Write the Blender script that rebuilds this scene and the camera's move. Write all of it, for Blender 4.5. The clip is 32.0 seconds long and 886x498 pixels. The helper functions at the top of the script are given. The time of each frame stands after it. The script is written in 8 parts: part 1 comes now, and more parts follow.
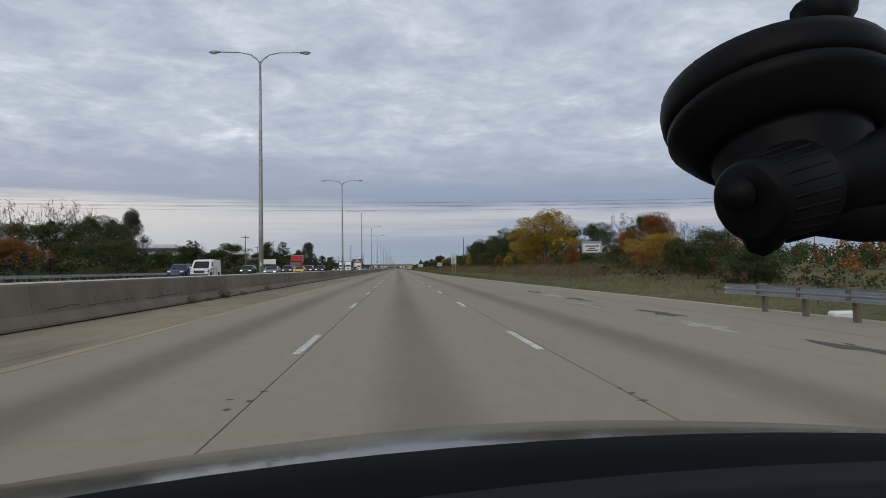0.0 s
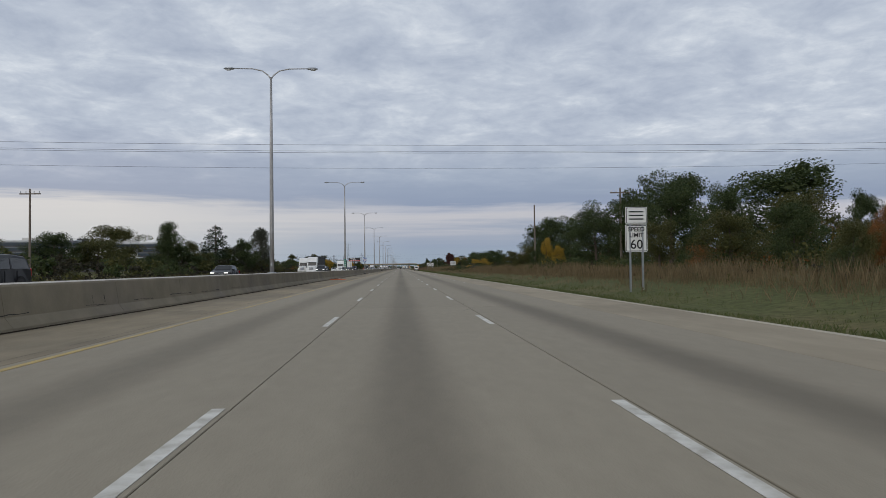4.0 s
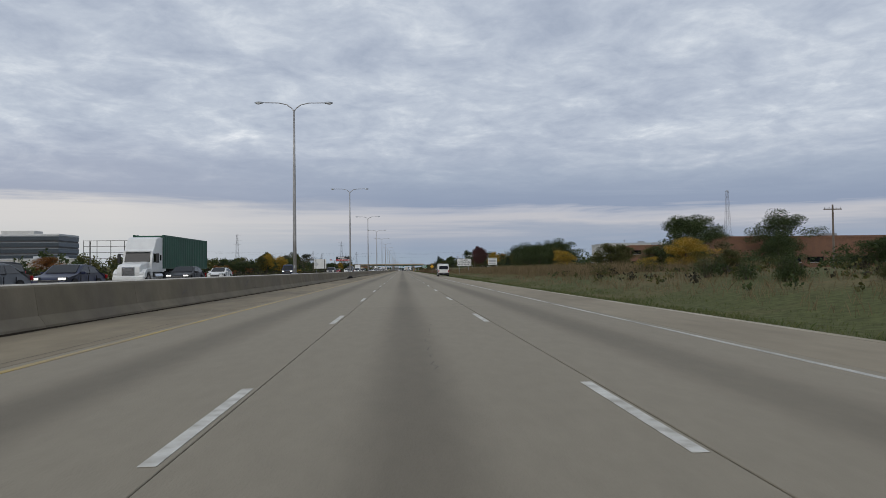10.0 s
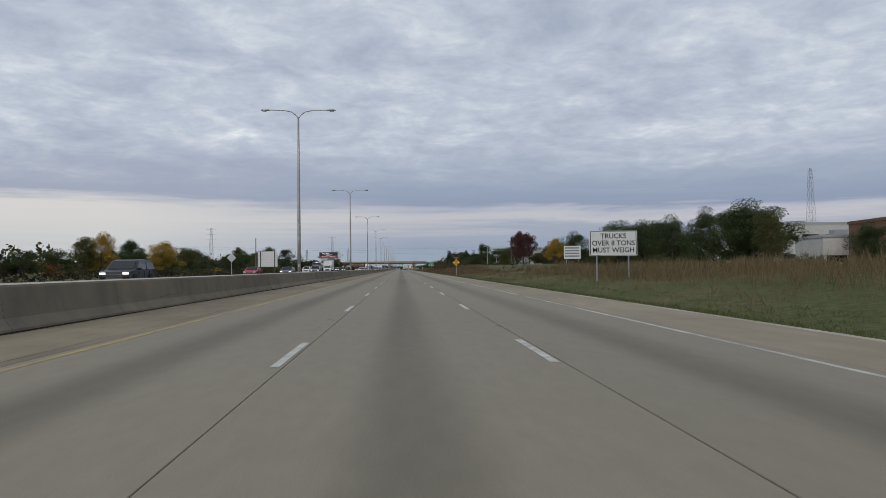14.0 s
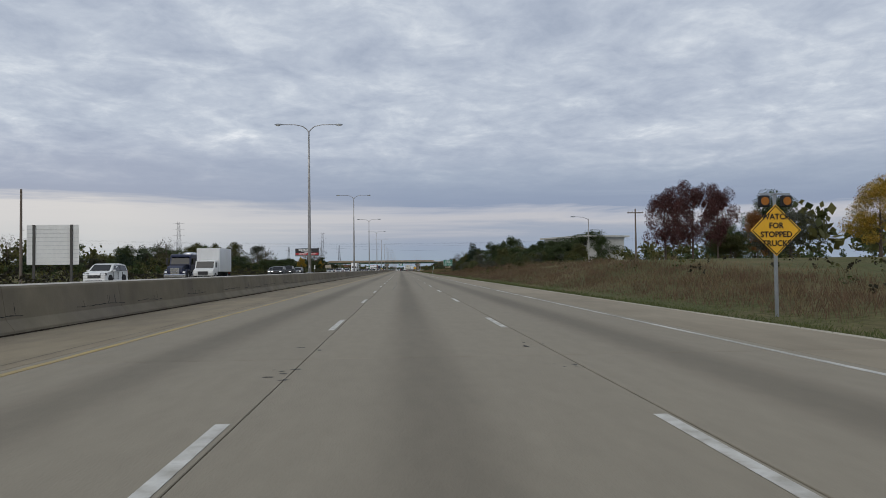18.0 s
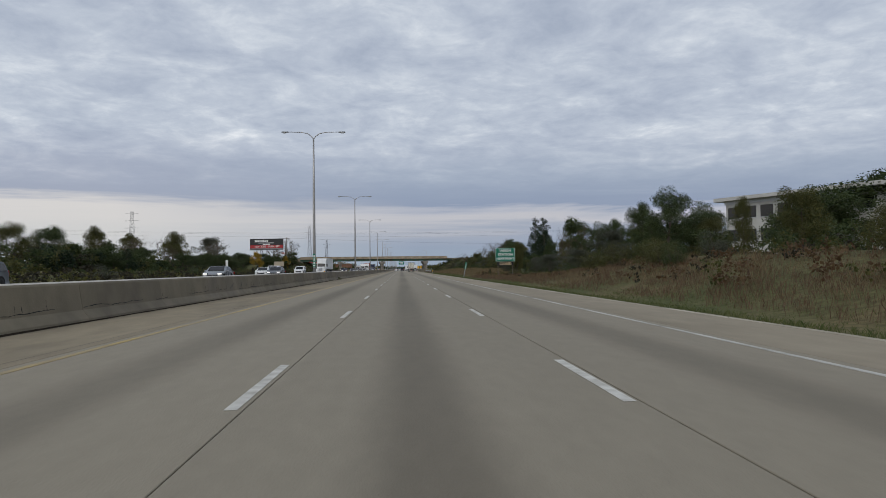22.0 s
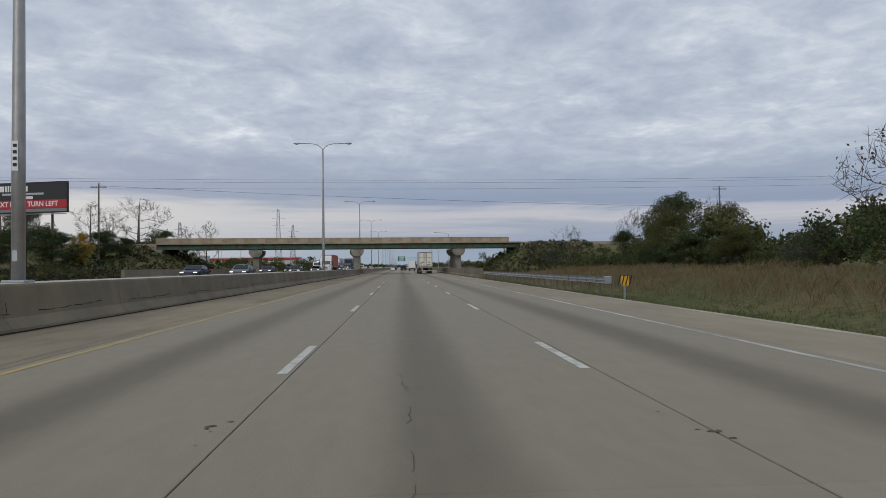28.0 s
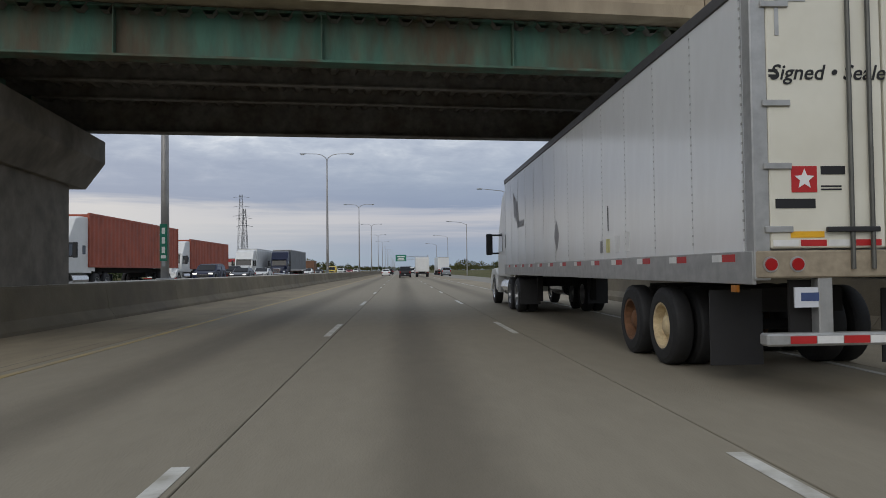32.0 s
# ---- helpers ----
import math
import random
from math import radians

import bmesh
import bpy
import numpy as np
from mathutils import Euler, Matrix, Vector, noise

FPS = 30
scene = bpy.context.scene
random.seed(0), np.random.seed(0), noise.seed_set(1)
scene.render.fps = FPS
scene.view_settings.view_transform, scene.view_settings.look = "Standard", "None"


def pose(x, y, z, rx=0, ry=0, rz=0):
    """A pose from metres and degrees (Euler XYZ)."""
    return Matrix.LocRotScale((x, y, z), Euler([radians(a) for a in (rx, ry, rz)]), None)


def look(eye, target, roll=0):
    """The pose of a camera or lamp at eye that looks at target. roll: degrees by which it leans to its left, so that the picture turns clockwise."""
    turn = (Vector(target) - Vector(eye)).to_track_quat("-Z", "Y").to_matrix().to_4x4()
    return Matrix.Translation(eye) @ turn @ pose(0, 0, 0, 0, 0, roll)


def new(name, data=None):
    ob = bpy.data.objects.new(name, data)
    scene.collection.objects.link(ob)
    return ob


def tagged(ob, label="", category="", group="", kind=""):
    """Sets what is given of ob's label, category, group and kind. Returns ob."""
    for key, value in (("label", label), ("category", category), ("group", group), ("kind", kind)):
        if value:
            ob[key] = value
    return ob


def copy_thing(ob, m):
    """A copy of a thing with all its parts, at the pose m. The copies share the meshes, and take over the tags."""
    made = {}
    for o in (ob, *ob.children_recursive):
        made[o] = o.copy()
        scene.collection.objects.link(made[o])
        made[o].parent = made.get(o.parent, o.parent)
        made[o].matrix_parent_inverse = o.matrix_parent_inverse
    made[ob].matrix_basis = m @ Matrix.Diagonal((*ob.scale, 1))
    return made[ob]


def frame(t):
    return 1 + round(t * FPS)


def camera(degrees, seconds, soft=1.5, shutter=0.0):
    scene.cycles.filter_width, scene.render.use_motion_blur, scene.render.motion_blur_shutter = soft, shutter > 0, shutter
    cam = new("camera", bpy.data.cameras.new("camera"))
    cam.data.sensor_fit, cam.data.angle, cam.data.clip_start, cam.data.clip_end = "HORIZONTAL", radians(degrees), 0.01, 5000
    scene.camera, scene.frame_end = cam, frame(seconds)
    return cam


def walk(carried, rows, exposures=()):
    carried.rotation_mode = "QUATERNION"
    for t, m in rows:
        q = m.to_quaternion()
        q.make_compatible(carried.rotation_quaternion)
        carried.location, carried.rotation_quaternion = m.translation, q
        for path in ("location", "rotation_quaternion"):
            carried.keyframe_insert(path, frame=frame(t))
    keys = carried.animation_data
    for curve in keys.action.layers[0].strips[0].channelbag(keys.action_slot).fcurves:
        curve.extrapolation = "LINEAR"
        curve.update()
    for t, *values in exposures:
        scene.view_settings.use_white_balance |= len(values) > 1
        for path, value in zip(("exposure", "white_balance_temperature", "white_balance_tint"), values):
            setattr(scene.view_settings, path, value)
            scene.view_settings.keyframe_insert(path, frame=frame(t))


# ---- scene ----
FOV = 63.45
cam = camera(FOV, 32.0, soft=0.85)
ROLL, EYE = 0.65, 1.256
# seconds, metres along the road, metres right of the left lane line, yaw, pitch
PATH = [
    (0, 0.0, 1.513, -3.60, 1.49), (1, 32.6, 1.57, -3.40, 1.50), (2, 65.3, 1.62, -3.24, 1.50),
    (3, 96.8, 1.60, -3.40, 1.49), (4.5, 145.5, 1.69, -3.42, 1.49), (6, 194.2, 1.776, -3.43, 1.48),
    (8, 258.2, 1.80, -3.35, 1.56), (9, 290.6, 1.735, -3.21, 1.57), (10, 323.0, 1.66, -3.26, 1.62), (11, 354.8, 1.636, -3.20, 1.69), (12, 388.1, 1.613, -3.40, 1.61),
    (13, 420.0, 1.627, -3.28, 1.60), (14, 452.5, 1.640, -3.37, 1.52), (15.5, 500.7, 1.56, -3.40, 1.53), (17, 548.9, 1.491, -3.45, 1.53),
    (19, 612.9, 1.460, -3.30, 1.66), (21, 678.4, 1.52, -3.30, 1.56), (23, 743.9, 1.557, -3.37, 1.56),
    (25, 807.8, 1.530, -3.37, 1.59), (26.5, 856.0, 1.48, -3.36, 1.51), (28, 904.3, 1.431, -3.34, 1.43),
    (29, 936.6, 1.443, -3.35, 1.53), (30, 968.8, 1.455, -3.35, 1.62), (31, 1001.3, 1.432, -3.37, 1.50),
    (32, 1033.2, 1.423, -3.40, 1.65)]
walk(cam, [(t, pose(x, s, EYE, 90 + p, ROLL, w)) for t, s, x, w, p in PATH], [(0, 0.0), (32, 0.0)])

# ---------------------------------------------------------------- sky and sun
SUN_EL, SUN_AZ = radians(32), radians(205)
world = bpy.data.worlds.new("sky")
scene.world = world
world.use_nodes = True
W = world.node_tree
W.nodes.clear()


def wn(kind, **kw):
    n = W.nodes.new(kind)
    for k, v in kw.items():
        n.inputs[k].default_value = v
    return n


def wmath(op, a, b=None, c=None, clamp=False):
    n = W.nodes.new("ShaderNodeMath")
    n.operation, n.use_clamp = op, clamp
    for i, v in enumerate((a, b, c)):
        if v is None:
            continue
        if isinstance(v, (int, float)):
            n.inputs[i].default_value = v
        else:
            W.links.new(v, n.inputs[i])
    return n.outputs[0]


def wmix(f, a, b):
    n = W.nodes.new("ShaderNodeMix")
    n.data_type = "RGBA"
    for sock, v in ((n.inputs[0], f), (n.inputs[6], a), (n.inputs[7], b)):
        if isinstance(v, tuple):
            sock.default_value = (*v, 1)
        elif isinstance(v, (int, float)):
            sock.default_value = v
        else:
            W.links.new(v, sock)
    return n.outputs[2]


def wramp(f, stops):
    n = W.nodes.new("ShaderNodeValToRGB")
    el = n.color_ramp.elements
    while len(el) < len(stops):
        el.new(0.5)
    for e, (p, c) in zip(el, stops):
        e.position, e.color = p, ((*c, 1) if isinstance(c, tuple) else (c, c, c, 1))
    W.links.new(f, n.inputs[0])
    return n.outputs[0]


def wnoise(vec, scale, detail, rough, dist=0.0):
    n = wn("ShaderNodeTexNoise", Scale=scale, Detail=detail, Roughness=rough, Distortion=dist)
    W.links.new(vec, n.inputs["Vector"])
    return n.outputs["Fac"]


tc = wn("ShaderNodeTexCoord")
sep = wn("ShaderNodeSeparateXYZ")
W.links.new(tc.outputs["Generated"], sep.inputs[0])
dx, dy, dz = sep.outputs
el = wmath("MAXIMUM", dz, 0.0)
inv = wmath("DIVIDE", 1.0, wmath("ADD", el, 0.16))
comb = wn("ShaderNodeCombineXYZ")
W.links.new(wmath("MULTIPLY", dx, inv), comb.inputs[0])
W.links.new(wmath("MULTIPLY", wmath("MULTIPLY", dy, inv), 1.0), comb.inputs[1])
plane = comb.outputs[0]
big = wnoise(plane, 1.1, 4, 0.55, 0.6)
mid = wnoise(plane, 4.0, 7, 0.60, 0.5)
fine = wnoise(plane, 15.0, 6, 0.6, 0.3)
puff = wmath("ADD", wmath("ADD", wmath("MULTIPLY", big, 0.40), wmath("MULTIPLY", mid, 0.44)), wmath("MULTIPLY", fine, 0.16))
deck = wramp(puff, [(0.36, (0.365, 0.42, 0.525)), (0.45, (0.445, 0.50, 0.60)), (0.52, (0.52, 0.575, 0.665)),
                    (0.59, (0.64, 0.69, 0.76)), (0.66, (0.85, 0.88, 0.92))])
# long flat bands low over the horizon
comb2 = wn("ShaderNodeCombineXYZ")
W.links.new(wmath("MULTIPLY", dx, 2.2), comb2.inputs[0])
W.links.new(wmath("MULTIPLY", dy, 2.2), comb2.inputs[1])
W.links.new(wmath("MULTIPLY", dz, 26.0), comb2.inputs[2])
bandn = wnoise(comb2.outputs[0], 1.3, 5, 0.6, 0.6)
comb3 = wn("ShaderNodeCombineXYZ")
W.links.new(wmath("MULTIPLY", dx, 5.0), comb3.inputs[0])
W.links.new(wmath("MULTIPLY", dy, 5.0), comb3.inputs[1])
W.links.new(wmath("MULTIPLY", dz, 150.0), comb3.inputs[2])
streak = wnoise(comb3.outputs[0], 1.0, 4, 0.55, 0.3)
elw = wmath("ADD", wmath("ADD", el, wmath("MULTIPLY", wmath("SUBTRACT", bandn, 0.5), 0.05)), wmath("MULTIPLY", wmath("SUBTRACT", streak, 0.5), 0.022))
side = wmath("MULTIPLY_ADD", dx, -2.6, 0.05, clamp=True)
band = wramp(elw, [(0.0, (0.31, 0.38, 0.47)), (0.034, (0.30, 0.36, 0.47)), (0.052, (0.36, 0.40, 0.49)), (0.066, (0.53, 0.53, 0.57)),
                   (0.076, (0.46, 0.48, 0.55)), (0.086, (0.275, 0.33, 0.45)), (0.13, (0.32, 0.38, 0.49)), (0.2, (0.43, 0.475, 0.58))])
bright = wramp(elw, [(0.0, (0.42, 0.48, 0.54)), (0.02, (0.52, 0.55, 0.58)), (0.05, (0.62, 0.62, 0.62)),
                     (0.084, (0.68, 0.66, 0.65)), (0.097, (0.36, 0.40, 0.50)), (0.14, (0.33, 0.37, 0.48)), (0.2, (0.42, 0.45, 0.56))])
low = wmix(side, band, bright)
lowness = wramp(wmath("ADD", el, wmath("MULTIPLY", wmath("SUBTRACT", bandn, 0.5), 0.05)), [(0.10, 1.0), (0.19, 0.0)])
clouds = wmix(lowness, deck, low)
sky = wn("ShaderNodeTexSky")
sky.sky_type, sky.sun_disc = "NISHITA", False
sky.sun_elevation, sky.sun_rotation = SUN_EL, SUN_AZ
skyc = W.nodes.new("ShaderNodeVectorMath")
skyc.operation = "SCALE"
skyc.inputs["Scale"].default_value = 0.06
W.links.new(sky.outputs[0], skyc.inputs[0])
cover = wmix(0.97, skyc.outputs[0], clouds)
bg = wn("ShaderNodeBackground", Strength=1.0)
W.links.new(cover, bg.inputs[0])
wo = wn("ShaderNodeOutputWorld")
W.links.new(bg.outputs[0], wo.inputs[0])

sun = new("sun", bpy.data.lights.new("sun", "SUN"))
sun.data.energy, sun.data.angle, sun.data.color = 0.9, radians(50), (1.0, 0.95, 0.87)
sun.matrix_world = look((0, 0, 0), (-math.sin(SUN_AZ) * math.cos(SUN_EL), -math.cos(SUN_AZ) * math.cos(SUN_EL), -math.sin(SUN_EL)))

# ---------------------------------------------------------------- materials
MATS = {}


def mat(name, base, rough=0.7, metal=0.0, spec=0.5, vary=0.15, scale=6.0, bump=0.0, bscale=60.0, second=None, sscale=0.6,
        samount=0.5, island=0.0, randob=0.0, coat=0.0, stretch=None, space="Object"):
    """A surface with grain at a fine scale and stains at a coarse one."""
    if name in MATS:
        return MATS[name]
    m = bpy.data.materials.new(name)
    m.use_nodes = True
    N, L = m.node_tree.nodes, m.node_tree.links
    b = N["Principled BSDF"]
    b.inputs["Roughness"].default_value, b.inputs["Metallic"].default_value = rough, metal
    b.inputs["Specular IOR Level"].default_value = spec
    if coat:
        b.inputs["Coat Weight"].default_value, b.inputs["Coat Roughness"].default_value = coat, 0.05
    if space == "World":
        v = N.new("ShaderNodeNewGeometry").outputs["Position"]
    else:
        v = N.new("ShaderNodeTexCoord").outputs["Object"]
    if stretch:
        mp = N.new("ShaderNodeMapping")
        mp.inputs["Scale"].default_value = stretch
        L.new(v, mp.inputs[0])
        v = mp.outputs[0]

    def nz(sc, det=5, ro=0.6):
        n = N.new("ShaderNodeTexNoise")
        n.inputs["Scale"].default_value, n.inputs["Detail"].default_value, n.inputs["Roughness"].default_value = sc, det, ro
        L.new(v, n.inputs["Vector"])
        return n.outputs["Fac"]

    def mix(f, a, c, kind="MIX"):
        n = N.new("ShaderNodeMix")
        n.data_type, n.blend_type = "RGBA", kind
        for sock, val in ((n.inputs[0], f), (n.inputs[6], a), (n.inputs[7], c)):
            if isinstance(val, tuple):
                sock.default_value = (*val[:3], 1)
            elif isinstance(val, (int, float)):
                sock.default_value = val
            else:
                L.new(val, sock)
        return n.outputs[2]

    def rng(f, a, c, lo, hi):
        n = N.new("ShaderNodeMapRange")
        L.new(f, n.inputs[0])
        for i, val in enumerate((a, c, lo, hi)):
            n.inputs[i + 1].default_value = val
        return n.outputs[0]

    col = base
    if second:
        col = mix(rng(nz(sscale, 4), 0.42, 0.66, 0.0, samount), base, second)
    if vary:
        col = mix(1.0, col, N.new("ShaderNodeCombineColor").outputs[0], "MULTIPLY")
        cc = [n for n in N if n.bl_idname == "ShaderNodeCombineColor"][-1]
        g = rng(nz(scale), 0.3, 0.7, 1 - vary, 1 + vary)
        for i in range(3):
            L.new(g, cc.inputs[i])
    for amount, node, out in ((island, "ShaderNodeNewGeometry", "Random Per Island"), (randob, "ShaderNodeObjectInfo", "Random")):
        if amount:
            r = rng(N.new(node).outputs[out], 0, 1, 1 - amount, 1 + amount)
            cc = N.new("ShaderNodeCombineColor")
            for i in range(3):
                L.new(r, cc.inputs[i])
            col = mix(1.0, col, cc.outputs[0], "MULTIPLY")
    if isinstance(col, tuple):
        b.inputs["Base Color"].default_value = (*col, 1)
    else:
        L.new(col, b.inputs["Base Color"])
    if bump:
        n = N.new("ShaderNodeBump")
        n.inputs["Strength"].default_value, n.inputs["Distance"].default_value = bump, 0.02
        L.new(nz(bscale, 4), n.inputs["Height"])
        L.new(n.outputs[0], b.inputs["Normal"])
    MATS[name] = m
    return m


def leaf_mat(name, base, other):
    m = bpy.data.materials.new(name)
    m.use_nodes = True
    N, L = m.node_tree.nodes, m.node_tree.links
    b = N["Principled BSDF"]
    b.inputs["Roughness"].default_value, b.inputs["Specular IOR Level"].default_value = 0.6, 0.25
    mix = N.new("ShaderNodeMix")
    mix.data_type = "RGBA"
    mix.inputs[6].default_value, mix.inputs[7].default_value = (*base, 1), (*other, 1)
    L.new(N.new("ShaderNodeNewGeometry").outputs["Random Per Island"], mix.inputs[0])
    L.new(mix.outputs[2], b.inputs["Base Color"])
    tr = N.new("ShaderNodeBsdfTranslucent")
    L.new(mix.outputs[2], tr.inputs[0])
    ms = N.new("ShaderNodeMixShader")
    ms.inputs[0].default_value = 0.3
    L.new(b.outputs[0], ms.inputs[1])
    L.new(tr.outputs[0], ms.inputs[2])
    L.new(ms.outputs[0], N["Material Output"].inputs[0])
    return m


def road_mat(name, base, oil, lanes):
    """Worn concrete: fine aggregate, blotches, and an oil-dark track along the middle of each lane."""
    m = mat(name, base, rough=0.85, spec=0.3, vary=0.055, scale=5.0, bump=0.3, bscale=45, second=tuple(c * 0.9 for c in base),
            sscale=0.11, samount=0.7, randob=0.035, stretch=(1, 0.3, 1), space="World")
    N, L = m.node_tree.nodes, m.node_tree.links
    b = N["Principled BSDF"]
    src = b.inputs["Base Color"].links[0].from_socket
    geo = N.new("ShaderNodeNewGeometry")
    sp = N.new("ShaderNodeSeparateXYZ")
    L.new(geo.outputs["Position"], sp.inputs[0])
    total = None
    for centre, half in lanes:
        a = N.new("ShaderNodeMath")
        a.operation = "SUBTRACT"
        a.inputs[1].default_value = centre
        L.new(sp.outputs[0], a.inputs[0])
        c = N.new("ShaderNodeMath")
        c.operation = "ABSOLUTE"
        L.new(a.outputs[0], c.inputs[0])
        r = N.new("ShaderNodeMapRange")
        r.interpolation_type = "SMOOTHSTEP"
        r.inputs[1].default_value, r.inputs[2].default_value, r.inputs[3].default_value, r.inputs[4].default_value = 0.1, half, 1, 0
        L.new(c.outputs[0], r.inputs[0])
        if total is None:
            total = r.outputs[0]
        else:
            ad = N.new("ShaderNodeMath")
            ad.operation = "MAXIMUM"
            L.new(total, ad.inputs[0])
            L.new(r.outputs[0], ad.inputs[1])
            total = ad.outputs[0]
    if total is not None:
        nz = N.new("ShaderNodeTexNoise")
        nz.inputs["Scale"].default_value = 0.5
        mp = N.new("ShaderNodeMapping")
        mp.inputs["Scale"].default_value = (1.2, 0.06, 1)
        L.new(geo.outputs["Position"], mp.inputs[0])
        L.new(mp.outputs[0], nz.inputs["Vector"])
        w = N.new("ShaderNodeMapRange")
        w.inputs[1].default_value, w.inputs[2].default_value, w.inputs[3].default_value, w.inputs[4].default_value = 0.3, 0.7, 0.55, 1.0
        L.new(nz.outputs["Fac"], w.inputs[0])
        mu = N.new("ShaderNodeMath")
        mu.operation = "MULTIPLY"
        L.new(total, mu.inputs[0])
        L.new(w.outputs[0], mu.inputs[1])
        mx = N.new("ShaderNodeMix")
        mx.data_type = "RGBA"
        mx.blend_type = "MULTIPLY"
        L.new(mu.outputs[0], mx.inputs[0])
        L.new(src, mx.inputs[6])
        mx.inputs[7].default_value = (*oil, 1)
        L.new(mx.outputs[2], b.inputs["Base Color"])
    return m


CONCRETE = road_mat("lane concrete", (0.264, 0.231, 0.173), (0.60, 0.59, 0.58), [(1.75, 0.75), (-1.8, 0.8), (5.4, 0.8)])
SHOULDER = mat("shoulder concrete", (0.258, 0.215, 0.147), 0.9, spec=0.2, vary=0.14, scale=1.6, bump=0.3, bscale=50, second=(0.165, 0.142, 0.105),
               sscale=0.25, samount=0.8, randob=0.08, stretch=(1, 0.3, 1), space="World")
SHOULDER_R = mat("outer shoulder concrete", (0.305, 0.262, 0.192), 0.9, spec=0.2, vary=0.10, scale=1.6, bump=0.3, bscale=50, second=(0.235, 0.20, 0.145),
                 sscale=0.25, samount=0.8, randob=0.06, stretch=(1, 0.3, 1), space="World")
PALEDGE = mat("pale pavement edge", (0.42, 0.38, 0.30), 0.9, spec=0.2, vary=0.14, scale=2.0, second=(0.27, 0.235, 0.17), sscale=0.7, samount=0.9, stretch=(1, 0.3, 1), space="World")
FARROAD = mat("far concrete", (0.235, 0.22, 0.185), 0.88, vary=0.12, scale=0.8, stretch=(1, 0.1, 1), space="World")
SEAM = mat("joint sealant", (0.035, 0.033, 0.03), 0.8, vary=0.2)
WHITE = mat("white road paint", (0.60, 0.585, 0.53), 0.7, vary=0.16, scale=9, second=(0.30, 0.275, 0.225), sscale=4.5, samount=0.9, space="World")
WORN = mat("worn white edge paint", (0.50, 0.485, 0.44), 0.75, vary=0.18, scale=7, second=(0.23, 0.215, 0.175), sscale=0.9, samount=1.0, stretch=(1, 0.35, 1), space="World")
YELLOW = mat("yellow road paint", (0.40, 0.285, 0.085), 0.7, vary=0.15, scale=9, second=(0.25, 0.205, 0.135), sscale=1.2, samount=0.9, stretch=(1, 0.3, 1), space="World")
BARRIER = mat("barrier concrete", (0.190, 0.164, 0.117), 0.9, spec=0.2, vary=0.17, scale=1.8, bump=0.35, bscale=40, second=(0.15, 0.13, 0.105), sscale=0.5,
              samount=0.75, stretch=(1, 0.5, 0.45), randob=0.10, space="World")
CAP = mat("bright barrier cap", (0.40, 0.375, 0.325), 0.9, vary=0.14, scale=3, space="World")
GALV = mat("galvanised steel", (0.40, 0.42, 0.44), 0.42, metal=0.85, vary=0.10, scale=4)
POLEM = mat("weathered aluminium pole", (0.36, 0.35, 0.34), 0.45, metal=0.65, vary=0.12, scale=3)
BLACK = mat("black rubber", (0.015, 0.015, 0.016), 0.75, vary=0.2, scale=12)
DIRT = mat("dark grime", (0.035, 0.029, 0.022), 1.0, spec=0.0, vary=0.3, scale=8)
BARK = mat("bark", (0.085, 0.065, 0.05), 0.95, vary=0.3, scale=12, bump=0.5, bscale=30)
WOODP = mat("weathered pole wood", (0.16, 0.13, 0.105), 0.9, vary=0.2, scale=10, stretch=(1, 1, 0.15))
GROUND = mat("rough grass", (0.085, 0.092, 0.036), 0.95, spec=0.1, vary=0.35, scale=3.0, bump=0.6, bscale=12, second=(0.15, 0.115, 0.06), sscale=0.09,
             samount=0.85, space="World")
SIGNBACK = mat("sheet aluminium", (0.52, 0.53, 0.54), 0.45, metal=0.6, vary=0.07)
SIGNWHITE = mat("white sign sheeting", (0.74, 0.74, 0.72), 0.5, vary=0.05, scale=2)
SIGNGREEN = mat("green sign sheeting", (0.005, 0.17, 0.105), 0.5, vary=0.06, scale=2)
SIGNYELLOW = mat("yellow sign sheeting", (0.78, 0.42, 0.02), 0.5, vary=0.06, scale=2)
SIGNBLUE = mat("blue sign sheeting", (0.015, 0.09, 0.36), 0.5, vary=0.06, scale=2)
SIGNRED = mat("red sign sheeting", (0.42, 0.02, 0.025), 0.5, vary=0.08, scale=2)
INK = mat("black ink", (0.012, 0.012, 0.013), 0.6, vary=0.0)
INKW = mat("white ink", (0.78, 0.78, 0.76), 0.5, vary=0.0)

# ---------------------------------------------------------------- building helpers


def mesh_of(name, bm, material, smooth=False):
    me = bpy.data.meshes.new(name)
    bm.to_mesh(me)
    bm.free()
    if smooth:
        for p in me.polygons:
            p.use_smooth = True
    for m in (material if isinstance(material, (list, tuple)) else [material]):
        me.materials.append(m)
    return me


def part(name, bm, material, parent=None, label="", smooth=False):
    ob = new(name, mesh_of(name, bm, material, smooth))
    if parent:
        ob.parent = parent
    if label:
        ob["label"] = label
    return ob


def piece(name, me, parent, m=None):
    ob = new(name, me)
    ob.parent = parent
    if m is not None:
        ob.matrix_local = m
    return ob


def empty(name, m, label, category, group="", kind=""):
    ob = new(name)
    ob.matrix_world = m
    return tagged(ob, label, category, group, kind)


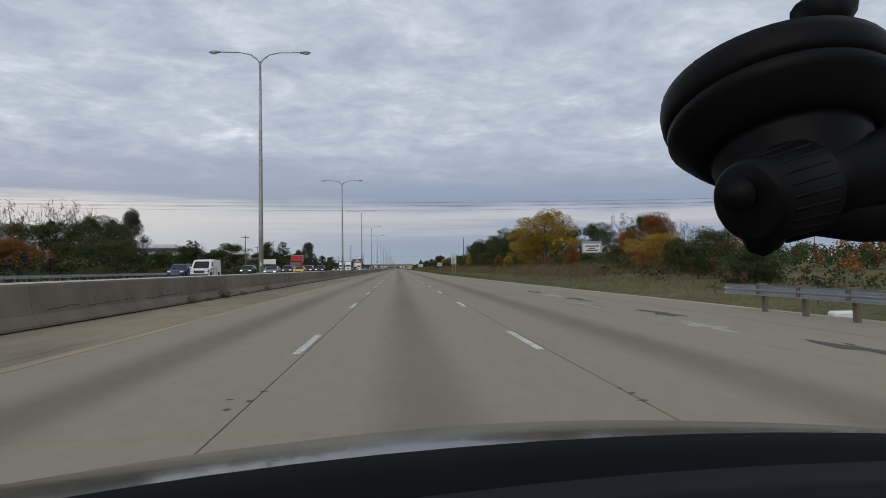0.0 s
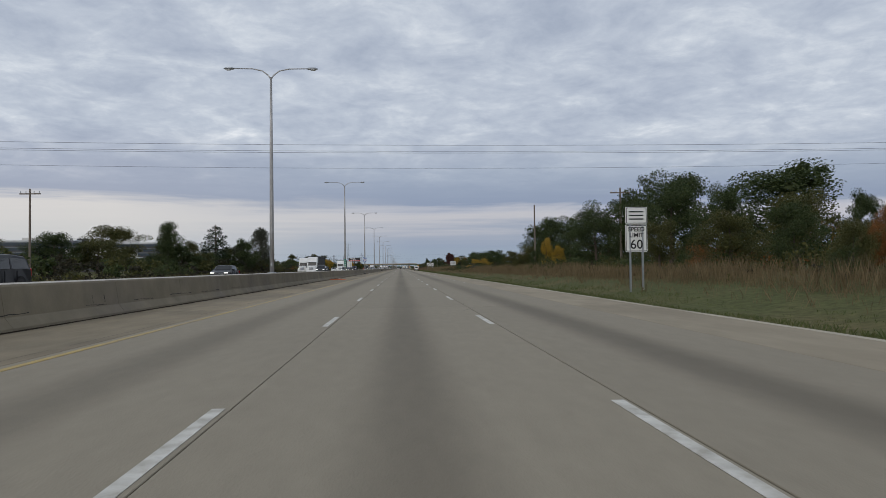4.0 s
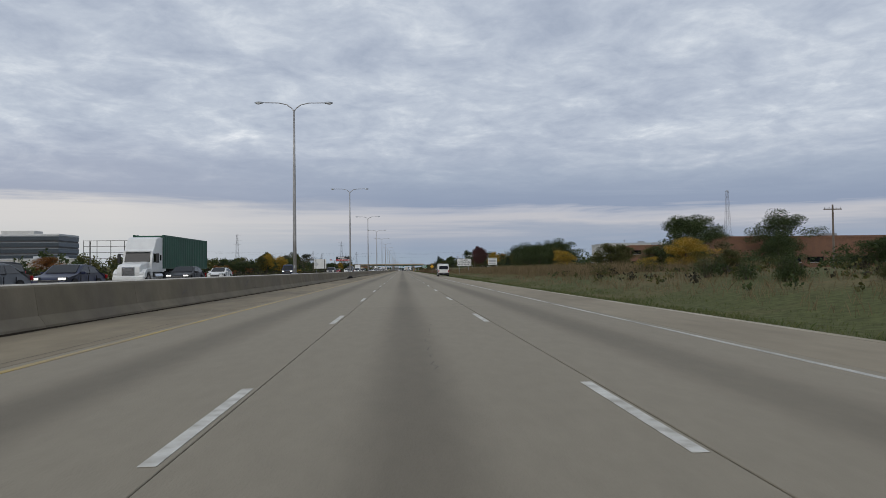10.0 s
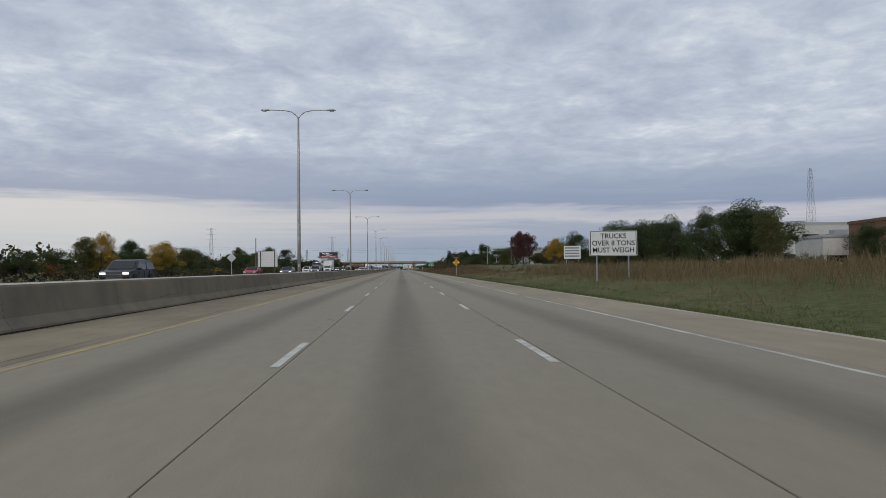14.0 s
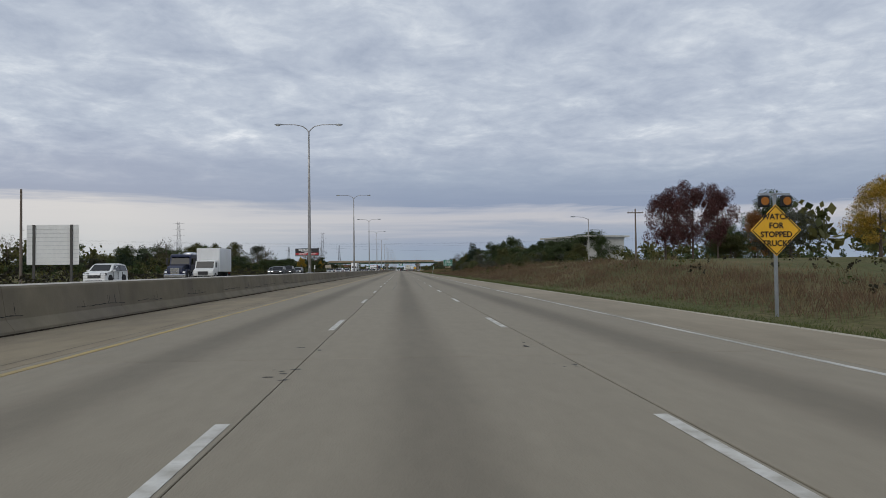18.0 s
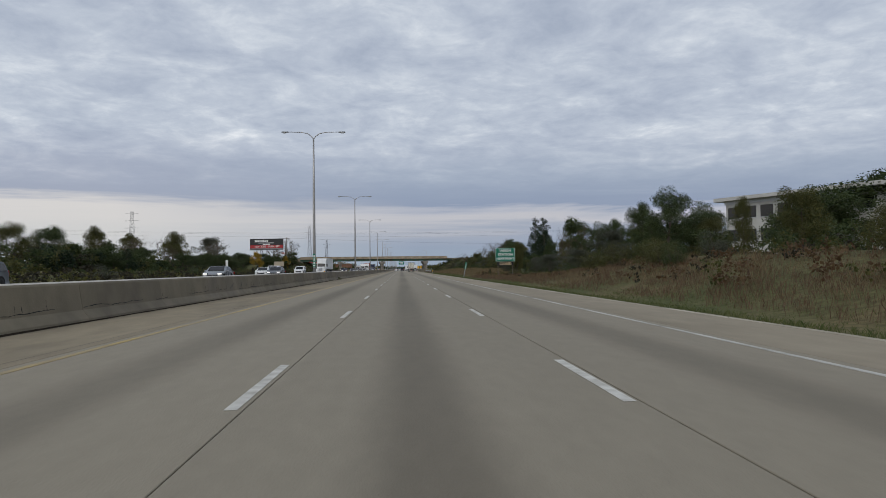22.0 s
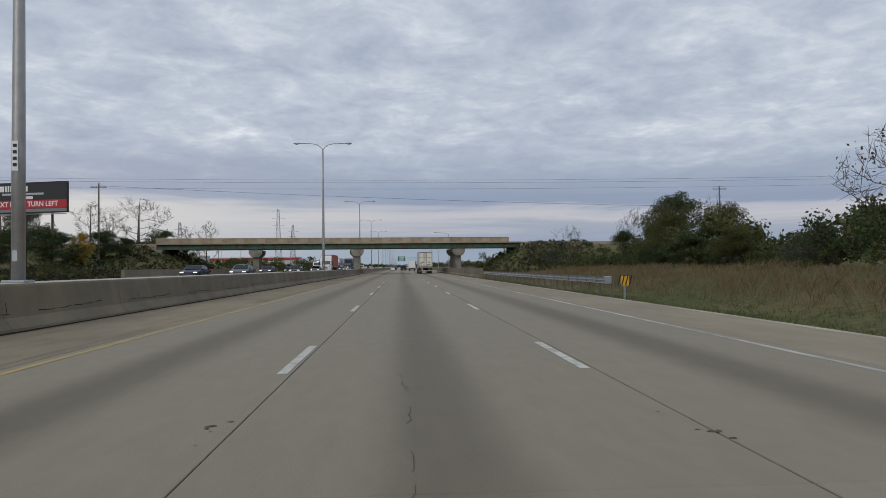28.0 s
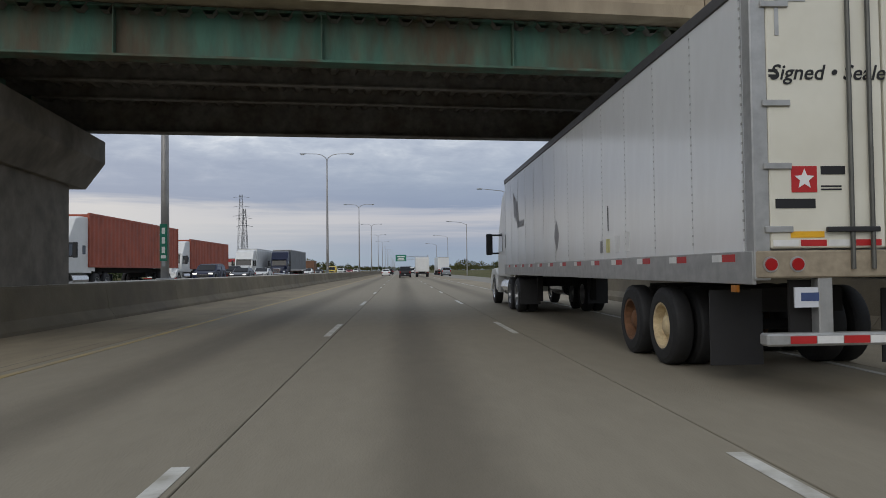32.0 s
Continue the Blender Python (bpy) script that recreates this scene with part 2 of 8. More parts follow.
def box(bm, x0, x1, y0, y1, z0, z1, bev=0.0, m=None, seg=1):
    r = bmesh.ops.create_cube(bm, size=1.0)
    vs = r["verts"]
    for v in vs:
        v.co = Vector(((x0 + x1) / 2 + v.co.x * (x1 - x0), (y0 + y1) / 2 + v.co.y * (y1 - y0), (z0 + z1) / 2 + v.co.z * (z1 - z0)))
    if bev:
        es = list({e for v in vs for e in v.link_edges})
        rr = bmesh.ops.bevel(bm, geom=es, offset=bev, segments=seg, affect="EDGES", profile=0.5)
        vs = list({v for f in rr["faces"] for v in f.verts} | {v for v in vs if v.is_valid})
    if m is not None:
        for v in vs:
            v.co = m @ v.co
    return vs


def B(*a, **k):
    bm = bmesh.new()
    box(bm, *a, **k)
    return bm


def tube(bm, pts, radii, sides=8, cap=True):
    """A tapered round bar along points."""
    rings = []
    pts = [Vector(p) for p in pts]
    if isinstance(radii, (int, float)):
        radii = [radii] * len(pts)
    for i, p in enumerate(pts):
        d = (pts[min(i + 1, len(pts) - 1)] - pts[max(i - 1, 0)]).normalized()
        up = Vector((0, 0, 1)) if abs(d.z) < 0.9 else Vector((1, 0, 0))
        a = d.cross(up).normalized()
        c = d.cross(a).normalized()
        rings.append([bm.verts.new(p + (a * math.cos(q) + c * math.sin(q)) * radii[i]) for q in [2 * math.pi * k / sides for k in range(sides)]])
    for r0, r1 in zip(rings, rings[1:]):
        for k in range(sides):
            bm.faces.new((r0[k], r0[(k + 1) % sides], r1[(k + 1) % sides], r1[k]))
    if cap:
        bm.faces.new(rings[0])
        bm.faces.new(rings[-1][::-1])
    return bm


def T(*a, **k):
    bm = bmesh.new()
    tube(bm, *a, **k)
    bmesh.ops.recalc_face_normals(bm, faces=bm.faces)
    return bm


def prism(bm, outline, x0, x1, axis="X", taper=None):
    """An outline of (a, b) pairs pushed along an axis: X gives (y, z), Y gives (x, z), Z gives (x, y)."""
    def at(u, a, b):
        return {"X": (u, a, b), "Y": (a, u, b), "Z": (a, b, u)}[axis]
    r0 = [bm.verts.new(at(x0, a, b)) for a, b in outline]
    r1 = [bm.verts.new(at(x1, a, b)) for a, b in outline]
    n = len(outline)
    for k in range(n):
        bm.faces.new((r0[k], r0[(k + 1) % n], r1[(k + 1) % n], r1[k]))
    bm.faces.new(r0[::-1])
    bm.faces.new(r1)
    bmesh.ops.recalc_face_normals(bm, faces=bm.faces)
    return r0 + r1


def PR(outline, x0, x1, axis="X", bev=0.0):
    bm = bmesh.new()
    prism(bm, outline, x0, x1, axis)
    if bev:
        bmesh.ops.bevel(bm, geom=list(bm.edges), offset=bev, segments=2, affect="EDGES", profile=0.6)
    return bm


def from_arrays(name, verts, faces, material):
    me = bpy.data.meshes.new(name)
    me.from_pydata(verts, [], faces)
    for m in (material if isinstance(material, (list, tuple)) else [material]):
        me.materials.append(m)
    return me


def words(text, size, m, material, parent, name="lettering", align="CENTER", shear=0.0, space=1.0, bold=0.0):
    cu = bpy.data.curves.new(name, "FONT")
    cu.body, cu.size, cu.align_x, cu.align_y, cu.shear, cu.space_character = text, size, align, "CENTER", shear, space
    cu.extrude, cu.offset, cu.resolution_u = 0.002, bold, 3
    tmp = bpy.data.objects.new(name, cu)
    scene.collection.objects.link(tmp)
    me = bpy.data.meshes.new_from_object(tmp.evaluated_get(bpy.context.evaluated_depsgraph_get()))
    bpy.data.objects.remove(tmp)
    me.materials.clear()
    me.materials.append(material)
    ob = new(name, me)
    ob.parent = parent
    ob.matrix_local = m
    return ob


def facing(x, z, y=-0.02):
    """A pose for lettering that faces back along the road."""
    return pose(x, y, z, 90, 0, 0)


def smooth01(a):
    a = min(1.0, max(0.0, a))
    return a * a * (3 - 2 * a)


# ---------------------------------------------------------------- plan
LANE = 3.66
EDGE_L, EDGE_R = -6.45, 9.5          # foot of the median wall, outer edge of the shoulder
OPP_R, OPP_L = -8.55, -28.6          # the other carriageway
OPP_Z = 0.28
BRIDGE_Y = 1051.0
Y0, Y1, YFAR = -43.3, 1240.0, 3600.0


def bank(x, y):
    """Height of the verges: a low ditch, a rising bank on both sides of the overpass, fields beyond."""
    z = -0.06
    if x > 9.5:
        u = x - 9.5
        rise = 2.0 * smooth01((y - 590) / 60) * (1 - smooth01((y - 765) / 50)) + 1.0 * smooth01((y - 830) / 40) * (1 - smooth01((y - 985) / 40))
        rise += 0.8 * smooth01((y - 30) / 40) * (1 - smooth01((y - 560) / 40))
        z = -0.06 - 0.35 * smooth01(u / 3) * (1 - smooth01((u - 3) / 4)) + rise * smooth01((u - 3.0) / 12)
        near = math.exp(-((y - BRIDGE_Y) / 26.0) ** 2)
        z += 5.6 * near * smooth01((u - 5.0) / 14)
    elif x < -28.6:
        u = -28.6 - x
        near = math.exp(-((y - BRIDGE_Y) / 30.0) ** 2)
        z = 0.24 - 0.4 * smooth01(u / 4) * (1 - smooth01((u - 5) / 6)) + 5.6 * near * smooth01((u - 4.0) / 15)
        z += 0.9 * smooth01((u - 10) / 30)
    if abs(x) > 12:
        z += 0.18 * noise.noise((x * 0.12, y * 0.12, 0)) * min(1, (abs(x) - 12) / 8 if x > 0 else max(0, (-x - 30) / 8))
    return z


def ground_sheet():
    xs = [-2600, -1500, -900, -500, -300, -200, -140, -100, -80, -65] + list(np.arange(-56, -28.8, 2.2)) + [-28.65, -28.55, -8.5, -6.5, 3, 9.48, 9.55] + \
        list(np.arange(10.2, 30, 1.2)) + list(np.arange(30, 56, 3)) + [60, 75, 95, 130, 180, 260, 400, 700, 1300, 2600]
    ys = [-900, -400, -150, -60] + list(np.arange(-30, 1260, 4.0)) + [1280, 1320, 1400, 1500, 1700, 2000, 2500, 3200, 4200]
    verts = []
    for y in ys:
        for x in xs:
            z = bank(x, y)
            if -28.6 < x < 9.5:
                z = -0.3
            verts.append((x, y, z))
    n = len(xs)
    faces = [(j * n + i, j * n + i + 1, (j + 1) * n + i + 1, (j + 1) * n + i) for j in range(len(ys) - 1) for i in range(n - 1)]
    me = from_arrays("ground", verts, faces, GROUND)
    for p in me.polygons:
        p.use_smooth = True
    tagged(new("ground", me), "rough autumn grass verges and fields beside the motorway", "ground", kind="structure")


ground_sheet()

# carriageways: strips of concrete between sealed joints
road = tagged(new("road"), "worn grey concrete motorway carriageway with sealed joints", "road", kind="structure")
far_road = tagged(new("road"), "opposite grey concrete carriageway behind the median wall", "road", kind="structure")


def flat(name, x0, x1, y0, y1, z, material, parent, thick=0.12):
    return part(name, B(x0, x1, y0, y1, z - thick, z), material, parent)


STRIPS = [(EDGE_L, -3.72, SHOULDER), (-3.70, 0.107, CONCRETE), (0.118, LANE + 0.102, CONCRETE), (LANE + 0.121, 7.2, CONCRETE), (7.212, EDGE_R, SHOULDER_R)]
SLAB = 24.4
slab_count = int((Y1 - Y0) / SLAB)
flat("road_bed", EDGE_L, EDGE_R, -900, YFAR, -0.05, SEAM, road)
for x0, x1, material in STRIPS:
    bm = bmesh.new()
    box(bm, x0, x1, 0, SLAB - 0.012, -0.12, 0.0, bev=0.006)
    me = mesh_of("slab", bm, material)
    grey = me
    if material is SHOULDER_R:
        grey = me.copy()
        grey.materials[0] = CONCRETE
    for i in range(slab_count):
        piece("slab", grey if i < 6 else me, road, Matrix.Translation((0, Y0 + i * SLAB, 0)))
    flat("far_strip", x0, x1, Y0 + slab_count * SLAB, YFAR, 0.0, FARROAD if material is CONCRETE else SHOULDER, road)
    flat("rear_strip", x0, x1, -900, Y0, 0.0, material, road)
flat("lane_strip", OPP_L, OPP_R, -900, YFAR, OPP_Z, FARROAD, far_road, 0.4)

# painted lines
lines = tagged(new("road_markings"), "white lane dashes and solid edge lines on the concrete", "road marking", kind="structure")


def dash_mesh(w):
    bm = bmesh.new()
    box(bm, -w / 2, w / 2, -1.524, 1.524, 0.0, 0.005, bev=0.003)
    return mesh_of("dash", bm, WHITE)


DM = dash_mesh(0.125)
DASH0 = 12.192
for i in range(-2, 100):
    for x in (0.0, LANE):
        piece("dash", DM, lines, Matrix.Translation((x, DASH0 * i + 0.1, 0.001)))
bm = bmesh.new()
for i in range(100, 200):
    for x in (0.0, LANE):
        box(bm, x - 0.07, x + 0.07, 12.192 * i - 1.5, 12.192 * i + 1.5, 0.0, 0.006)
tagged(part("dash", bm, WHITE, lines), kind="stuff")
part("edge_line", B(6.89, 6.99, 232, YFAR, 0.0, 0.006), WORN, lines, "thin solid white edge line")
part("edge_line", B(-3.53, -3.41, -200, YFAR, 0.0, 0.006), YELLOW, lines, "worn solid yellow edge line")
bm = bmesh.new()
for i in range(-5, 200):
    for x in (-17.4, -21.05):
        box(bm, x - 0.06, x + 0.06, 12.192 * i + 4 - 1.5, 12.192 * i + 4 + 1.5, OPP_Z, OPP_Z + 0.006)
tagged(part("dash", bm, WHITE, lines), kind="stuff")

# median wall in cast lengths
barrier = tagged(new("median_barrier"), "weathered concrete median wall with stains and a pale cap", "barrier", kind="structure")
PROFILE = [(EDGE_L, -0.05), (EDGE_L - 0.02, 0.08), (EDGE_L - 0.19, 0.30), (EDGE_L - 0.29, 0.95), (EDGE_L - 0.32, 1.0), (OPP_R + 0.32, 1.0), (OPP_R + 0.29, 0.95),
           (OPP_R + 0.19, 0.30), (OPP_R + 0.02, 0.08), (OPP_R, -0.05)]
WALL = 6.1
bm = bmesh.new()
prism(bm, PROFILE, 0.006, WALL - 0.006, "Y")
for f in bm.faces:
    if f.normal.z > 0.9:
        f.material_index = 1
wall_me = mesh_of("wall_length", bm, [BARRIER, CAP])
for i in range(int(1180 / WALL)):
    piece("wall_length", wall_me, barrier, Matrix.Translation((0, -20 + i * WALL, 0)))
for a, b in ((-900, -20), (-20 + int(1180 / WALL) * WALL, YFAR)):
    bm = bmesh.new()
    prism(bm, PROFILE, a, b, "Y")
    part("wall_run", bm, BARRIER, barrier)


# ---------------------------------------------------------------- street lamps
def lamp_arm(sgn):
    bm = bmesh.new()
    pts = [(0, 0, 14.95), (sgn * 0.2, 0, 15.25), (sgn * 0.6, 0, 15.55), (sgn * 1.3, 0, 15.7), (sgn * 2.6, 0, 15.72)]
    tube(bm, pts, [0.055, 0.05, 0.045, 0.04, 0.035], 8)
    return bm


def lamp_head(sgn):
    bm = bmesh.new()
    r = bmesh.ops.create_uvsphere(bm, u_segments=12, v_segments=8, radius=1)
    for v in r["verts"]:
        v.co = Vector((sgn * (2.95 + v.co.x * 0.42), v.co.y * 0.17, 15.71 + v.co.z * (0.11 if v.co.z > 0 else 0.08)))
    return bm


def street_lamp():
    lamp = empty("street_lamp", Matrix.Identity(4), "tall twin-arm grey metal street lamp on the median wall", "street lamp", "lamps along the median")
    part("base_plate", B(-0.26, 0.26, -0.26, 0.26, 1.0, 1.06, bev=0.01), GALV, lamp)
    part("pole", T([(0, 0, 1.0), (0, 0, 4), (0, 0, 10), (0, 0, 15.1)], [0.155, 0.15, 0.115, 0.075], 14), POLEM, lamp, smooth=True)
    part("hand_hole_cover", B(-0.06, 0.06, -0.165, -0.14, 1.5, 1.75), GALV, lamp)
    for s in (-1, 1):
        a = part("arm", lamp_arm(s), POLEM, lamp, smooth=True)
        h = part("lamp_head", lamp_head(s), GALV, lamp, "grey cobra-head lantern", smooth=True)
        bm = bmesh.new()
        r = bmesh.ops.create_uvsphere(bm, u_segments=10, v_segments=6, radius=1)
        for v in r["verts"]:
            v.co = Vector((s * (3.02 + v.co.x * 0.22), v.co.y * 0.12, 15.63 + v.co.z * 0.06))
        part("lens", bm, mat("lamp glass", (0.55, 0.56, 0.55), 0.2, vary=0.05), h, smooth=True)
    return lamp


POLE_X, POLE_P = -7.5, 67.2
POLE_Y = [48.0 + POLE_P * n for n in range(-1, 34)]
for n, y in ((1, 118.05), (2, 181.0), (3, 249.4), (4, 316.3), (5, 384.9), (6, 450.7), (7, 517.8), (8, 584.3), (9, 652.2), (11, 786.8), (12, 853.7), (14, 987.7), (15, 1061.0), (16, 1122.0)):
    POLE_Y[n + 1] = y
lamp0 = street_lamp()
lamp0.matrix_world = pose(POLE_X, POLE_Y[0], 0)
LAMPS = [lamp0] + [copy_thing(lamp0, pose(POLE_X, y, 0)) for y in POLE_Y[1:]]

# ---------------------------------------------------------------- overpass
GIRDER = mat("peeling green paint on steel", (0.06, 0.145, 0.105), 0.75, vary=0.25, scale=3.0, bump=0.3, bscale=25, second=(0.10, 0.062, 0.035), sscale=1.3,
             samount=0.85, stretch=(1, 1, 0.25))
PARAPET = mat("tan parapet concrete", (0.40, 0.33, 0.235), 0.9, spec=0.2, vary=0.14, scale=2.5, bump=0.3, bscale=35, second=(0.24, 0.195, 0.14), sscale=0.6,
              samount=0.75, stretch=(1, 1, 0.4), randob=0.06)
PIERC = mat("stained pier concrete", (0.27, 0.245, 0.21), 0.9, spec=0.2, vary=0.15, scale=2.0, bump=0.3, bscale=30, second=(0.15, 0.135, 0.115), sscale=0.7, samount=0.8)
SOFFIT = mat("rusty deck and shade-dark girders", (0.17, 0.16, 0.145), 0.75, vary=0.3, scale=5, second=(0.09, 0.07, 0.05), sscale=0.8, samount=0.8)


def overpass():
    br = empty("overpass", pose(-7.5, 1049.3, 0, 0, 0, 5.5), "concrete road overpass on peeling green steel girders", "bridge")
    xl, xr, half = -37.5, 33.0, 3.9
    z0, z1 = 5.06, 5.98
    for k, y in enumerate(np.linspace(-half + 0.35, half - 0.35, 5)):
        bm = bmesh.new()
        zb = z0 if k in (0, 4) else z0 + 0.5
        box(bm, xl, xr, y - 0.03, y + 0.03, zb + 0.04, z1 - 0.04)
        box(bm, xl, xr, y - 0.2 if k in (0, 4) else y - 0.1, y + 0.2 if k in (0, 4) else y + 0.1, zb, zb + 0.05, bev=0.008)
        box(bm, xl, xr, y - 0.2, y + 0.2, z1 - 0.05, z1)
        # girders behind the first take the deck's dark colour to imitate shade
        g = part("girder", bm, GIRDER if k == 0 else SOFFIT, br, "green painted steel girder streaked with rust" if k == 0 else "")
        if k in (0, 4):
            s = -1 if k == 0 else 1
            for x in np.arange(xl + 1.5, xr, 3.6):
                piece("stiffener", STIFF, g, Matrix.Translation((x, y + s * 0.1, 0)))
    # corrugated forms between the girders
    bm = bmesh.new()
    xs = np.arange(xl, xr, 0.11)
    row = [[bm.verts.new((x, y, z1 - (0.14 if i % 4 < 2 else 0.0))) for i, x in enumerate(xs)] for y in (-half + 0.1, half - 0.1)]
    for i in range(len(xs) - 1):
        bm.faces.new((row[0][i], row[0][i + 1], row[1][i + 1], row[1][i]))
    part("deck_form", bm, SOFFIT, br, "dark corrugated metal deck underside")
    part("deck", B(xl, xr, -half - 0.35, half + 0.35, z1 + 0.02, z1 + 0.26), PARAPET, br)
    for s in (-1, 1):
        y = s * (half + 0.12)
        me = mesh_of("parapet_length", B(0.01, 3.99, y - 0.15, y + 0.2 if s > 0 else y + 0.15, z1 + 0.26, z1 + 1.12, bev=0.02), PARAPET)
        for i in range(int((xr - xl) / 4)):
            piece("parapet_length", me, br, Matrix.Translation((xl + i * 4.0, 0, 0)))
        part("coping", B(xl, xl + 68, y - 0.19, y + 0.19, z1 + 1.12, z1 + 1.2, bev=0.015), PARAPET, br)
    for px, wide in ((0.0, 1.1), (-19.4, 1.1), (20.2, 1.1)):
        bm = bmesh.new()
        box(bm, px - wide / 2 - 0.05, px + wide / 2 + 0.05, -3.1, 3.1, -0.2, 3.6, bev=0.04)
        c = part("pier", bm, PIERC, br, "stained concrete pier")
        out = [(px - 0.75, 3.55), (px + 0.75, 3.55), (px + 1.25, 4.25), (px + 1.25, 4.86), (px - 1.25, 4.86), (px - 1.25, 4.25)]
        part("pier_cap", PR(out, -3.9, 3.9, "Y", bev=0.02), PIERC, c)
        for y in np.linspace(-half + 0.35, half - 0.35, 5):
            part("bearing", B(px - 0.25, px + 0.25, y - 0.2, y + 0.2, 4.86, 5.06 if abs(y) > half - 0.5 else 5.57), GIRDER, c)
    for x in (xl, xr):
        part("abutment", B(x - 1.0, x + 1.2, -half - 0.4, half + 0.4, 0.5, 5.05), PIERC, br)
        s = -1 if x < 0 else 1
        part("approach_slab", B(min(x, x + s * 90), max(x, x + s * 90), -half, half, 4.4, 6.2), PARAPET, br)
    return br


STIFF = mesh_of("stiffener", B(-0.012, 0.012, -0.09, 0.09, 5.1, 5.94), GIRDER)
overpass()


# ---------------------------------------------------------------- rails and walls at the roadside
def rail_beam(y0, y1):
    prof = [(0.0, 0.43), (0.06, 0.46), (0.06, 0.53), (0.0, 0.57), (0.06, 0.61), (0.06, 0.68), (0.0, 0.71), (-0.02, 0.71), (0.04, 0.67), (0.04, 0.62), (-0.02, 0.575),
            (-0.02, 0.565), (0.04, 0.52), (0.04, 0.47), (-0.02, 0.43)]
    return PR(prof, y0, y1, "Y")


def guard_rail(x, y0, y1, flip, label, z=0.0):
    rail = empty("guard_rail", pose(x, 0, z, 0, 0, 0), label, "guard rail")
    n = int((y1 - y0) / 3.81)
    bm = rail_beam(0, 3.80)
    if flip:
        bmesh.ops.scale(bm, vec=(-1, 1, 1), verts=bm.verts)
        bmesh.ops.reverse_faces(bm, faces=bm.faces)
    beam = mesh_of("beam", bm, GALV)
    post = mesh_of("post", B(-0.05, 0.05, -0.08, 0.08, -0.5, 0.74, bev=0.008), WOODP)
    block = mesh_of("block", B(-0.09, 0.09, -0.07, 0.07, 0.42, 0.74), WOODP)
    for i in range(n):
        piece("beam", beam, rail, Matrix.Translation((-0.22 if not flip else 0.22, y0 + i * 3.81, 0)))
        for k in (0, 1.905):
            p = piece("post", post, rail, Matrix.Translation((0, y0 + i * 3.81 + k, 0)))
            piece("block", block, p, Matrix.Translation((-0.11 if not flip else 0.11, 0, 0)))
    end = part("end_terminal", B(-0.42 if not flip else 0.1, -0.1 if not flip else 0.42, y0 - 0.25, y0, 0.40, 0.76, bev=0.03), GALV, rail)
    return rail


guard_rail(11.2, -29.2, 20.4, False, "galvanised steel guard rail on wooden posts beside the shoulder")
guard_rail(-28.9, -40, 104, True, "galvanised steel guard rail along the far carriageway", z=0.3)
guard_rail(10.9, 936, 986, False, "galvanised steel guard rail leading up to the overpass")
wall_r = tagged(new("roadside_wall"), "weathered concrete safety wall beside the overpass piers", "barrier", kind="structure")
RP = [(10.1, -0.1), (10.12, 0.08), (10.28, 0.3), (10.36, 1.05), (10.7, 1.05), (10.75, -0.1)]
bm = bmesh.new()
prism(bm, RP, 0.006, WALL - 0.006, "Y")
rme = mesh_of("wall_length", bm, BARRIER)
for i in range(16):
    piece("wall_length", rme, wall_r, Matrix.Translation((0, 985 + i * WALL, 0)))
wall_l = tagged(new("roadside_wall"), "concrete safety wall along the far carriageway at the overpass", "barrier", kind="structure")
bm = bmesh.new()
prism(bm, [(-x - 18.6, z + 0.3) for x, z in RP][::-1], 0.006, WALL - 0.006, "Y")
rme = mesh_of("wall_length", bm, BARRIER)
for i in range(16):
    piece("wall_length", rme, wall_l, Matrix.Translation((0, 985 + i * WALL, 0)))


# ---------------------------------------------------------------- signs
UNDERS = mat("dark steel post", (0.07, 0.065, 0.06), 0.7, vary=0.2)


def post_sign(name, x, y, zc, w, h, material, label, category, posts=(-0.3, 0.3), postmat=None, round_=0.06, text=(), border=None, ink=INK, diamond=False, turn=0.0):
    zg = bank(x, y) if (x > 9.5 or x < -28.5) else 0.0
    s = empty(name, pose(x, y, zg, 0, 0, turn), label, category)
    zc = zc - zg
    for px in posts:
        part("post", B(px - 0.045, px + 0.045, 0.02, 0.11, -0.3, zc + h / 2 - 0.05, bev=0.005), postmat or GALV, s)
    bm = bmesh.new()
    if diamond:
        d = w / 2 * 1.414
        out = [(0, zc - d), (d, zc), (0, zc + d), (-d, zc)]
    else:
        a, b, r = w / 2, h / 2, round_
        out = []
        for cx, cz, q in ((a - r, b - r, 0), (-a + r, b - r, 90), (-a + r, -b + r, 180), (a - r, -b + r, 270)):
            out += [(cx + r * math.cos(radians(q + k)), zc + cz + r * math.sin(radians(q + k))) for k in (0, 45, 90)]
    prism(bm, out, 0.0, 0.02, "Y")
    panel = part("panel", bm, material, s)
    if border:
        bm = bmesh.new()
        c = sum((Vector((a, b)) for a, b in out), Vector((0, 0))) / len(out)
        f0, f1 = 1 - 0.05 / min(w, h) * 2 * 0.5, 1 - 0.11 / min(w, h) * 2 * 0.5
        n = len(out)
        ro = [bm.verts.new((c.x + (a - c.x) * f0, -0.004, c.y + (b - c.y) * f0)) for a, b in out]
        ri = [bm.verts.new((c.x + (a - c.x) * f1, -0.004, c.y + (b - c.y) * f1)) for a, b in out]
        for k in range(n):
            bm.faces.new((ro[k], ro[(k + 1) % n], ri[(k + 1) % n], ri[k]))
        part("border", bm, border, panel)
    for t, z, size in text:
        words(t, size, facing(0, zc + z), ink, panel, "lettering", bold=0.006)
    return s


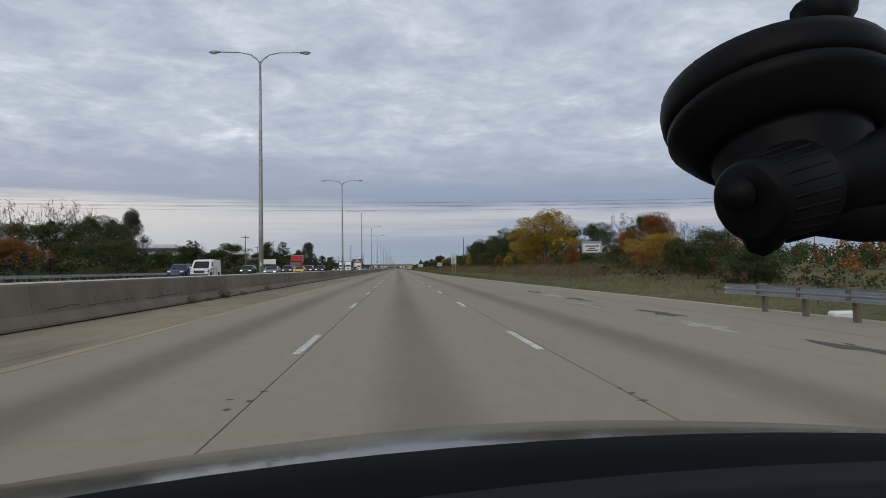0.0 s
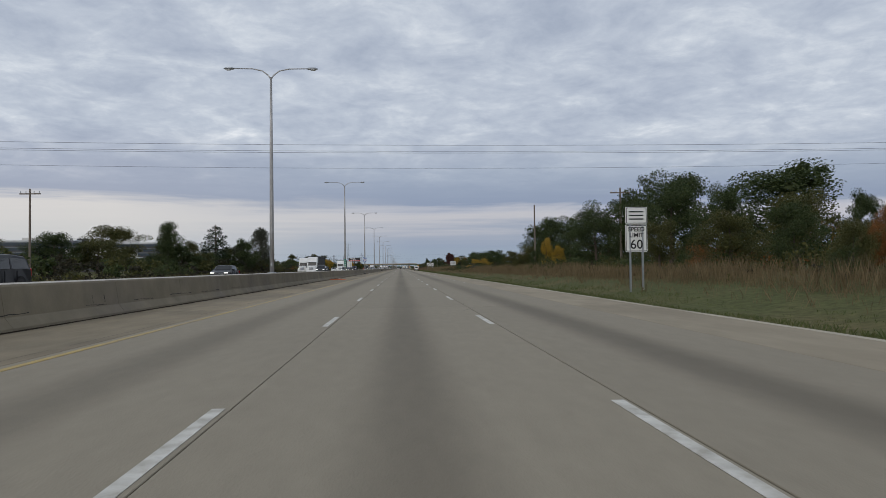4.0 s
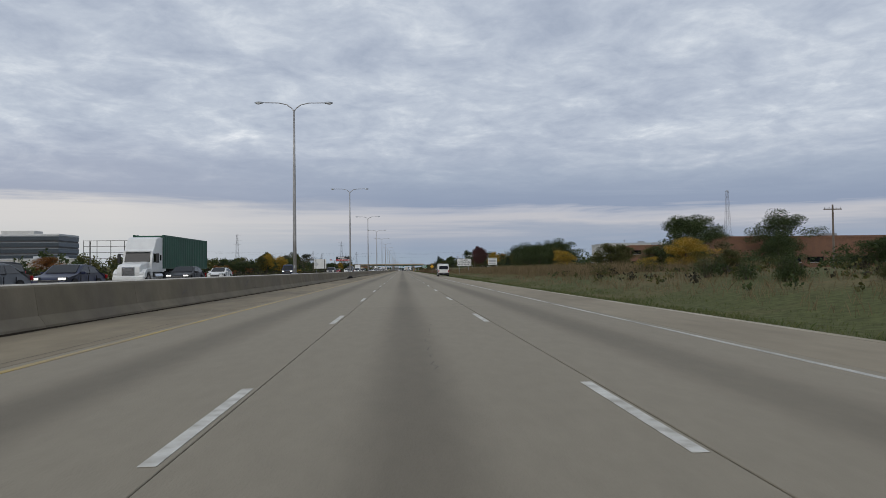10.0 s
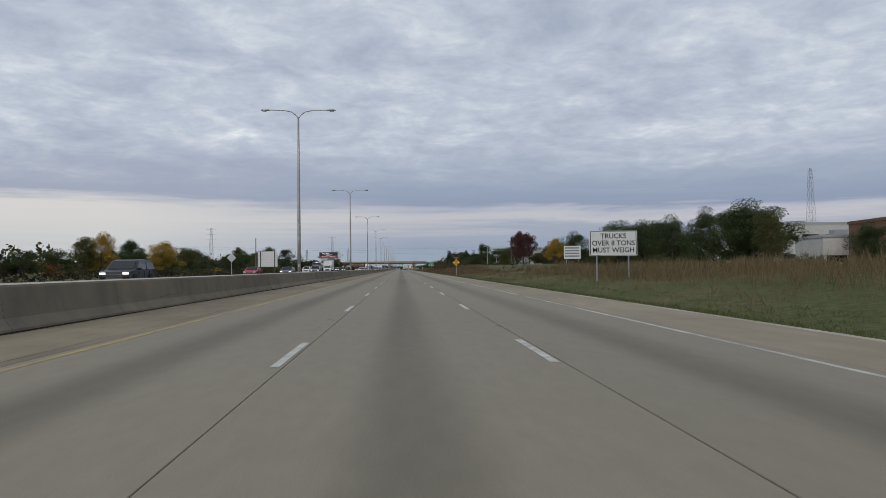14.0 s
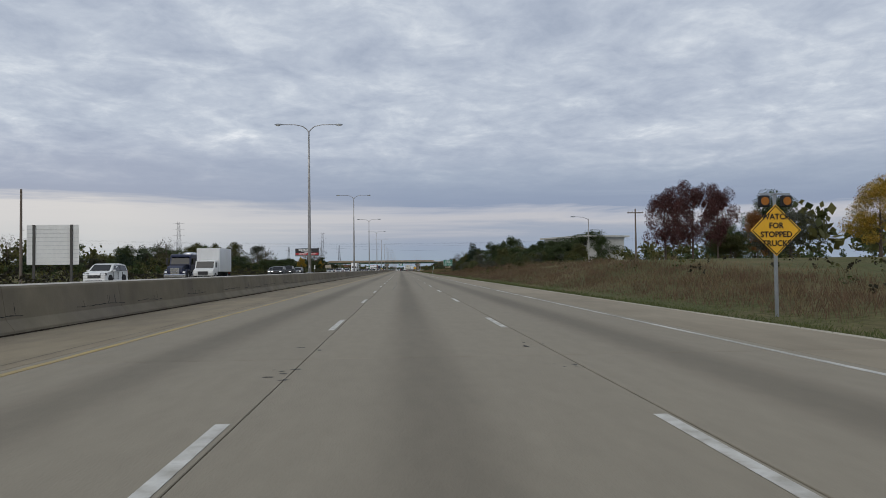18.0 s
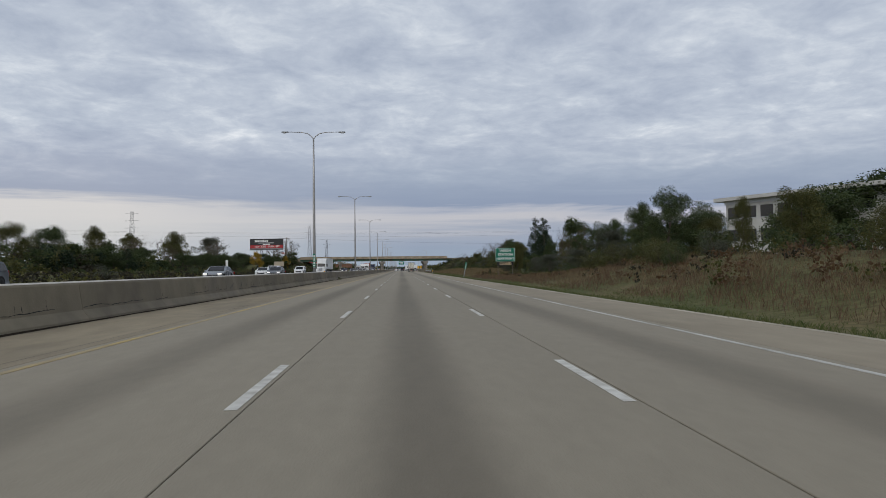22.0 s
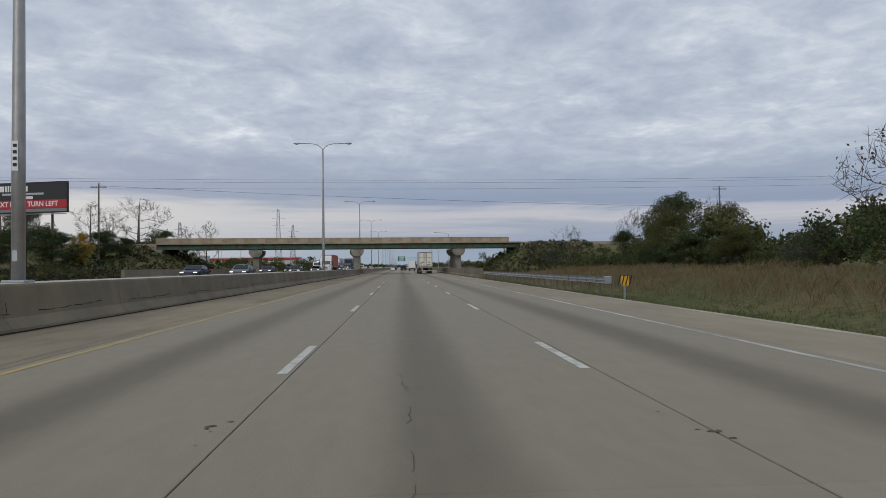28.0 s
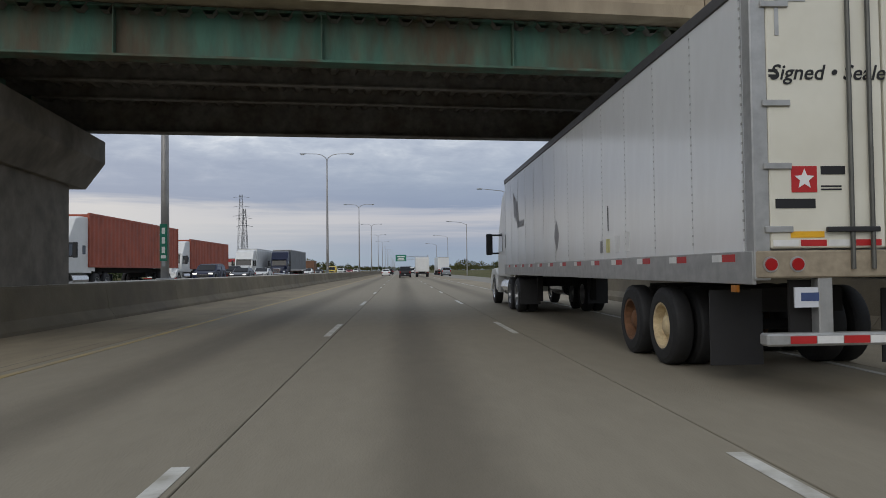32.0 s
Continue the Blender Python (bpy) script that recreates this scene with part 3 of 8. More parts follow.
post_sign("speed_sign", 14.6, 167.7, 2.75, 1.22, 1.5, SIGNWHITE, "white speed limit sign on a steel post on the verge", "road sign", posts=(-0.35, 0.35),
          text=(("SPEED", 0.48, 0.34), ("LIMIT", 0.16, 0.34), ("60", -0.36, 0.72)), border=INK)
s = post_sign("notice_sign", 14.6, 167.66, 4.0, 1.22, 0.92, SIGNWHITE, "small white roadside notice panel above the speed limit sign", "road sign", posts=(-0.35, 0.35), border=INK)
for z in (0.2, 0.0, -0.2):
    part("text_bar", B(-0.4, 0.4, -0.008, -0.002, 4.0 - bank(14.6, 167.66) + z - 0.035, 4.0 - bank(14.6, 167.66) + z + 0.035), INK, s)
post_sign("weigh_notice_sign", 17.4, 504.8, 2.95, 3.6, 1.85, SIGNWHITE, "white truck weighing notice on two posts in the grass", "road sign", posts=(-1.25, 1.15),
          text=(("TRUCKS", 0.52, 0.52), ("OVER 8 TONS", 0.0, 0.52), ("MUST WEIGH", -0.52, 0.52)), border=INK)
s = post_sign("service_board", 36.06, 594.6, 4.1, 3.4, 2.6, SIGNWHITE, "distant grey and white roadside board on two posts", "road sign", posts=(-1.2, 1.2))
zz = 4.1 - bank(36.06, 594.6)
for z in (0.9, 0.35, -0.2, -0.75):
    part("text_bar", B(-1.5, 1.4, -0.01, -0.003, zz + z - 0.14, zz + z + 0.14), mat("faded sign print", (0.25, 0.27, 0.28), 0.6), s)
warn = post_sign("warning_sign", 13.3, 602.75, 2.36, 1.16, 1.16, SIGNYELLOW, "yellow diamond warning sign with twin flashers", "road sign", posts=(0.0,),
                 text=(("WATCH", 0.42, 0.25), ("FOR", 0.14, 0.25), ("STOPPED", -0.14, 0.25), ("TRUCKS", -0.42, 0.25)), border=INK, diamond=True)
FZ = 2.36 - bank(13.3, 602.75) + 0.82 + 0.1
part("flasher_bar", B(-0.5, 0.5, 0.03, 0.08, FZ + 0.2, FZ + 0.25), GALV, warn)
part("flasher_post", B(-0.04, 0.04, 0.03, 0.1, FZ - 0.3, FZ + 0.22), GALV, warn)
for sx in (-0.36, 0.36):
    f = part("flasher", B(sx - 0.17, sx + 0.17, -0.05, 0.12, FZ - 0.18, FZ + 0.18, bev=0.03), BLACK, warn, "black flasher housing")
    part("flasher_lens", T([(sx, -0.06, FZ), (sx, -0.03, FZ)], 0.13, 14), mat("amber lens", (0.35, 0.12, 0.01), 0.3), f)
weigh = post_sign("weigh_station_sign", 17.1, 817.7, 3.22, 2.95, 2.0, SIGNGREEN, "green weigh station sign with a closed panel on posts", "road sign", posts=(-1.1, 1.1),
                  postmat=WOODP, text=(("WEIGH", 0.58, 0.54), ("STATION", 0.0, 0.54), ("NEXT RIGHT", -0.6, 0.46)), border=INKW, ink=INKW)
zz = 1.86 - bank(17.1, 817.7)
p = part("closed_panel", B(-1.2, 1.2, -0.02, 0.02, zz - 0.26, zz + 0.26), BLACK, weigh, "black lamp-letter panel")
words("CLOSED", 0.48, facing(0, zz, -0.026), mat("pale amber letters", (0.72, 0.55, 0.32), 0.5), p, "lettering", bold=0.006)
mk = post_sign("mile_marker", 13.0, 842.7, 1.75, 0.36, 1.25, SIGNGREEN, "narrow green mile marker on a leaning steel post", "road sign", posts=(0.0,), ink=INKW, round_=0.03,
               text=(("1", 0.46, 0.34), ("4", 0.16, 0.34), ("8", -0.14, 0.34), ("0", -0.44, 0.34)))
mk.matrix_world = pose(13.0, 842.7, bank(13, 842.7), 0, 11, 0)
post_sign("white_sign", -30.5, 181, 3.2, 3.3, 1.25, SIGNWHITE, "plain white sign panel beside the far carriageway", "road sign", posts=(-1.0, 1.0))
s = post_sign("white_sign", -36.7, 662, 4.4, 5.6, 4.4, SIGNWHITE, "large white ribbed sign panel with dark upright posts", "road sign", posts=(-2.0, 2.0))
for px in (-2.0, 2.0):
    part("batten", B(px - 0.13, px + 0.13, -0.12, -0.002, -0.2, 6.6 - bank(-36.7, 662)), UNDERS, s)
for k in range(9):
    part("rib", B(-2.78, 2.78, -0.03, -0.002, 2.5 + 0.45 * k - bank(-36.7, 662), 2.53 + 0.45 * k - bank(-36.7, 662)), SIGNBACK, s)
s = post_sign("diamond_sign", -29.8, 588, 3.6, 1.22, 1.22, SIGNBACK, "bare metal back of a diamond road sign", "road sign", posts=(0.0,), diamond=True)
post_sign("white_sign", -31.0, 905, 3.0, 2.6, 1.2, mat("tan sign back", (0.42, 0.36, 0.27), 0.6), "tan back of a roadside sign", "road sign", posts=(-0.8, 0.8))
post_sign("delineator_board", 11.3, 935.5, 0.55, 0.36, 0.42, SIGNYELLOW, "yellow and black striped object marker at the rail end", "road sign", posts=(0.0,), round_=0.02,
          text=(("////", 0.0, 0.6),))

# route shield on a lamp post
zsh = 3.25
sh = empty("route_shield", pose(POLE_X, POLE_Y[5] - 0.2, 0), "blue WEST and red-blue interstate route shield strapped to a lamp post", "road sign")
wp = part("direction_panel", B(-0.46, 0.46, 0, 0.02, 3.66, 4.1, bev=0.01), SIGNBLUE, sh)
words("WEST", 0.36, facing(0, 3.88, -0.008), INKW, wp, bold=0.006)
out = [(0.3, 3.57), (0.44, 3.62), (0.47, 3.4), (0.46, 3.15), (0.36, 2.93), (0.0, 2.7), (-0.36, 2.93), (-0.46, 3.15), (-0.47, 3.4), (-0.44, 3.62), (-0.3, 3.57), (0, 3.6)]
bm = bmesh.new()
prism(bm, out, 0.0, 0.02, "Y")
sp = part("shield", bm, INKW, sh)
cx, cz = 0, 3.2
bm = bmesh.new()
prism(bm, [(x * 0.93, cz + (z - cz) * 0.93) for x, z in out if z < 3.45], -0.006, -0.002, "Y")
part("blue_field", bm, SIGNBLUE, sp)
bm = bmesh.new()
prism(bm, [(-0.42, 3.44), (0.42, 3.44), (0.40, 3.58), (0.28, 3.53), (0, 3.565), (-0.28, 3.53), (-0.40, 3.58)], -0.006, -0.002, "Y")
part("red_field", bm, SIGNRED, sp)
words("INTERSTATE", 0.105, facing(0, 3.50, -0.010), INKW, sp)
words("80", 0.58, facing(0, 3.17, -0.010), INKW, sp, bold=0.012)
for n, z, figures in ((11, 2.25, ""), (15, 2.4, ""), (3, 2.2, "148")):
    g = empty("mile_plate", pose(POLE_X, POLE_Y[n + 1] - 0.18, 0), "narrow green mile plate with white figures on a lamp post", "road sign")
    pl = part("plate", B(-0.14, 0.14, 0, 0.015, z - 0.7, z + 0.7, bev=0.006), SIGNGREEN, g)
    for k in range(3):
        zf = z + 0.44 - k * 0.36
        if figures:
            words(figures[k], 0.36, facing(0, zf, -0.006), INKW, pl, "figure", bold=0.008)
        else:
            part("figure_bar", B(-0.06, 0.06, -0.006, -0.001, zf - 0.12, zf + 0.12), INKW, pl)
    part("fraction_bar", B(-0.09, 0.09, -0.006, -0.001, z - 0.60, z - 0.48), INKW, pl)
    for zz in (z - 0.3, z + 0.3):
        part("strap", B(-0.15, 0.15, 0.012, 0.03, zz - 0.02, zz + 0.02), GALV, g)
for n in (1, 13, 14):
    g = empty("pole_tag", pose(POLE_X, POLE_Y[n + 1] - 0.17, 0), "small white number tag on a lamp post", "tag")
    pl = part("plate", B(-0.07, 0.07, 0, 0.01, 3.6, 4.3), SIGNBACK, g)
    for k in range(4):
        part("figure_bar", B(-0.045, 0.045, -0.004, -0.001, 3.7 + k * 0.15, 3.78 + k * 0.15), INK, pl)


def billboard(x, y, zc):
    zg = bank(x, y)
    b = empty("billboard", pose(x, y, zg, 0, 0, -14), "large roadside billboard with black and red advertisement", "billboard")
    zc -= zg
    for px in (-4.5, 0, 4.5):
        part("post", T([(px, 0.5, -0.5), (px, 0.5, zc + 2)], 0.18, 8), mat("rusty steel", (0.12, 0.08, 0.06), 0.8, vary=0.3), b)
    part("backing", B(-7.4, 7.4, 0.02, 0.3, zc - 2.3, zc + 2.3), BLACK, b)
    f = part("face", B(-7.25, 7.25, 0.0, 0.019, zc - 2.1, zc + 2.15), mat("billboard black", (0.02, 0.02, 0.022), 0.5, vary=0.05), b)
    part("red_band", B(-7.25, 7.25, -0.012, -0.002, zc - 1.6, zc - 0.35), SIGNRED, f)
    part("grey_band", B(-7.25, 7.25, -0.012, -0.002, zc - 2.1, zc - 1.66), mat("billboard grey", (0.2, 0.2, 0.2), 0.5), f)
    words("NEXT EXIT - TURN LEFT", 1.02, facing(0.3, zc - 0.97, -0.02), INKW, f, bold=0.02)
    # the advertiser's mark, as plain shapes
    rnd = random.Random(5)
    xx = -5.2
    for w in (0.95, 0.8, 0.28, 0.28, 0.28, 0.75, 0.75, 0.7):
        part("mark_bar", B(xx, xx + w, -0.012, -0.002, zc + 0.95, zc + 1.62 + rnd.uniform(0, 0.25)), INKW, f)
        xx += w + 0.16
    part("mark_bar", B(-3.6, 3.4, -0.012, -0.002, zc + 0.42, zc + 0.72), mat("billboard silver", (0.45, 0.45, 0.46), 0.4), f)
    part("mark_bar", B(-1.6, 1.6, -0.012, -0.002, zc - 0.2, zc + 0.22), INKW, f)
    part("catwalk", B(-7.3, 7.3, -0.9, 0.0, zc - 2.55, zc - 2.47), GALV, b)
    return b


billboard(-54.5, 1014, 12.2)

# board seen among the trees near the start
board = post_sign("roadside_board", 34.75, 121, 4.35, 3.2, 1.5, SIGNWHITE, "white board with dark print on a grey frame among autumn trees", "sign", posts=(-1.3, 1.3), postmat=UNDERS, border=GALV)
zz = 4.35 - bank(34.75, 121)
part("frame", B(-1.75, 1.75, 0.03, 0.25, zz - 0.9, zz + 1.15, bev=0.02), GALV, board)
for z, w in ((0.32, 2.4), (-0.05, 1.2), (-0.4, 2.0)):
    part("text_bar", B(-w / 2, w / 2, -0.012, -0.003, zz + z - 0.09, zz + z + 0.09), INK, board)


# ---------------------------------------------------------------- wires, masts and poles
def wood_pole(x, y, h, arms=1, label="weathered wooden utility pole with a crossarm"):
    p = empty("utility_pole", pose(x, y, bank(x, y)), label, "utility pole", "utility poles")
    part("shaft", T([(0, 0, -0.5), (0, 0, h)], [0.17, 0.11], 9), WOODP, p)
    for k in range(arms):
        c = part("crossarm", B(-1.3, 1.3, -0.06, 0.06, h - 0.7 - k, h - 0.55 - k), WOODP, p)
        for px in (-1.15, -0.5, 0.5, 1.15):
            part("insulator", T([(px, 0, h - 0.55 - k), (px, 0, h - 0.3 - k)], 0.05, 6), SIGNBACK, c)
    return p


def wire(a, b, sag, r=0.018, label="thin dark overhead power line crossing the road"):
    a, b = Vector(a), Vector(b)
    pts = [a.lerp(b, k / 16) - Vector((0, 0, sag * 4 * (k / 16) * (1 - k / 16))) for k in range(17)]
    w = new("power_line", mesh_of("power_line", T(pts, r, 5), mat("dark cable", (0.03, 0.03, 0.032), 0.6, vary=0)))
    return tagged(w, label, "power line", "overhead lines")


for ya, yb in ((300, 312), (271, 280)):
    for x, y in ((-160, ya), (170, yb)):
        wood_pole(x, y, 28.5, 2, "tall wooden transmission pole with crossarms")
wire((-160, 300, 28.0), (170, 312, 28.6), 2.4, 0.03)
for dz in (0.0, 0.35, 1.6):
    wire((-160, 271, 26.8 + dz), (170, 280, 27.2 + dz), 2.2, 0.03)
wood_pole(-47.9, 1024.5, 12.6, 1)
wood_pole(62, 1037, 12, 1)
wire((-47.9, 1024.5, bank(-47.9, 1024.5) + 12.2), (62, 1037, bank(62, 1037) + 8.0), 0.5, 0.02)
for z in (16.2, 17.4, 17.9):
    wire((-230, 1034, z + 5), (230, 1048, z + 5), 5.0, 0.016)
for x, y in ((-230, 1034), (230, 1048)):
    wood_pole(x, y, 24.0, 2, "tall wooden transmission pole with crossarms")
wood_pole(24.4, 249, 10.9, 0, "plain grey wooden pole by the trees")
wood_pole(29.5, 218, 10.4, 1)
wood_pole(-40, 661.8, 10.3, 0, "plain grey wooden pole beside a white sign")
for x, y, h in ((-45, 222.5, 11.4), (-62, 330, 11), (39.2, 693.8, 8.6), (62, 420, 9), (-75, 1150, 12), (-80, 1200, 12), (-85, 1250, 12), (-90, 1320, 12)):
    wood_pole(x, y, h)
for x, y, h in ((30.5, 690, 6.8),):
    p = empty("lamp_post", pose(x, y, bank(x, y)), "slim grey lamp post on the bank", "street lamp")
    part("shaft", T([(0, 0, -0.3), (0, 0, h)], [0.11, 0.06], 8), POLEM, p)
    part("arm", T([(0, 0, h - 0.1), (-0.8, 0, h + 0.25), (-2.2, 0, h + 0.35)], 0.035, 6), POLEM, p)
    part("lamp_head", B(-2.75, -2.1, -0.13, 0.13, h + 0.28, h + 0.42, bev=0.03), GALV, p)


def lattice(x, y, h, w, label, arms=0):
    t = empty("lattice_tower", pose(x, y, bank(x, y)), label, "tower")
    m = mat("tower steel", (0.20, 0.20, 0.21), 0.6, metal=0.4)
    n = max(6, int(h / (w * 0.9)))
    corners = [(-1, -1), (1, -1), (1, 1), (-1, 1)]

    def at(k, f):
        s = w / 2 * (1 - 0.72 * f)
        return Vector((corners[k % 4][0] * s, corners[k % 4][1] * s, h * f))
    for k in range(4):
        part("leg", T([at(k, 0), at(k, 1)], [0.09, 0.06], 4), m, t)
    bm = bmesh.new()
    for i in range(n):
        for k in range(4):
            tube(bm, [at(k, i / n), at(k + 1, (i + 1) / n)], 0.045, 4)
            tube(bm, [at(k + 1, i / n), at(k, (i + 1) / n)], 0.045, 4)
            tube(bm, [at(k, i / n), at(k + 1, i / n)], 0.045, 4)
    part("bracing", bm, m, t)
    for i in range(arms):
        z = h * (0.72 + 0.12 * i)
        part("crossarm", T([(-w * 1.0, 0, z), (0, 0, z + 0.7), (w * 1.0, 0, z)], 0.08, 4), m, t)
    if not arms:
        for k in range(3):
            part("antenna", B(-0.9 + 0.7 * k, -0.6 + 0.7 * k, -0.5, -0.4, h - 1.5, h + 0.6), SIGNBACK, t)
    return t


lattice(285, 931, 66, 6.5, "distant red and white lattice mast behind the trees")
for x, y, h, w, a in ((-100, 1240, 22, 3.0, 2), (-62, 1330, 26, 3.2, 2), (-94.6, 1473, 47, 5.0, 3), (-228, 1338, 52, 6.0, 3), (-190, 560, 20, 3, 3)):
    lattice(x, y, h, w, "distant steel lattice pylon beyond the fields", a)


# ---------------------------------------------------------------- gantry past the overpass
g = empty("sign_gantry", pose(13.2, 1345, 0), "steel cantilever gantry with a green direction sign", "sign gantry")
part("post", T([(0, 0, -0.2), (0, 0, 7.6)], 0.25, 10), GALV, g)
for z in (5.7, 7.2):
    part("beam", T([(0, 0, z), (-13.5, 0, z)], 0.1, 6), GALV, g)
bm = bmesh.new()
for k in range(9):
    tube(bm, [(-1.5 * k, 0, 5.7), (-1.5 * k - 1.5, 0, 7.2)], 0.05, 4)
part("bracing", bm, GALV, g)
p = part("panel", B(-13.8, -9.2, -0.25, -0.2, 5.1, 7.9), SIGNGREEN, g)
for z, w in ((7.1, 3.4), (6.4, 2.6), (5.7, 3.0)):
    part("text_bar", B(-11.5 - w / 2, -11.5 + w / 2, -0.262, -0.252, z - 0.2, z + 0.2), INKW, p)

# ---------------------------------------------------------------- vehicles
GLASS = mat("dark car glass", (0.008, 0.009, 0.010), 0.04, spec=0.5, vary=0.0)
CHROME = mat("chrome", (0.6, 0.61, 0.62), 0.18, metal=1.0, vary=0.0)
RIM = mat("alloy rim", (0.36, 0.37, 0.38), 0.35, metal=0.8, vary=0.08)
TAIL = mat("red lamp lens", (0.35, 0.01, 0.012), 0.25, vary=0.0)
HEAD = mat("clear lamp lens", (0.85, 0.86, 0.86), 0.15, vary=0.0)
LIT = bpy.data.materials.new("lit headlamp lens")
LIT.use_nodes = True
LIT.node_tree.nodes["Principled BSDF"].inputs["Emission Color"].default_value = (1.0, 0.97, 0.9, 1)
LIT.node_tree.nodes["Principled BSDF"].inputs["Emission Strength"].default_value = 0.9
TRIM = mat("black trim plastic", (0.02, 0.02, 0.022), 0.55, vary=0.1)
PLATE = mat("number plate", (0.6, 0.62, 0.66), 0.5, vary=0.0)
UNDER = mat("dark underbody", (0.014, 0.013, 0.013), 0.9, vary=0.2)
PAINTS = {
    "white": (0.72, 0.72, 0.70), "silver": (0.26, 0.275, 0.29), "grey": (0.13, 0.14, 0.15), "dark": (0.012, 0.013, 0.015), "blue": (0.02, 0.035, 0.09),
    "red": (0.33, 0.022, 0.03), "yellow": (0.62, 0.42, 0.03), "green": (0.012, 0.075, 0.045), "orange": (0.36, 0.075, 0.035), "navy": (0.012, 0.017, 0.045)}


def paint(c):
    m = 0.55 if c in ("silver", "grey") else 0.0
    return mat("%s vehicle paint" % c, PAINTS[c], 0.34, metal=m, spec=0.25, vary=0.06, scale=1.5, coat=0.16)


def lathe_x(bm, steps, sides):
    """A turned shape round the x axis: steps of (x, radius)."""
    rings = [[bm.verts.new((x, rr * math.cos(q), rr * math.sin(q))) for q in [2 * math.pi * k / sides for k in range(sides)]] for x, rr in steps]
    for r0, r1 in zip(rings, rings[1:]):
        for k in range(sides):
            bm.faces.new((r0[k], r0[(k + 1) % sides], r1[(k + 1) % sides], r1[k]))


def wheel_meshes(r, w):
    """A tyre (a pair side by side on wide axles) and a dished disc with its hub on each face."""
    n = 28
    bm = bmesh.new()
    pair = [(-w / 2, -0.02), (0.02, w / 2)] if w > 0.5 else [(-w / 2, w / 2)]
    for a, b in pair:
        lathe_x(bm, [(a + 0.012, r * 0.58), (a, r * 0.64), (a + 0.004, r * 0.86), (a + 0.03, r * 0.97), (a + 0.055, r), (b - 0.055, r), (b - 0.03, r * 0.97), (b - 0.004, r * 0.86), (b, r * 0.64), (b - 0.012, r * 0.58)], n)
    bmesh.ops.recalc_face_normals(bm, faces=bm.faces)
    tyre = mesh_of("tyre", bm, BLACK)
    for p in tyre.polygons:
        p.use_smooth = abs(p.normal.x) < 0.5
    bm = bmesh.new()
    dish = 0.13 if w > 0.5 else 0.03
    for s in (-1, 1):
        f = s * (w / 2 - 0.008)
        lathe_x(bm, [(f - s * 0.03, r * 0.59), (f, r * 0.60), (f - s * 0.006, r * 0.55), (f - s * dish, r * 0.50), (f - s * dish, r * 0.30), (f - s * dish * 0.5, r * 0.26), (f - s * dish * 0.25, r * 0.14), (f - s * dish * 0.2, 0.001)], 20)
        for k in range(8):
            q = 2 * math.pi * k / 8
            c = Vector((f - s * dish, r * 0.40 * math.cos(q), r * 0.40 * math.sin(q)))
            box(bm, c.x - 0.012, c.x + 0.012, c.y - r * 0.035, c.y + r * 0.035, c.z - r * 0.035, c.z + r * 0.035)
    bmesh.ops.recalc_face_normals(bm, faces=bm.faces)
    return tyre, mesh_of("rim", bm, RIM)


WHEELS = {}


def wheel(parent, x, y, r, w, rim=None):
    key = (r, w, rim)
    if key not in WHEELS:
        a, b = wheel_meshes(r, w)
        if rim:
            b.materials.clear()
            b.materials.append(rim)
        WHEELS[key] = (a, b)
    a, b = WHEELS[key]
    o = piece("wheel", a, parent, Matrix.Translation((x, y, r)))
    piece("rim", b, o)
    return o


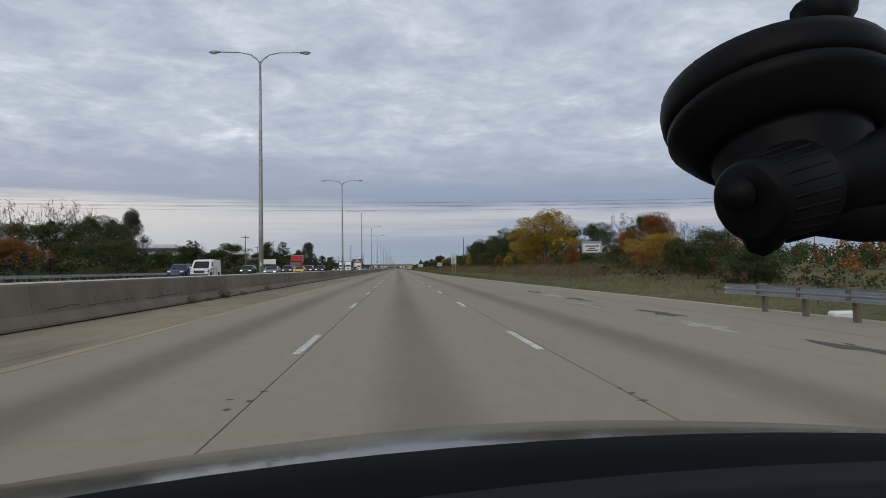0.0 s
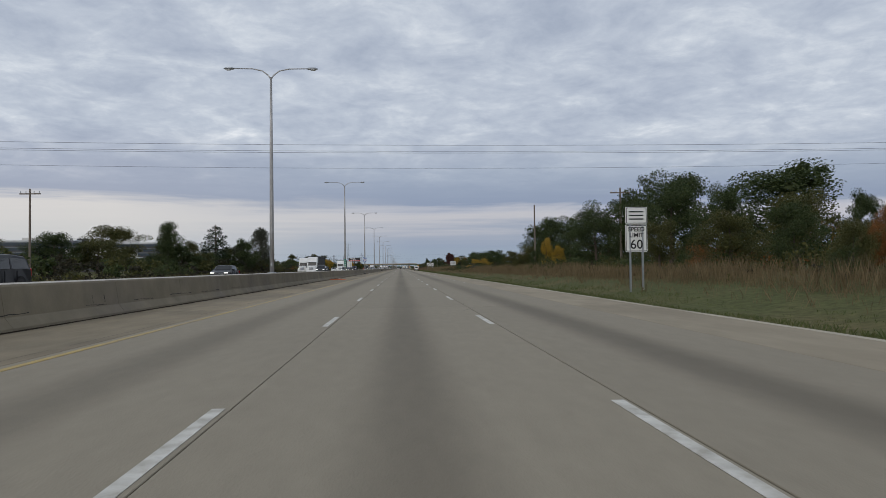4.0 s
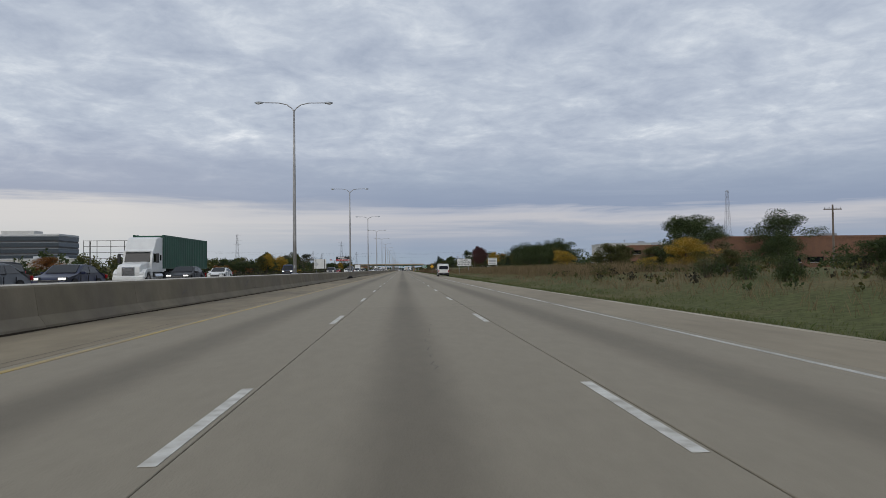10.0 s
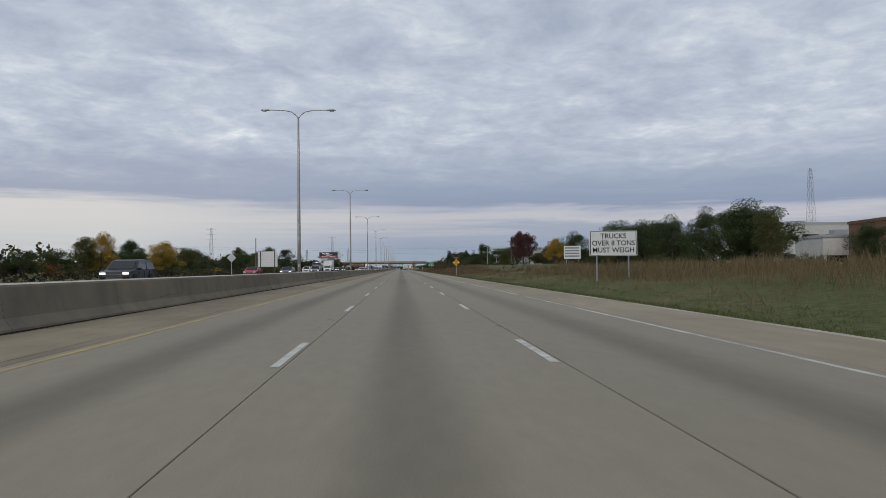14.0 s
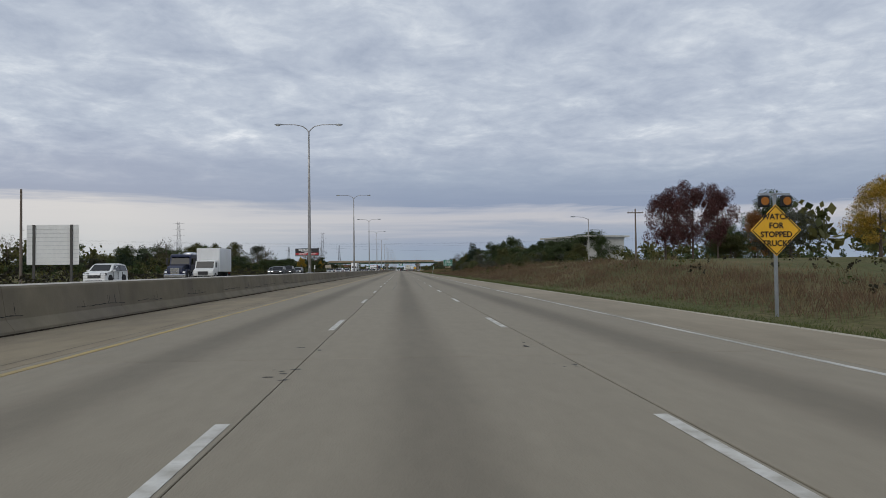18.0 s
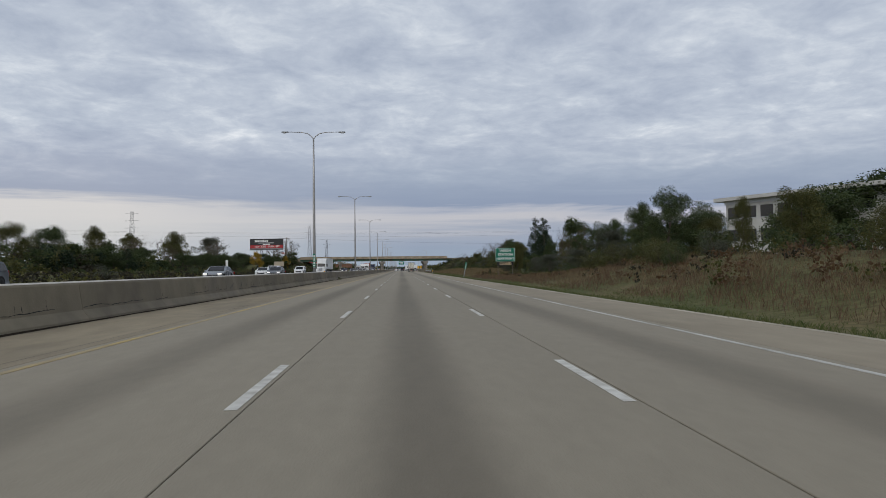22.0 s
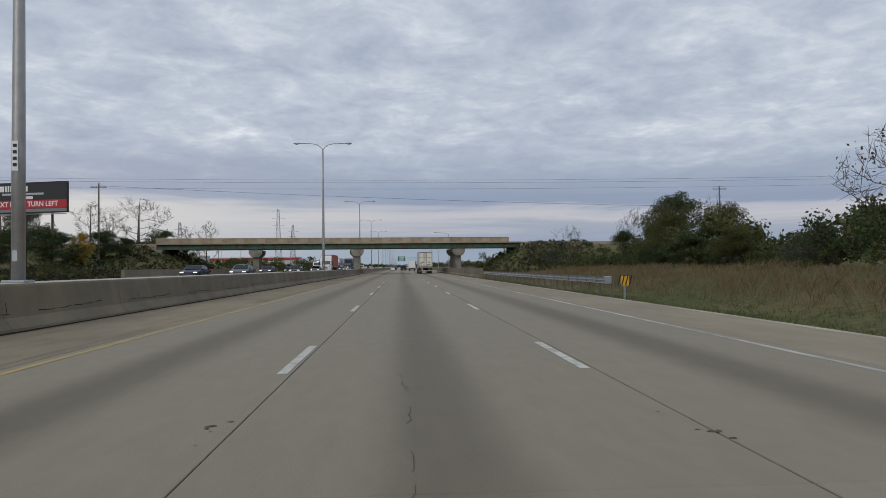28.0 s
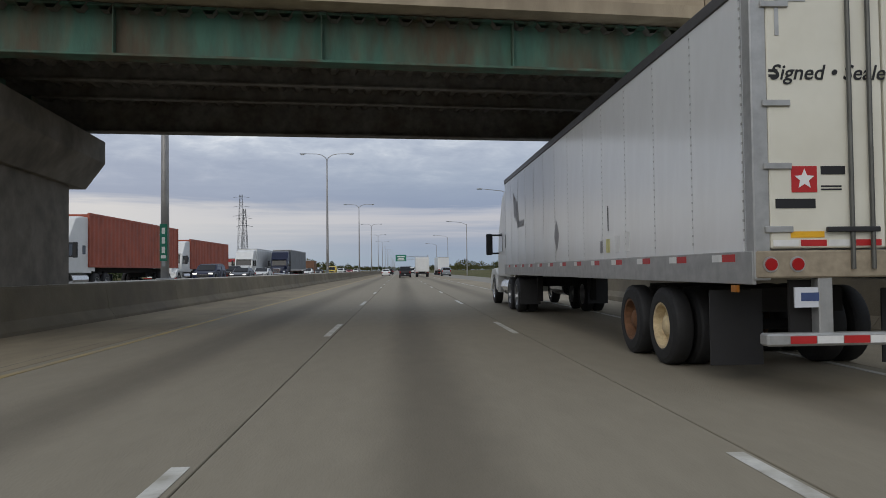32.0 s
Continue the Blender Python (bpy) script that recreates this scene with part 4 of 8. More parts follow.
# side outlines: (share of length from the nose, height share); windows likewise
STYLES = {
    "sedan": dict(L=4.75, W=1.82, H=1.45, r=0.33, belt=0.62,
                  body=[(0.0, 0.25), (0.0, 0.42), (0.03, 0.52), (0.10, 0.58), (0.27, 0.66), (0.42, 0.97), (0.50, 1.0), (0.62, 0.985), (0.72, 0.93), (0.85, 0.70),
                        (0.97, 0.66), (1.0, 0.58), (1.0, 0.28), (0.96, 0.17), (0.06, 0.17)],
                  side=[(0.335, 0.67), (0.435, 0.92), (0.62, 0.93), (0.70, 0.89), (0.79, 0.70)], front=((0.285, 0.68), (0.42, 0.955)), rear=((0.835, 0.72), (0.725, 0.915))),
    "suv": dict(L=4.75, W=1.9, H=1.75, r=0.37, belt=0.60,
                body=[(0.0, 0.25), (0.0, 0.48), (0.03, 0.56), (0.22, 0.62), (0.36, 0.93), (0.44, 0.99), (0.70, 1.0), (0.92, 0.95), (0.985, 0.62), (1.0, 0.50), (1.0, 0.26),
                      (0.96, 0.18), (0.05, 0.18)],
                side=[(0.29, 0.64), (0.385, 0.90), (0.70, 0.92), (0.89, 0.88), (0.93, 0.65)], front=((0.235, 0.64), (0.365, 0.92)), rear=((0.975, 0.66), (0.93, 0.91))),
    "van": dict(L=5.5, W=2.03, H=2.15, r=0.36, belt=0.56,
                body=[(0.0, 0.20), (0.0, 0.40), (0.02, 0.46), (0.13, 0.55), (0.24, 0.90), (0.30, 0.98), (0.5, 1.0), (0.97, 0.98), (0.995, 0.85), (1.0, 0.45), (1.0, 0.19), (0.97, 0.15), (0.04, 0.15)],
                side=[(0.16, 0.56), (0.255, 0.87), (0.36, 0.87), (0.36, 0.56)], front=((0.135, 0.56), (0.235, 0.88)), rear=((0.999, 0.58), (0.994, 0.86))),
    "pickup": dict(L=5.7, W=2.0, H=1.88, r=0.40, belt=0.60,
                   body=[(0.0, 0.25), (0.0, 0.52), (0.03, 0.58), (0.24, 0.62), (0.33, 0.95), (0.38, 1.0), (0.60, 1.0), (0.645, 0.95), (0.665, 0.62), (1.0, 0.62), (1.0, 0.28), (0.97, 0.22), (0.05, 0.22)],
                   side=[(0.29, 0.64), (0.355, 0.92), (0.60, 0.93), (0.63, 0.64)], front=((0.25, 0.64), (0.33, 0.93)), rear=((0.663, 0.66), (0.648, 0.92))),
}
KIND = {"sedan": "car", "suv": "car", "van": "van", "pickup": "pickup truck"}


def soften(pts):
    """Cuts each corner of a closed outline once."""
    out = []
    for p, q in zip(pts, pts[1:] + pts[:1]):
        f = min(0.3, 0.13 / max(0.01, math.dist(p, q)))
        out += [(p[0] + (q[0] - p[0]) * f, p[1] + (q[1] - p[1]) * f), (q[0] + (p[0] - q[0]) * f, q[1] + (p[1] - q[1]) * f)]
    return out


def car(style, colour, x, y, label, opposite=True, group="", plate=True, name=""):
    S = STYLES[style]
    L, W, H, r = S["L"], S["W"], S["H"], S["r"]
    top = empty(name or {"sedan": "sedan_car", "suv": "suv_car", "van": "cargo_van", "pickup": "pickup_truck"}[style], pose(x, y, 0 if not opposite else OPP_Z, 0, 0, 180 if opposite else 0),
                label, KIND[style], group)
    belt = S["belt"] * H

    def yz(a, b):
        return (L / 2 - a * L, b * H)

    def narrow(v):
        k = max(0, (v.co.z - belt) / (H - belt))
        tap = 0.17 if style != "van" else 0.10
        end = max(0, abs(v.co.y) / (L / 2) - 0.72) / 0.28
        v.co.x *= (1 - tap * k) * (1 - 0.09 * end * end)
    bm = bmesh.new()
    out = soften([yz(a, b) for a, b in S["body"]])
    c = Vector((sum(p[0] for p in out) / len(out), sum(p[1] for p in out) / len(out)))
    rings = []
    for sx, k in ((-1.0, 0.95), (-0.985, 0.968), (-0.94, 0.986), (-0.84, 0.997), (-0.5, 1.003), (0, 1.005), (0.5, 1.003), (0.84, 0.997), (0.94, 0.986), (0.985, 0.968), (1.0, 0.95)):
        rings.append([bm.verts.new((sx * W / 2, c.x + (p[0] - c.x) * (1 - max(0.0, 1 - k) * 0.5), c.y + (p[1] - c.y) * k)) for p in out])
    n = len(out)
    for r0, r1 in zip(rings, rings[1:]):
        for k in range(n):
            bm.faces.new((r0[k], r0[(k + 1) % n], r1[(k + 1) % n], r1[k]))
    bm.faces.new(rings[0][::-1])
    bm.faces.new(rings[-1])
    for v in bm.verts:
        narrow(v)
    bmesh.ops.recalc_face_normals(bm, faces=bm.faces)
    body = part("body", bm, paint(colour), top)
    for p in body.data.polygons:
        p.use_smooth = len(p.vertices) == 4
    # windows stand a few millimetres proud
    for s in (-1, 1):
        bm = bmesh.new()
        pts = [yz(a, b) for a, b in S["side"]]
        prism(bm, pts, s * W / 2 * 0.94, s * (W / 2 + 0.004), "X")
        for v in bm.verts:
            narrow(v)
        sw = part("side_window", bm, GLASS, top)
        if style != "van":
            py = (S["side"][1][0] + S["side"][-2][0]) / 2 + (0.02 if style == "pickup" else -0.01)
            bm = bmesh.new()
            prism(bm, [yz(py - 0.012, 0.645), yz(py - 0.006, 0.915), yz(py + 0.008, 0.915), yz(py + 0.012, 0.645)], s * W / 2 * 0.95, s * (W / 2 + 0.009), "X")
            for v in bm.verts:
                narrow(v)
            part("pillar", bm, TRIM, sw)
        part("mirror", B(s * (W / 2 - 0.02) if s > 0 else -W / 2 - 0.2, W / 2 + 0.2 if s > 0 else -W / 2 + 0.02, yz(S["side"][0][0], 0)[0] - 0.1, yz(S["side"][0][0], 0)[0] + 0.08,
                         belt + 0.02, belt + 0.17, bev=0.03), paint(colour), top)
        part("sill", B(s * W / 2 * 0.9 if s > 0 else -W / 2 * 0.99, W / 2 * 0.99 if s > 0 else -W / 2 * 0.9, -L * 0.3, L * 0.28, 0.19, 0.30, bev=0.02), TRIM, top)
        for yy in (L * 0.30, -L * 0.29):
            part("wheel_arch", T([(s * (W / 2 - 0.24), yy, r * 1.06), (s * (W / 2 * 0.99 + 0.006), yy, r * 1.06)], r * 1.16, 20), UNDER, top)
            wheel(top, s * (W / 2 - 0.115), yy, r, 0.235)
        z0, z1 = (0.50, 0.60) if style in ("sedan", "suv") else (0.44, 0.54)
        fx = s * W * 0.36
        part("headlamp", B(fx - 0.2, fx + 0.2, L / 2 - 0.16, L / 2 - 0.0, z0 * H * 0.9, z1 * H * 0.9, bev=0.03), LIT if opposite and colour in ("dark", "grey", "navy", "silver") else HEAD, top)
        part("lamp_surround", B(fx - 0.23, fx + 0.23, L / 2 - 0.2, L / 2 - 0.02, z0 * H * 0.9 - 0.025, z1 * H * 0.9 + 0.02, bev=0.02), TRIM, top)
        tz0, tz1 = {"sedan": (0.48, 0.62), "suv": (0.46, 0.66), "van": (0.34, 0.52), "pickup": (0.38, 0.58)}[style]
        tw = 0.2 if style == "sedan" else 0.09
        part("tail_lamp", B(s * W * 0.41 - tw, s * W * 0.41 + tw * 0.8, -L / 2 - 0.015, -L / 2 + 0.12, tz0 * H, tz1 * H, bev=0.02), TAIL, top)
    hw = W * 0.40
    for nm, (p, q) in (("windscreen", S["front"]), ("rear_window", S["rear"])):
        (ya, za), (yb, zb) = yz(*p), yz(*q)
        d = Vector((0, zb - za, -(yb - ya))).normalized() * (0.05 if nm == "windscreen" else -0.05)
        if d.y * (1 if nm == "windscreen" else -1) < 0:
            d = -d
        bm = bmesh.new()
        ka, kb = 1.0, 0.90
        vs = [bm.verts.new(Vector((sx, yy, zz)) + d * q2) for q2 in (1.0, -0.6) for sx, yy, zz in ((-hw * ka, ya, za), (hw * ka, ya, za), (hw * kb, yb, zb), (-hw * kb, yb, zb))]
        bm.faces.new(vs[:4])
        bm.faces.new(vs[4:][::-1])
        for k in range(4):
            bm.faces.new((vs[k], vs[4 + k], vs[4 + (k + 1) % 4], vs[(k + 1) % 4]))
        bmesh.ops.recalc_face_normals(bm, faces=bm.faces)
        part(nm, bm, GLASS, top)
    part("grille", B(-W * 0.27, W * 0.27, L / 2 - 0.05, L / 2 + 0.012, 0.31 * H, 0.45 * H if style != "pickup" else 0.52 * H, bev=0.015), TRIM, top)
    part("windscreen_cowl", B(-W * 0.40, W * 0.40, yz(S["front"][0][0], 0)[0] - 0.02, yz(S["front"][0][0], 0)[0] + 0.09, S["front"][0][1] * H - 0.05, S["front"][0][1] * H + 0.012), TRIM, top)
    for s in (-1, 1):
        for q in ((0.33, 0.52, 0.72) if style != "van" else (0.17, 0.38, 0.62)):
            bm = bmesh.new()
            prism(bm, [yz(q - 0.0009, 0.24), yz(q - 0.0009, 0.60), yz(q + 0.0009, 0.60), yz(q + 0.0009, 0.24)], s * W / 2 * 0.95, s * (W / 2 + 0.003), "X")
            part("door_seam", bm, TRIM, top)
    dark = style in ("van", "pickup")
    part("air_intake", B(-W * 0.34, W * 0.34, L / 2 - 0.02, L / 2 + 0.056, 0.155 * H, 0.215 * H, bev=0.01), TRIM, top)
    bm = bmesh.new()
    for zz in (0.315, 0.375, 0.445):
        box(bm, -W * 0.26, W * 0.26, L / 2, L / 2 + 0.02, zz * H, zz * H + 0.018)
    part("grille_bars", bm, CHROME, top)
    part("bumper", B(-W * 0.46, W * 0.46, -L / 2 - 0.06, -L / 2 + 0.2, 0.16 * H, 0.30 * H, bev=0.04), TRIM if dark else paint(colour), top)
    part("bumper", B(-W * 0.45, W * 0.45, L / 2 - 0.2, L / 2 + 0.05, 0.13 * H, 0.27 * H, bev=0.04), TRIM if dark else paint(colour), top)
    if plate:
        pl = part("number_plate", B(-0.16, 0.16, -L / 2 - 0.075, -L / 2 - 0.055, 0.25 * H, 0.25 * H + 0.16), PLATE, top)
        part("plate_bar", B(-0.12, 0.12, -L / 2 - 0.08, -L / 2 - 0.0755, 0.25 * H + 0.05, 0.25 * H + 0.11), TRIM, pl)
    part("underbody", B(-W * 0.42, W * 0.42, -L * 0.47, L * 0.46, 0.2, 0.34), UNDER, top)
    return top


RUST = mat("rusted wheel disc", (0.14, 0.065, 0.03), 0.8, vary=0.3, scale=10)
CREAMRIM = mat("cream wheel disc", (0.62, 0.50, 0.30), 0.6, vary=0.2, scale=9, second=(0.25, 0.16, 0.09), sscale=5, samount=0.7)
CREAM = mat("cream trailer door paint", (0.72, 0.70, 0.60), 0.4, vary=0.05, scale=1.2, second=(0.60, 0.57, 0.47), sscale=0.9, samount=0.5)
PANEL = mat("white trailer side sheet", (0.76, 0.77, 0.77), 0.2, spec=0.6, vary=0.05, scale=1.5, second=(0.64, 0.64, 0.63), sscale=0.8, samount=0.6, stretch=(1, 1, 0.3))
ALU = mat("dull aluminium", (0.42, 0.42, 0.41), 0.45, metal=0.6, vary=0.14, scale=6)
TAPE_R = mat("red reflective tape", (0.45, 0.02, 0.02), 0.4, vary=0.1)
TAPE_W = mat("white reflective tape", (0.72, 0.72, 0.70), 0.4, vary=0.1)


def tractor(top, y_rear, colour, tall=True, sleeper=2.0):
    """A bonneted tractor unit whose frame ends at y_rear; the nose is 7 m ahead."""
    P = paint(colour)
    y0 = y_rear
    part("chassis", B(-0.45, 0.45, y0, y0 + 6.6, 0.75, 1.0), UNDER, top)
    hz = 3.85 if tall else 2.95
    # cab with sleeper
    cab = [(y0 + 2.2, 1.0), (y0 + 5.1, 1.0), (y0 + 5.1, 1.75), (y0 + 4.85, 2.65), (y0 + 4.6, 2.85)]
    cab += [(y0 + 4.0, hz - 0.15), (y0 + 3.4, hz), (y0 + 2.2, hz)] if tall else [(y0 + 4.4, hz), (y0 + 2.2, hz)]
    bm = PR(cab, -1.15, 1.15, "X", bev=0.07)
    part("cab", bm, P, top)
    bon = [(y0 + 5.05, 0.85), (y0 + 6.85, 0.6), (y0 + 6.98, 0.95), (y0 + 6.92, 1.45), (y0 + 6.6, 1.62), (y0 + 5.05, 1.85)]
    part("bonnet", PR(bon, -0.86, 0.86, "X", bev=0.09), P, top)
    part("grille", B(-0.48, 0.48, y0 + 6.88, y0 + 7.02, 0.72, 1.42, bev=0.03), CHROME, top)
    part("front_bumper", B(-1.18, 1.18, y0 + 6.7, y0 + 7.1, 0.38, 0.72, bev=0.07), CHROME if colour in ("navy", "blue") else P, top)
    # windscreen with its slope
    bm = bmesh.new()
    q = [bm.verts.new((x, y, z)) for y, z, w in ((y0 + 5.13, 1.82, 0.98), (y0 + 4.90, 2.58, 0.94)) for x in (-w, w)]
    q2 = [bm.verts.new(v.co + Vector((0, -0.12, -0.02))) for v in q]
    for f in ((0, 1, 3, 2),):
        bm.faces.new([q[i] for i in f])
        bm.faces.new([q2[i] for i in f[::-1]])
    for a, b in ((0, 1), (1, 3), (3, 2), (2, 0)):
        bm.faces.new((q[a], q2[a], q2[b], q[b]))
    bmesh.ops.recalc_face_normals(bm, faces=bm.faces)
    part("windscreen", bm, GLASS, top)
    part("visor", B(-1.0, 1.0, y0 + 4.85, y0 + 5.1, 2.62, 2.72, bev=0.02), P, top)
    for s in (-1, 1):
        def sb(a, b, *r, **k):
            return B(min(s * a, s * b), max(s * a, s * b), *r, **k)
        part("fender", PR([(y0 + 5.0, 0.5), (y0 + 5.1, 1.1), (y0 + 5.5, 1.3), (y0 + 6.4, 1.25), (y0 + 6.85, 0.95), (y0 + 6.9, 0.55), (y0 + 6.45, 0.6), (y0 + 6.2, 1.05), (y0 + 5.6, 1.05),
                           (y0 + 5.35, 0.55)], s * 0.85, s * 1.2, "X", bev=0.03), P, top)
        part("side_window", sb(1.13, 1.162, y0 + 3.95, y0 + 4.75, 1.85, 2.5, bev=0.01), GLASS, top)
        part("sleeper_window", sb(1.13, 1.162, y0 + 2.9, y0 + 3.25, 1.95, 2.4, bev=0.01), GLASS, top)
        part("headlamp", sb(0.68, 1.1, y0 + 6.8, y0 + 6.95, 0.85, 1.05, bev=0.03), HEAD, top)
        mir = part("mirror", sb(1.38, 1.6, y0 + 4.75, y0 + 4.9, 1.75, 2.5, bev=0.03), TRIM, top)
        part("mirror_arm", sb(1.1, 1.42, y0 + 4.8, y0 + 4.86, 2.42, 2.48), TRIM, mir)
        part("mirror_arm", sb(1.1, 1.42, y0 + 4.8, y0 + 4.86, 1.78, 1.84), TRIM, mir)
        part("fuel_tank", T([(s * 0.85, y0 + 2.5, 0.68), (s * 0.85, y0 + 4.3, 0.68)], 0.31, 16), CHROME, top)
        part("step", sb(0.75, 1.18, y0 + 4.35, y0 + 5.05, 0.45, 0.62), ALU, top)
        part("cab_extender", sb(1.1, 1.16, y0 + 1.8, y0 + 2.25, 1.1, hz - 0.1), P, top)
        part("exhaust_stack", T([(s * 1.02, y0 + 2.05, 1.0), (s * 1.02, y0 + 2.05, hz + 0.25)], 0.08, 10), CHROME, top)
        wheel(top, s * 1.05, y0 + 5.95, 0.5, 0.3, CHROME)
        for yy in (y0 + 0.45, y0 + 1.75):
            wheel(top, s * 0.97, yy, 0.5, 0.58, RIM)
        part("mud_flap", sb(0.68, 1.26, y0 - 0.22, y0 - 0.2, 0.25, 0.95), TRIM, top)
    return hz


def trailer_running_gear(top, y0, y1, legs=True, rim1=RIM, rim2=RIM):
    """Axles near y0 (the tail) and landing legs towards y1."""
    for yy, rr in ((y0 + 2.2, rim1), (y0 + 3.45, rim2)):
        for s in (-1, 1):
            wheel(top, s * 0.98, yy, 0.5, 0.58, rr)
        part("axle", T([(-1.0, yy, 0.5), (1.0, yy, 0.5)], 0.07, 8), UNDER, top)
    part("bogie_frame", B(-0.55, 0.55, y0 + 1.2, y0 + 4.6, 0.72, 1.0), UNDER, top)
    if legs:
        for s in (-1, 1):
            part("landing_leg", B(s * 0.75 - 0.07, s * 0.75 + 0.07, y1 - 3.0, y1 - 2.86, 0.35, 1.1), UNDER, top)


def lorry(x, y_tail, colour, load, label, opposite=True, length=16.15, load_colour="white", tall=True):
    """An articulated lorry. load: box, container, tank or none. y_tail: the tail's place along the road."""
    d = -1 if opposite else 1
    top = empty("articulated_lorry", pose(x, y_tail, OPP_Z if opposite else 0, 0, 0, 180 if opposite else 0), label, "truck")
    if load == "none":
        tractor(top, 0.2, colour, tall)
        return top
    tractor(top, length - 2.6, colour, tall)
    trailer_running_gear(top, 0, length)
    if load == "tank":
        bm = bmesh.new()
        tube(bm, [(0, 0.5, 2.1), (0, 0.62, 2.1), (0, length * 0.5, 2.25), (0, length - 0.75, 2.3), (0, length - 0.6, 2.3)], [0.7, 0.92, 0.98, 0.98, 0.75], 28)
        bmesh.ops.recalc_face_normals(bm, faces=bm.faces)
        part("tank", bm, mat("polished tank steel", (0.62, 0.63, 0.64), 0.2, metal=0.9, vary=0.05), top, "polished metal tank barrel", smooth=True)
        for yy in (length * 0.3, length * 0.5, length * 0.68):
            part("band", T([(0, yy, 2.22), (0, yy + 0.12, 2.22)], 1.0, 28), ALU, top)
        part("walkway", B(-0.3, 0.3, length * 0.3, length * 0.7, 3.16, 3.24), ALU, top)
        part("frame_rail", B(-0.5, 0.5, 0.6, length - 0.8, 1.0, 1.25), UNDER, top)
        for s in (-1, 1):
            part("wheel_guard", B(min(s * 0.7, s * 1.28), max(s * 0.7, s * 1.28), 1.5, 4.2, 1.08, 1.16), ALU, top)
        return top
    key = load_colour
    mm = PANEL if key == "white" else mat("%s load box" % key, PAINTS.get(key, (0.1, 0.1, 0.1)), 0.55, vary=0.12, scale=2, second=tuple(c * 0.6 for c in PAINTS[key]), sscale=0.7, samount=0.6)
    if load == "container":
        bm = bmesh.new()
        n = int(length / 0.28)
        for s in (-1, 1):
            vs = []
            for i in range(n * 2):
                yy = 0.15 + (length - 0.3) * i / (n * 2 - 1)
                xx = s * (1.21 - (0.04 if (i // 2) % 2 else 0.0))
                vs.append((bm.verts.new((xx, yy, 1.35)), bm.verts.new((xx, yy, 4.0))))
            for a, b in zip(vs, vs[1:]):
                bm.faces.new((a[0], b[0], b[1], a[1]))
        part("corrugated_wall", bm, mm, top, "corrugated steel container sides")
        part("container_frame", B(-1.15, 1.15, 0.1, length - 0.1, 1.3, 4.02), mm, top)
        for s in (-1, 1):
            for zz in (1.3, 3.96):
                part("container_rail", B(s * 1.19 - 0.03, s * 1.19 + 0.04, 0, length, zz, zz + 0.12), mm, top)
            for yy in (0.05, length - 0.05):
                part("corner_post", B(s * 1.17 - 0.06, s * 1.17 + 0.05, yy - 0.07, yy + 0.07, 1.3, 4.08), mm, top)
        part("chassis_rail", B(-0.45, 0.45, 0, length - 0.5, 1.0, 1.28), UNDER, top)
        part("rear_bumper", B(-1.15, 1.15, -0.05, 0.1, 0.5, 0.62), TAPE_R, top)
        part("maker_bar", B(1.22, 1.235, length * 0.78, length * 0.88, 3.0, 3.3), TAPE_W if key == "green" else mat("dark container print", (0.12, 0.03, 0.02), 0.6), top)
    else:
        part("trailer_box", B(-1.29, 1.29, 0, length, 1.15, 4.08, bev=0.03), mm, top)
        part("top_rail", B(-1.3, 1.3, -0.01, length + 0.01, 4.0, 4.1), ALU, top)
        part("side_rail", B(-1.305, 1.305, -0.01, length, 1.12, 1.35), ALU, top)
        part("rear_bumper", B(-1.15, 1.15, -0.06, 0.08, 0.5, 0.62), TAPE_R, top)
        for s in (-1, 1):
            part("bumper_strut", B(s * 0.6 - 0.06, s * 0.6 + 0.06, -0.02, 0.08, 0.6, 1.15), ALU, top)
            part("tail_lamp", B(s * 1.0 - 0.15, s * 1.0 + 0.15, -0.03, 0.0, 1.17, 1.31), TAIL, top)
    return top


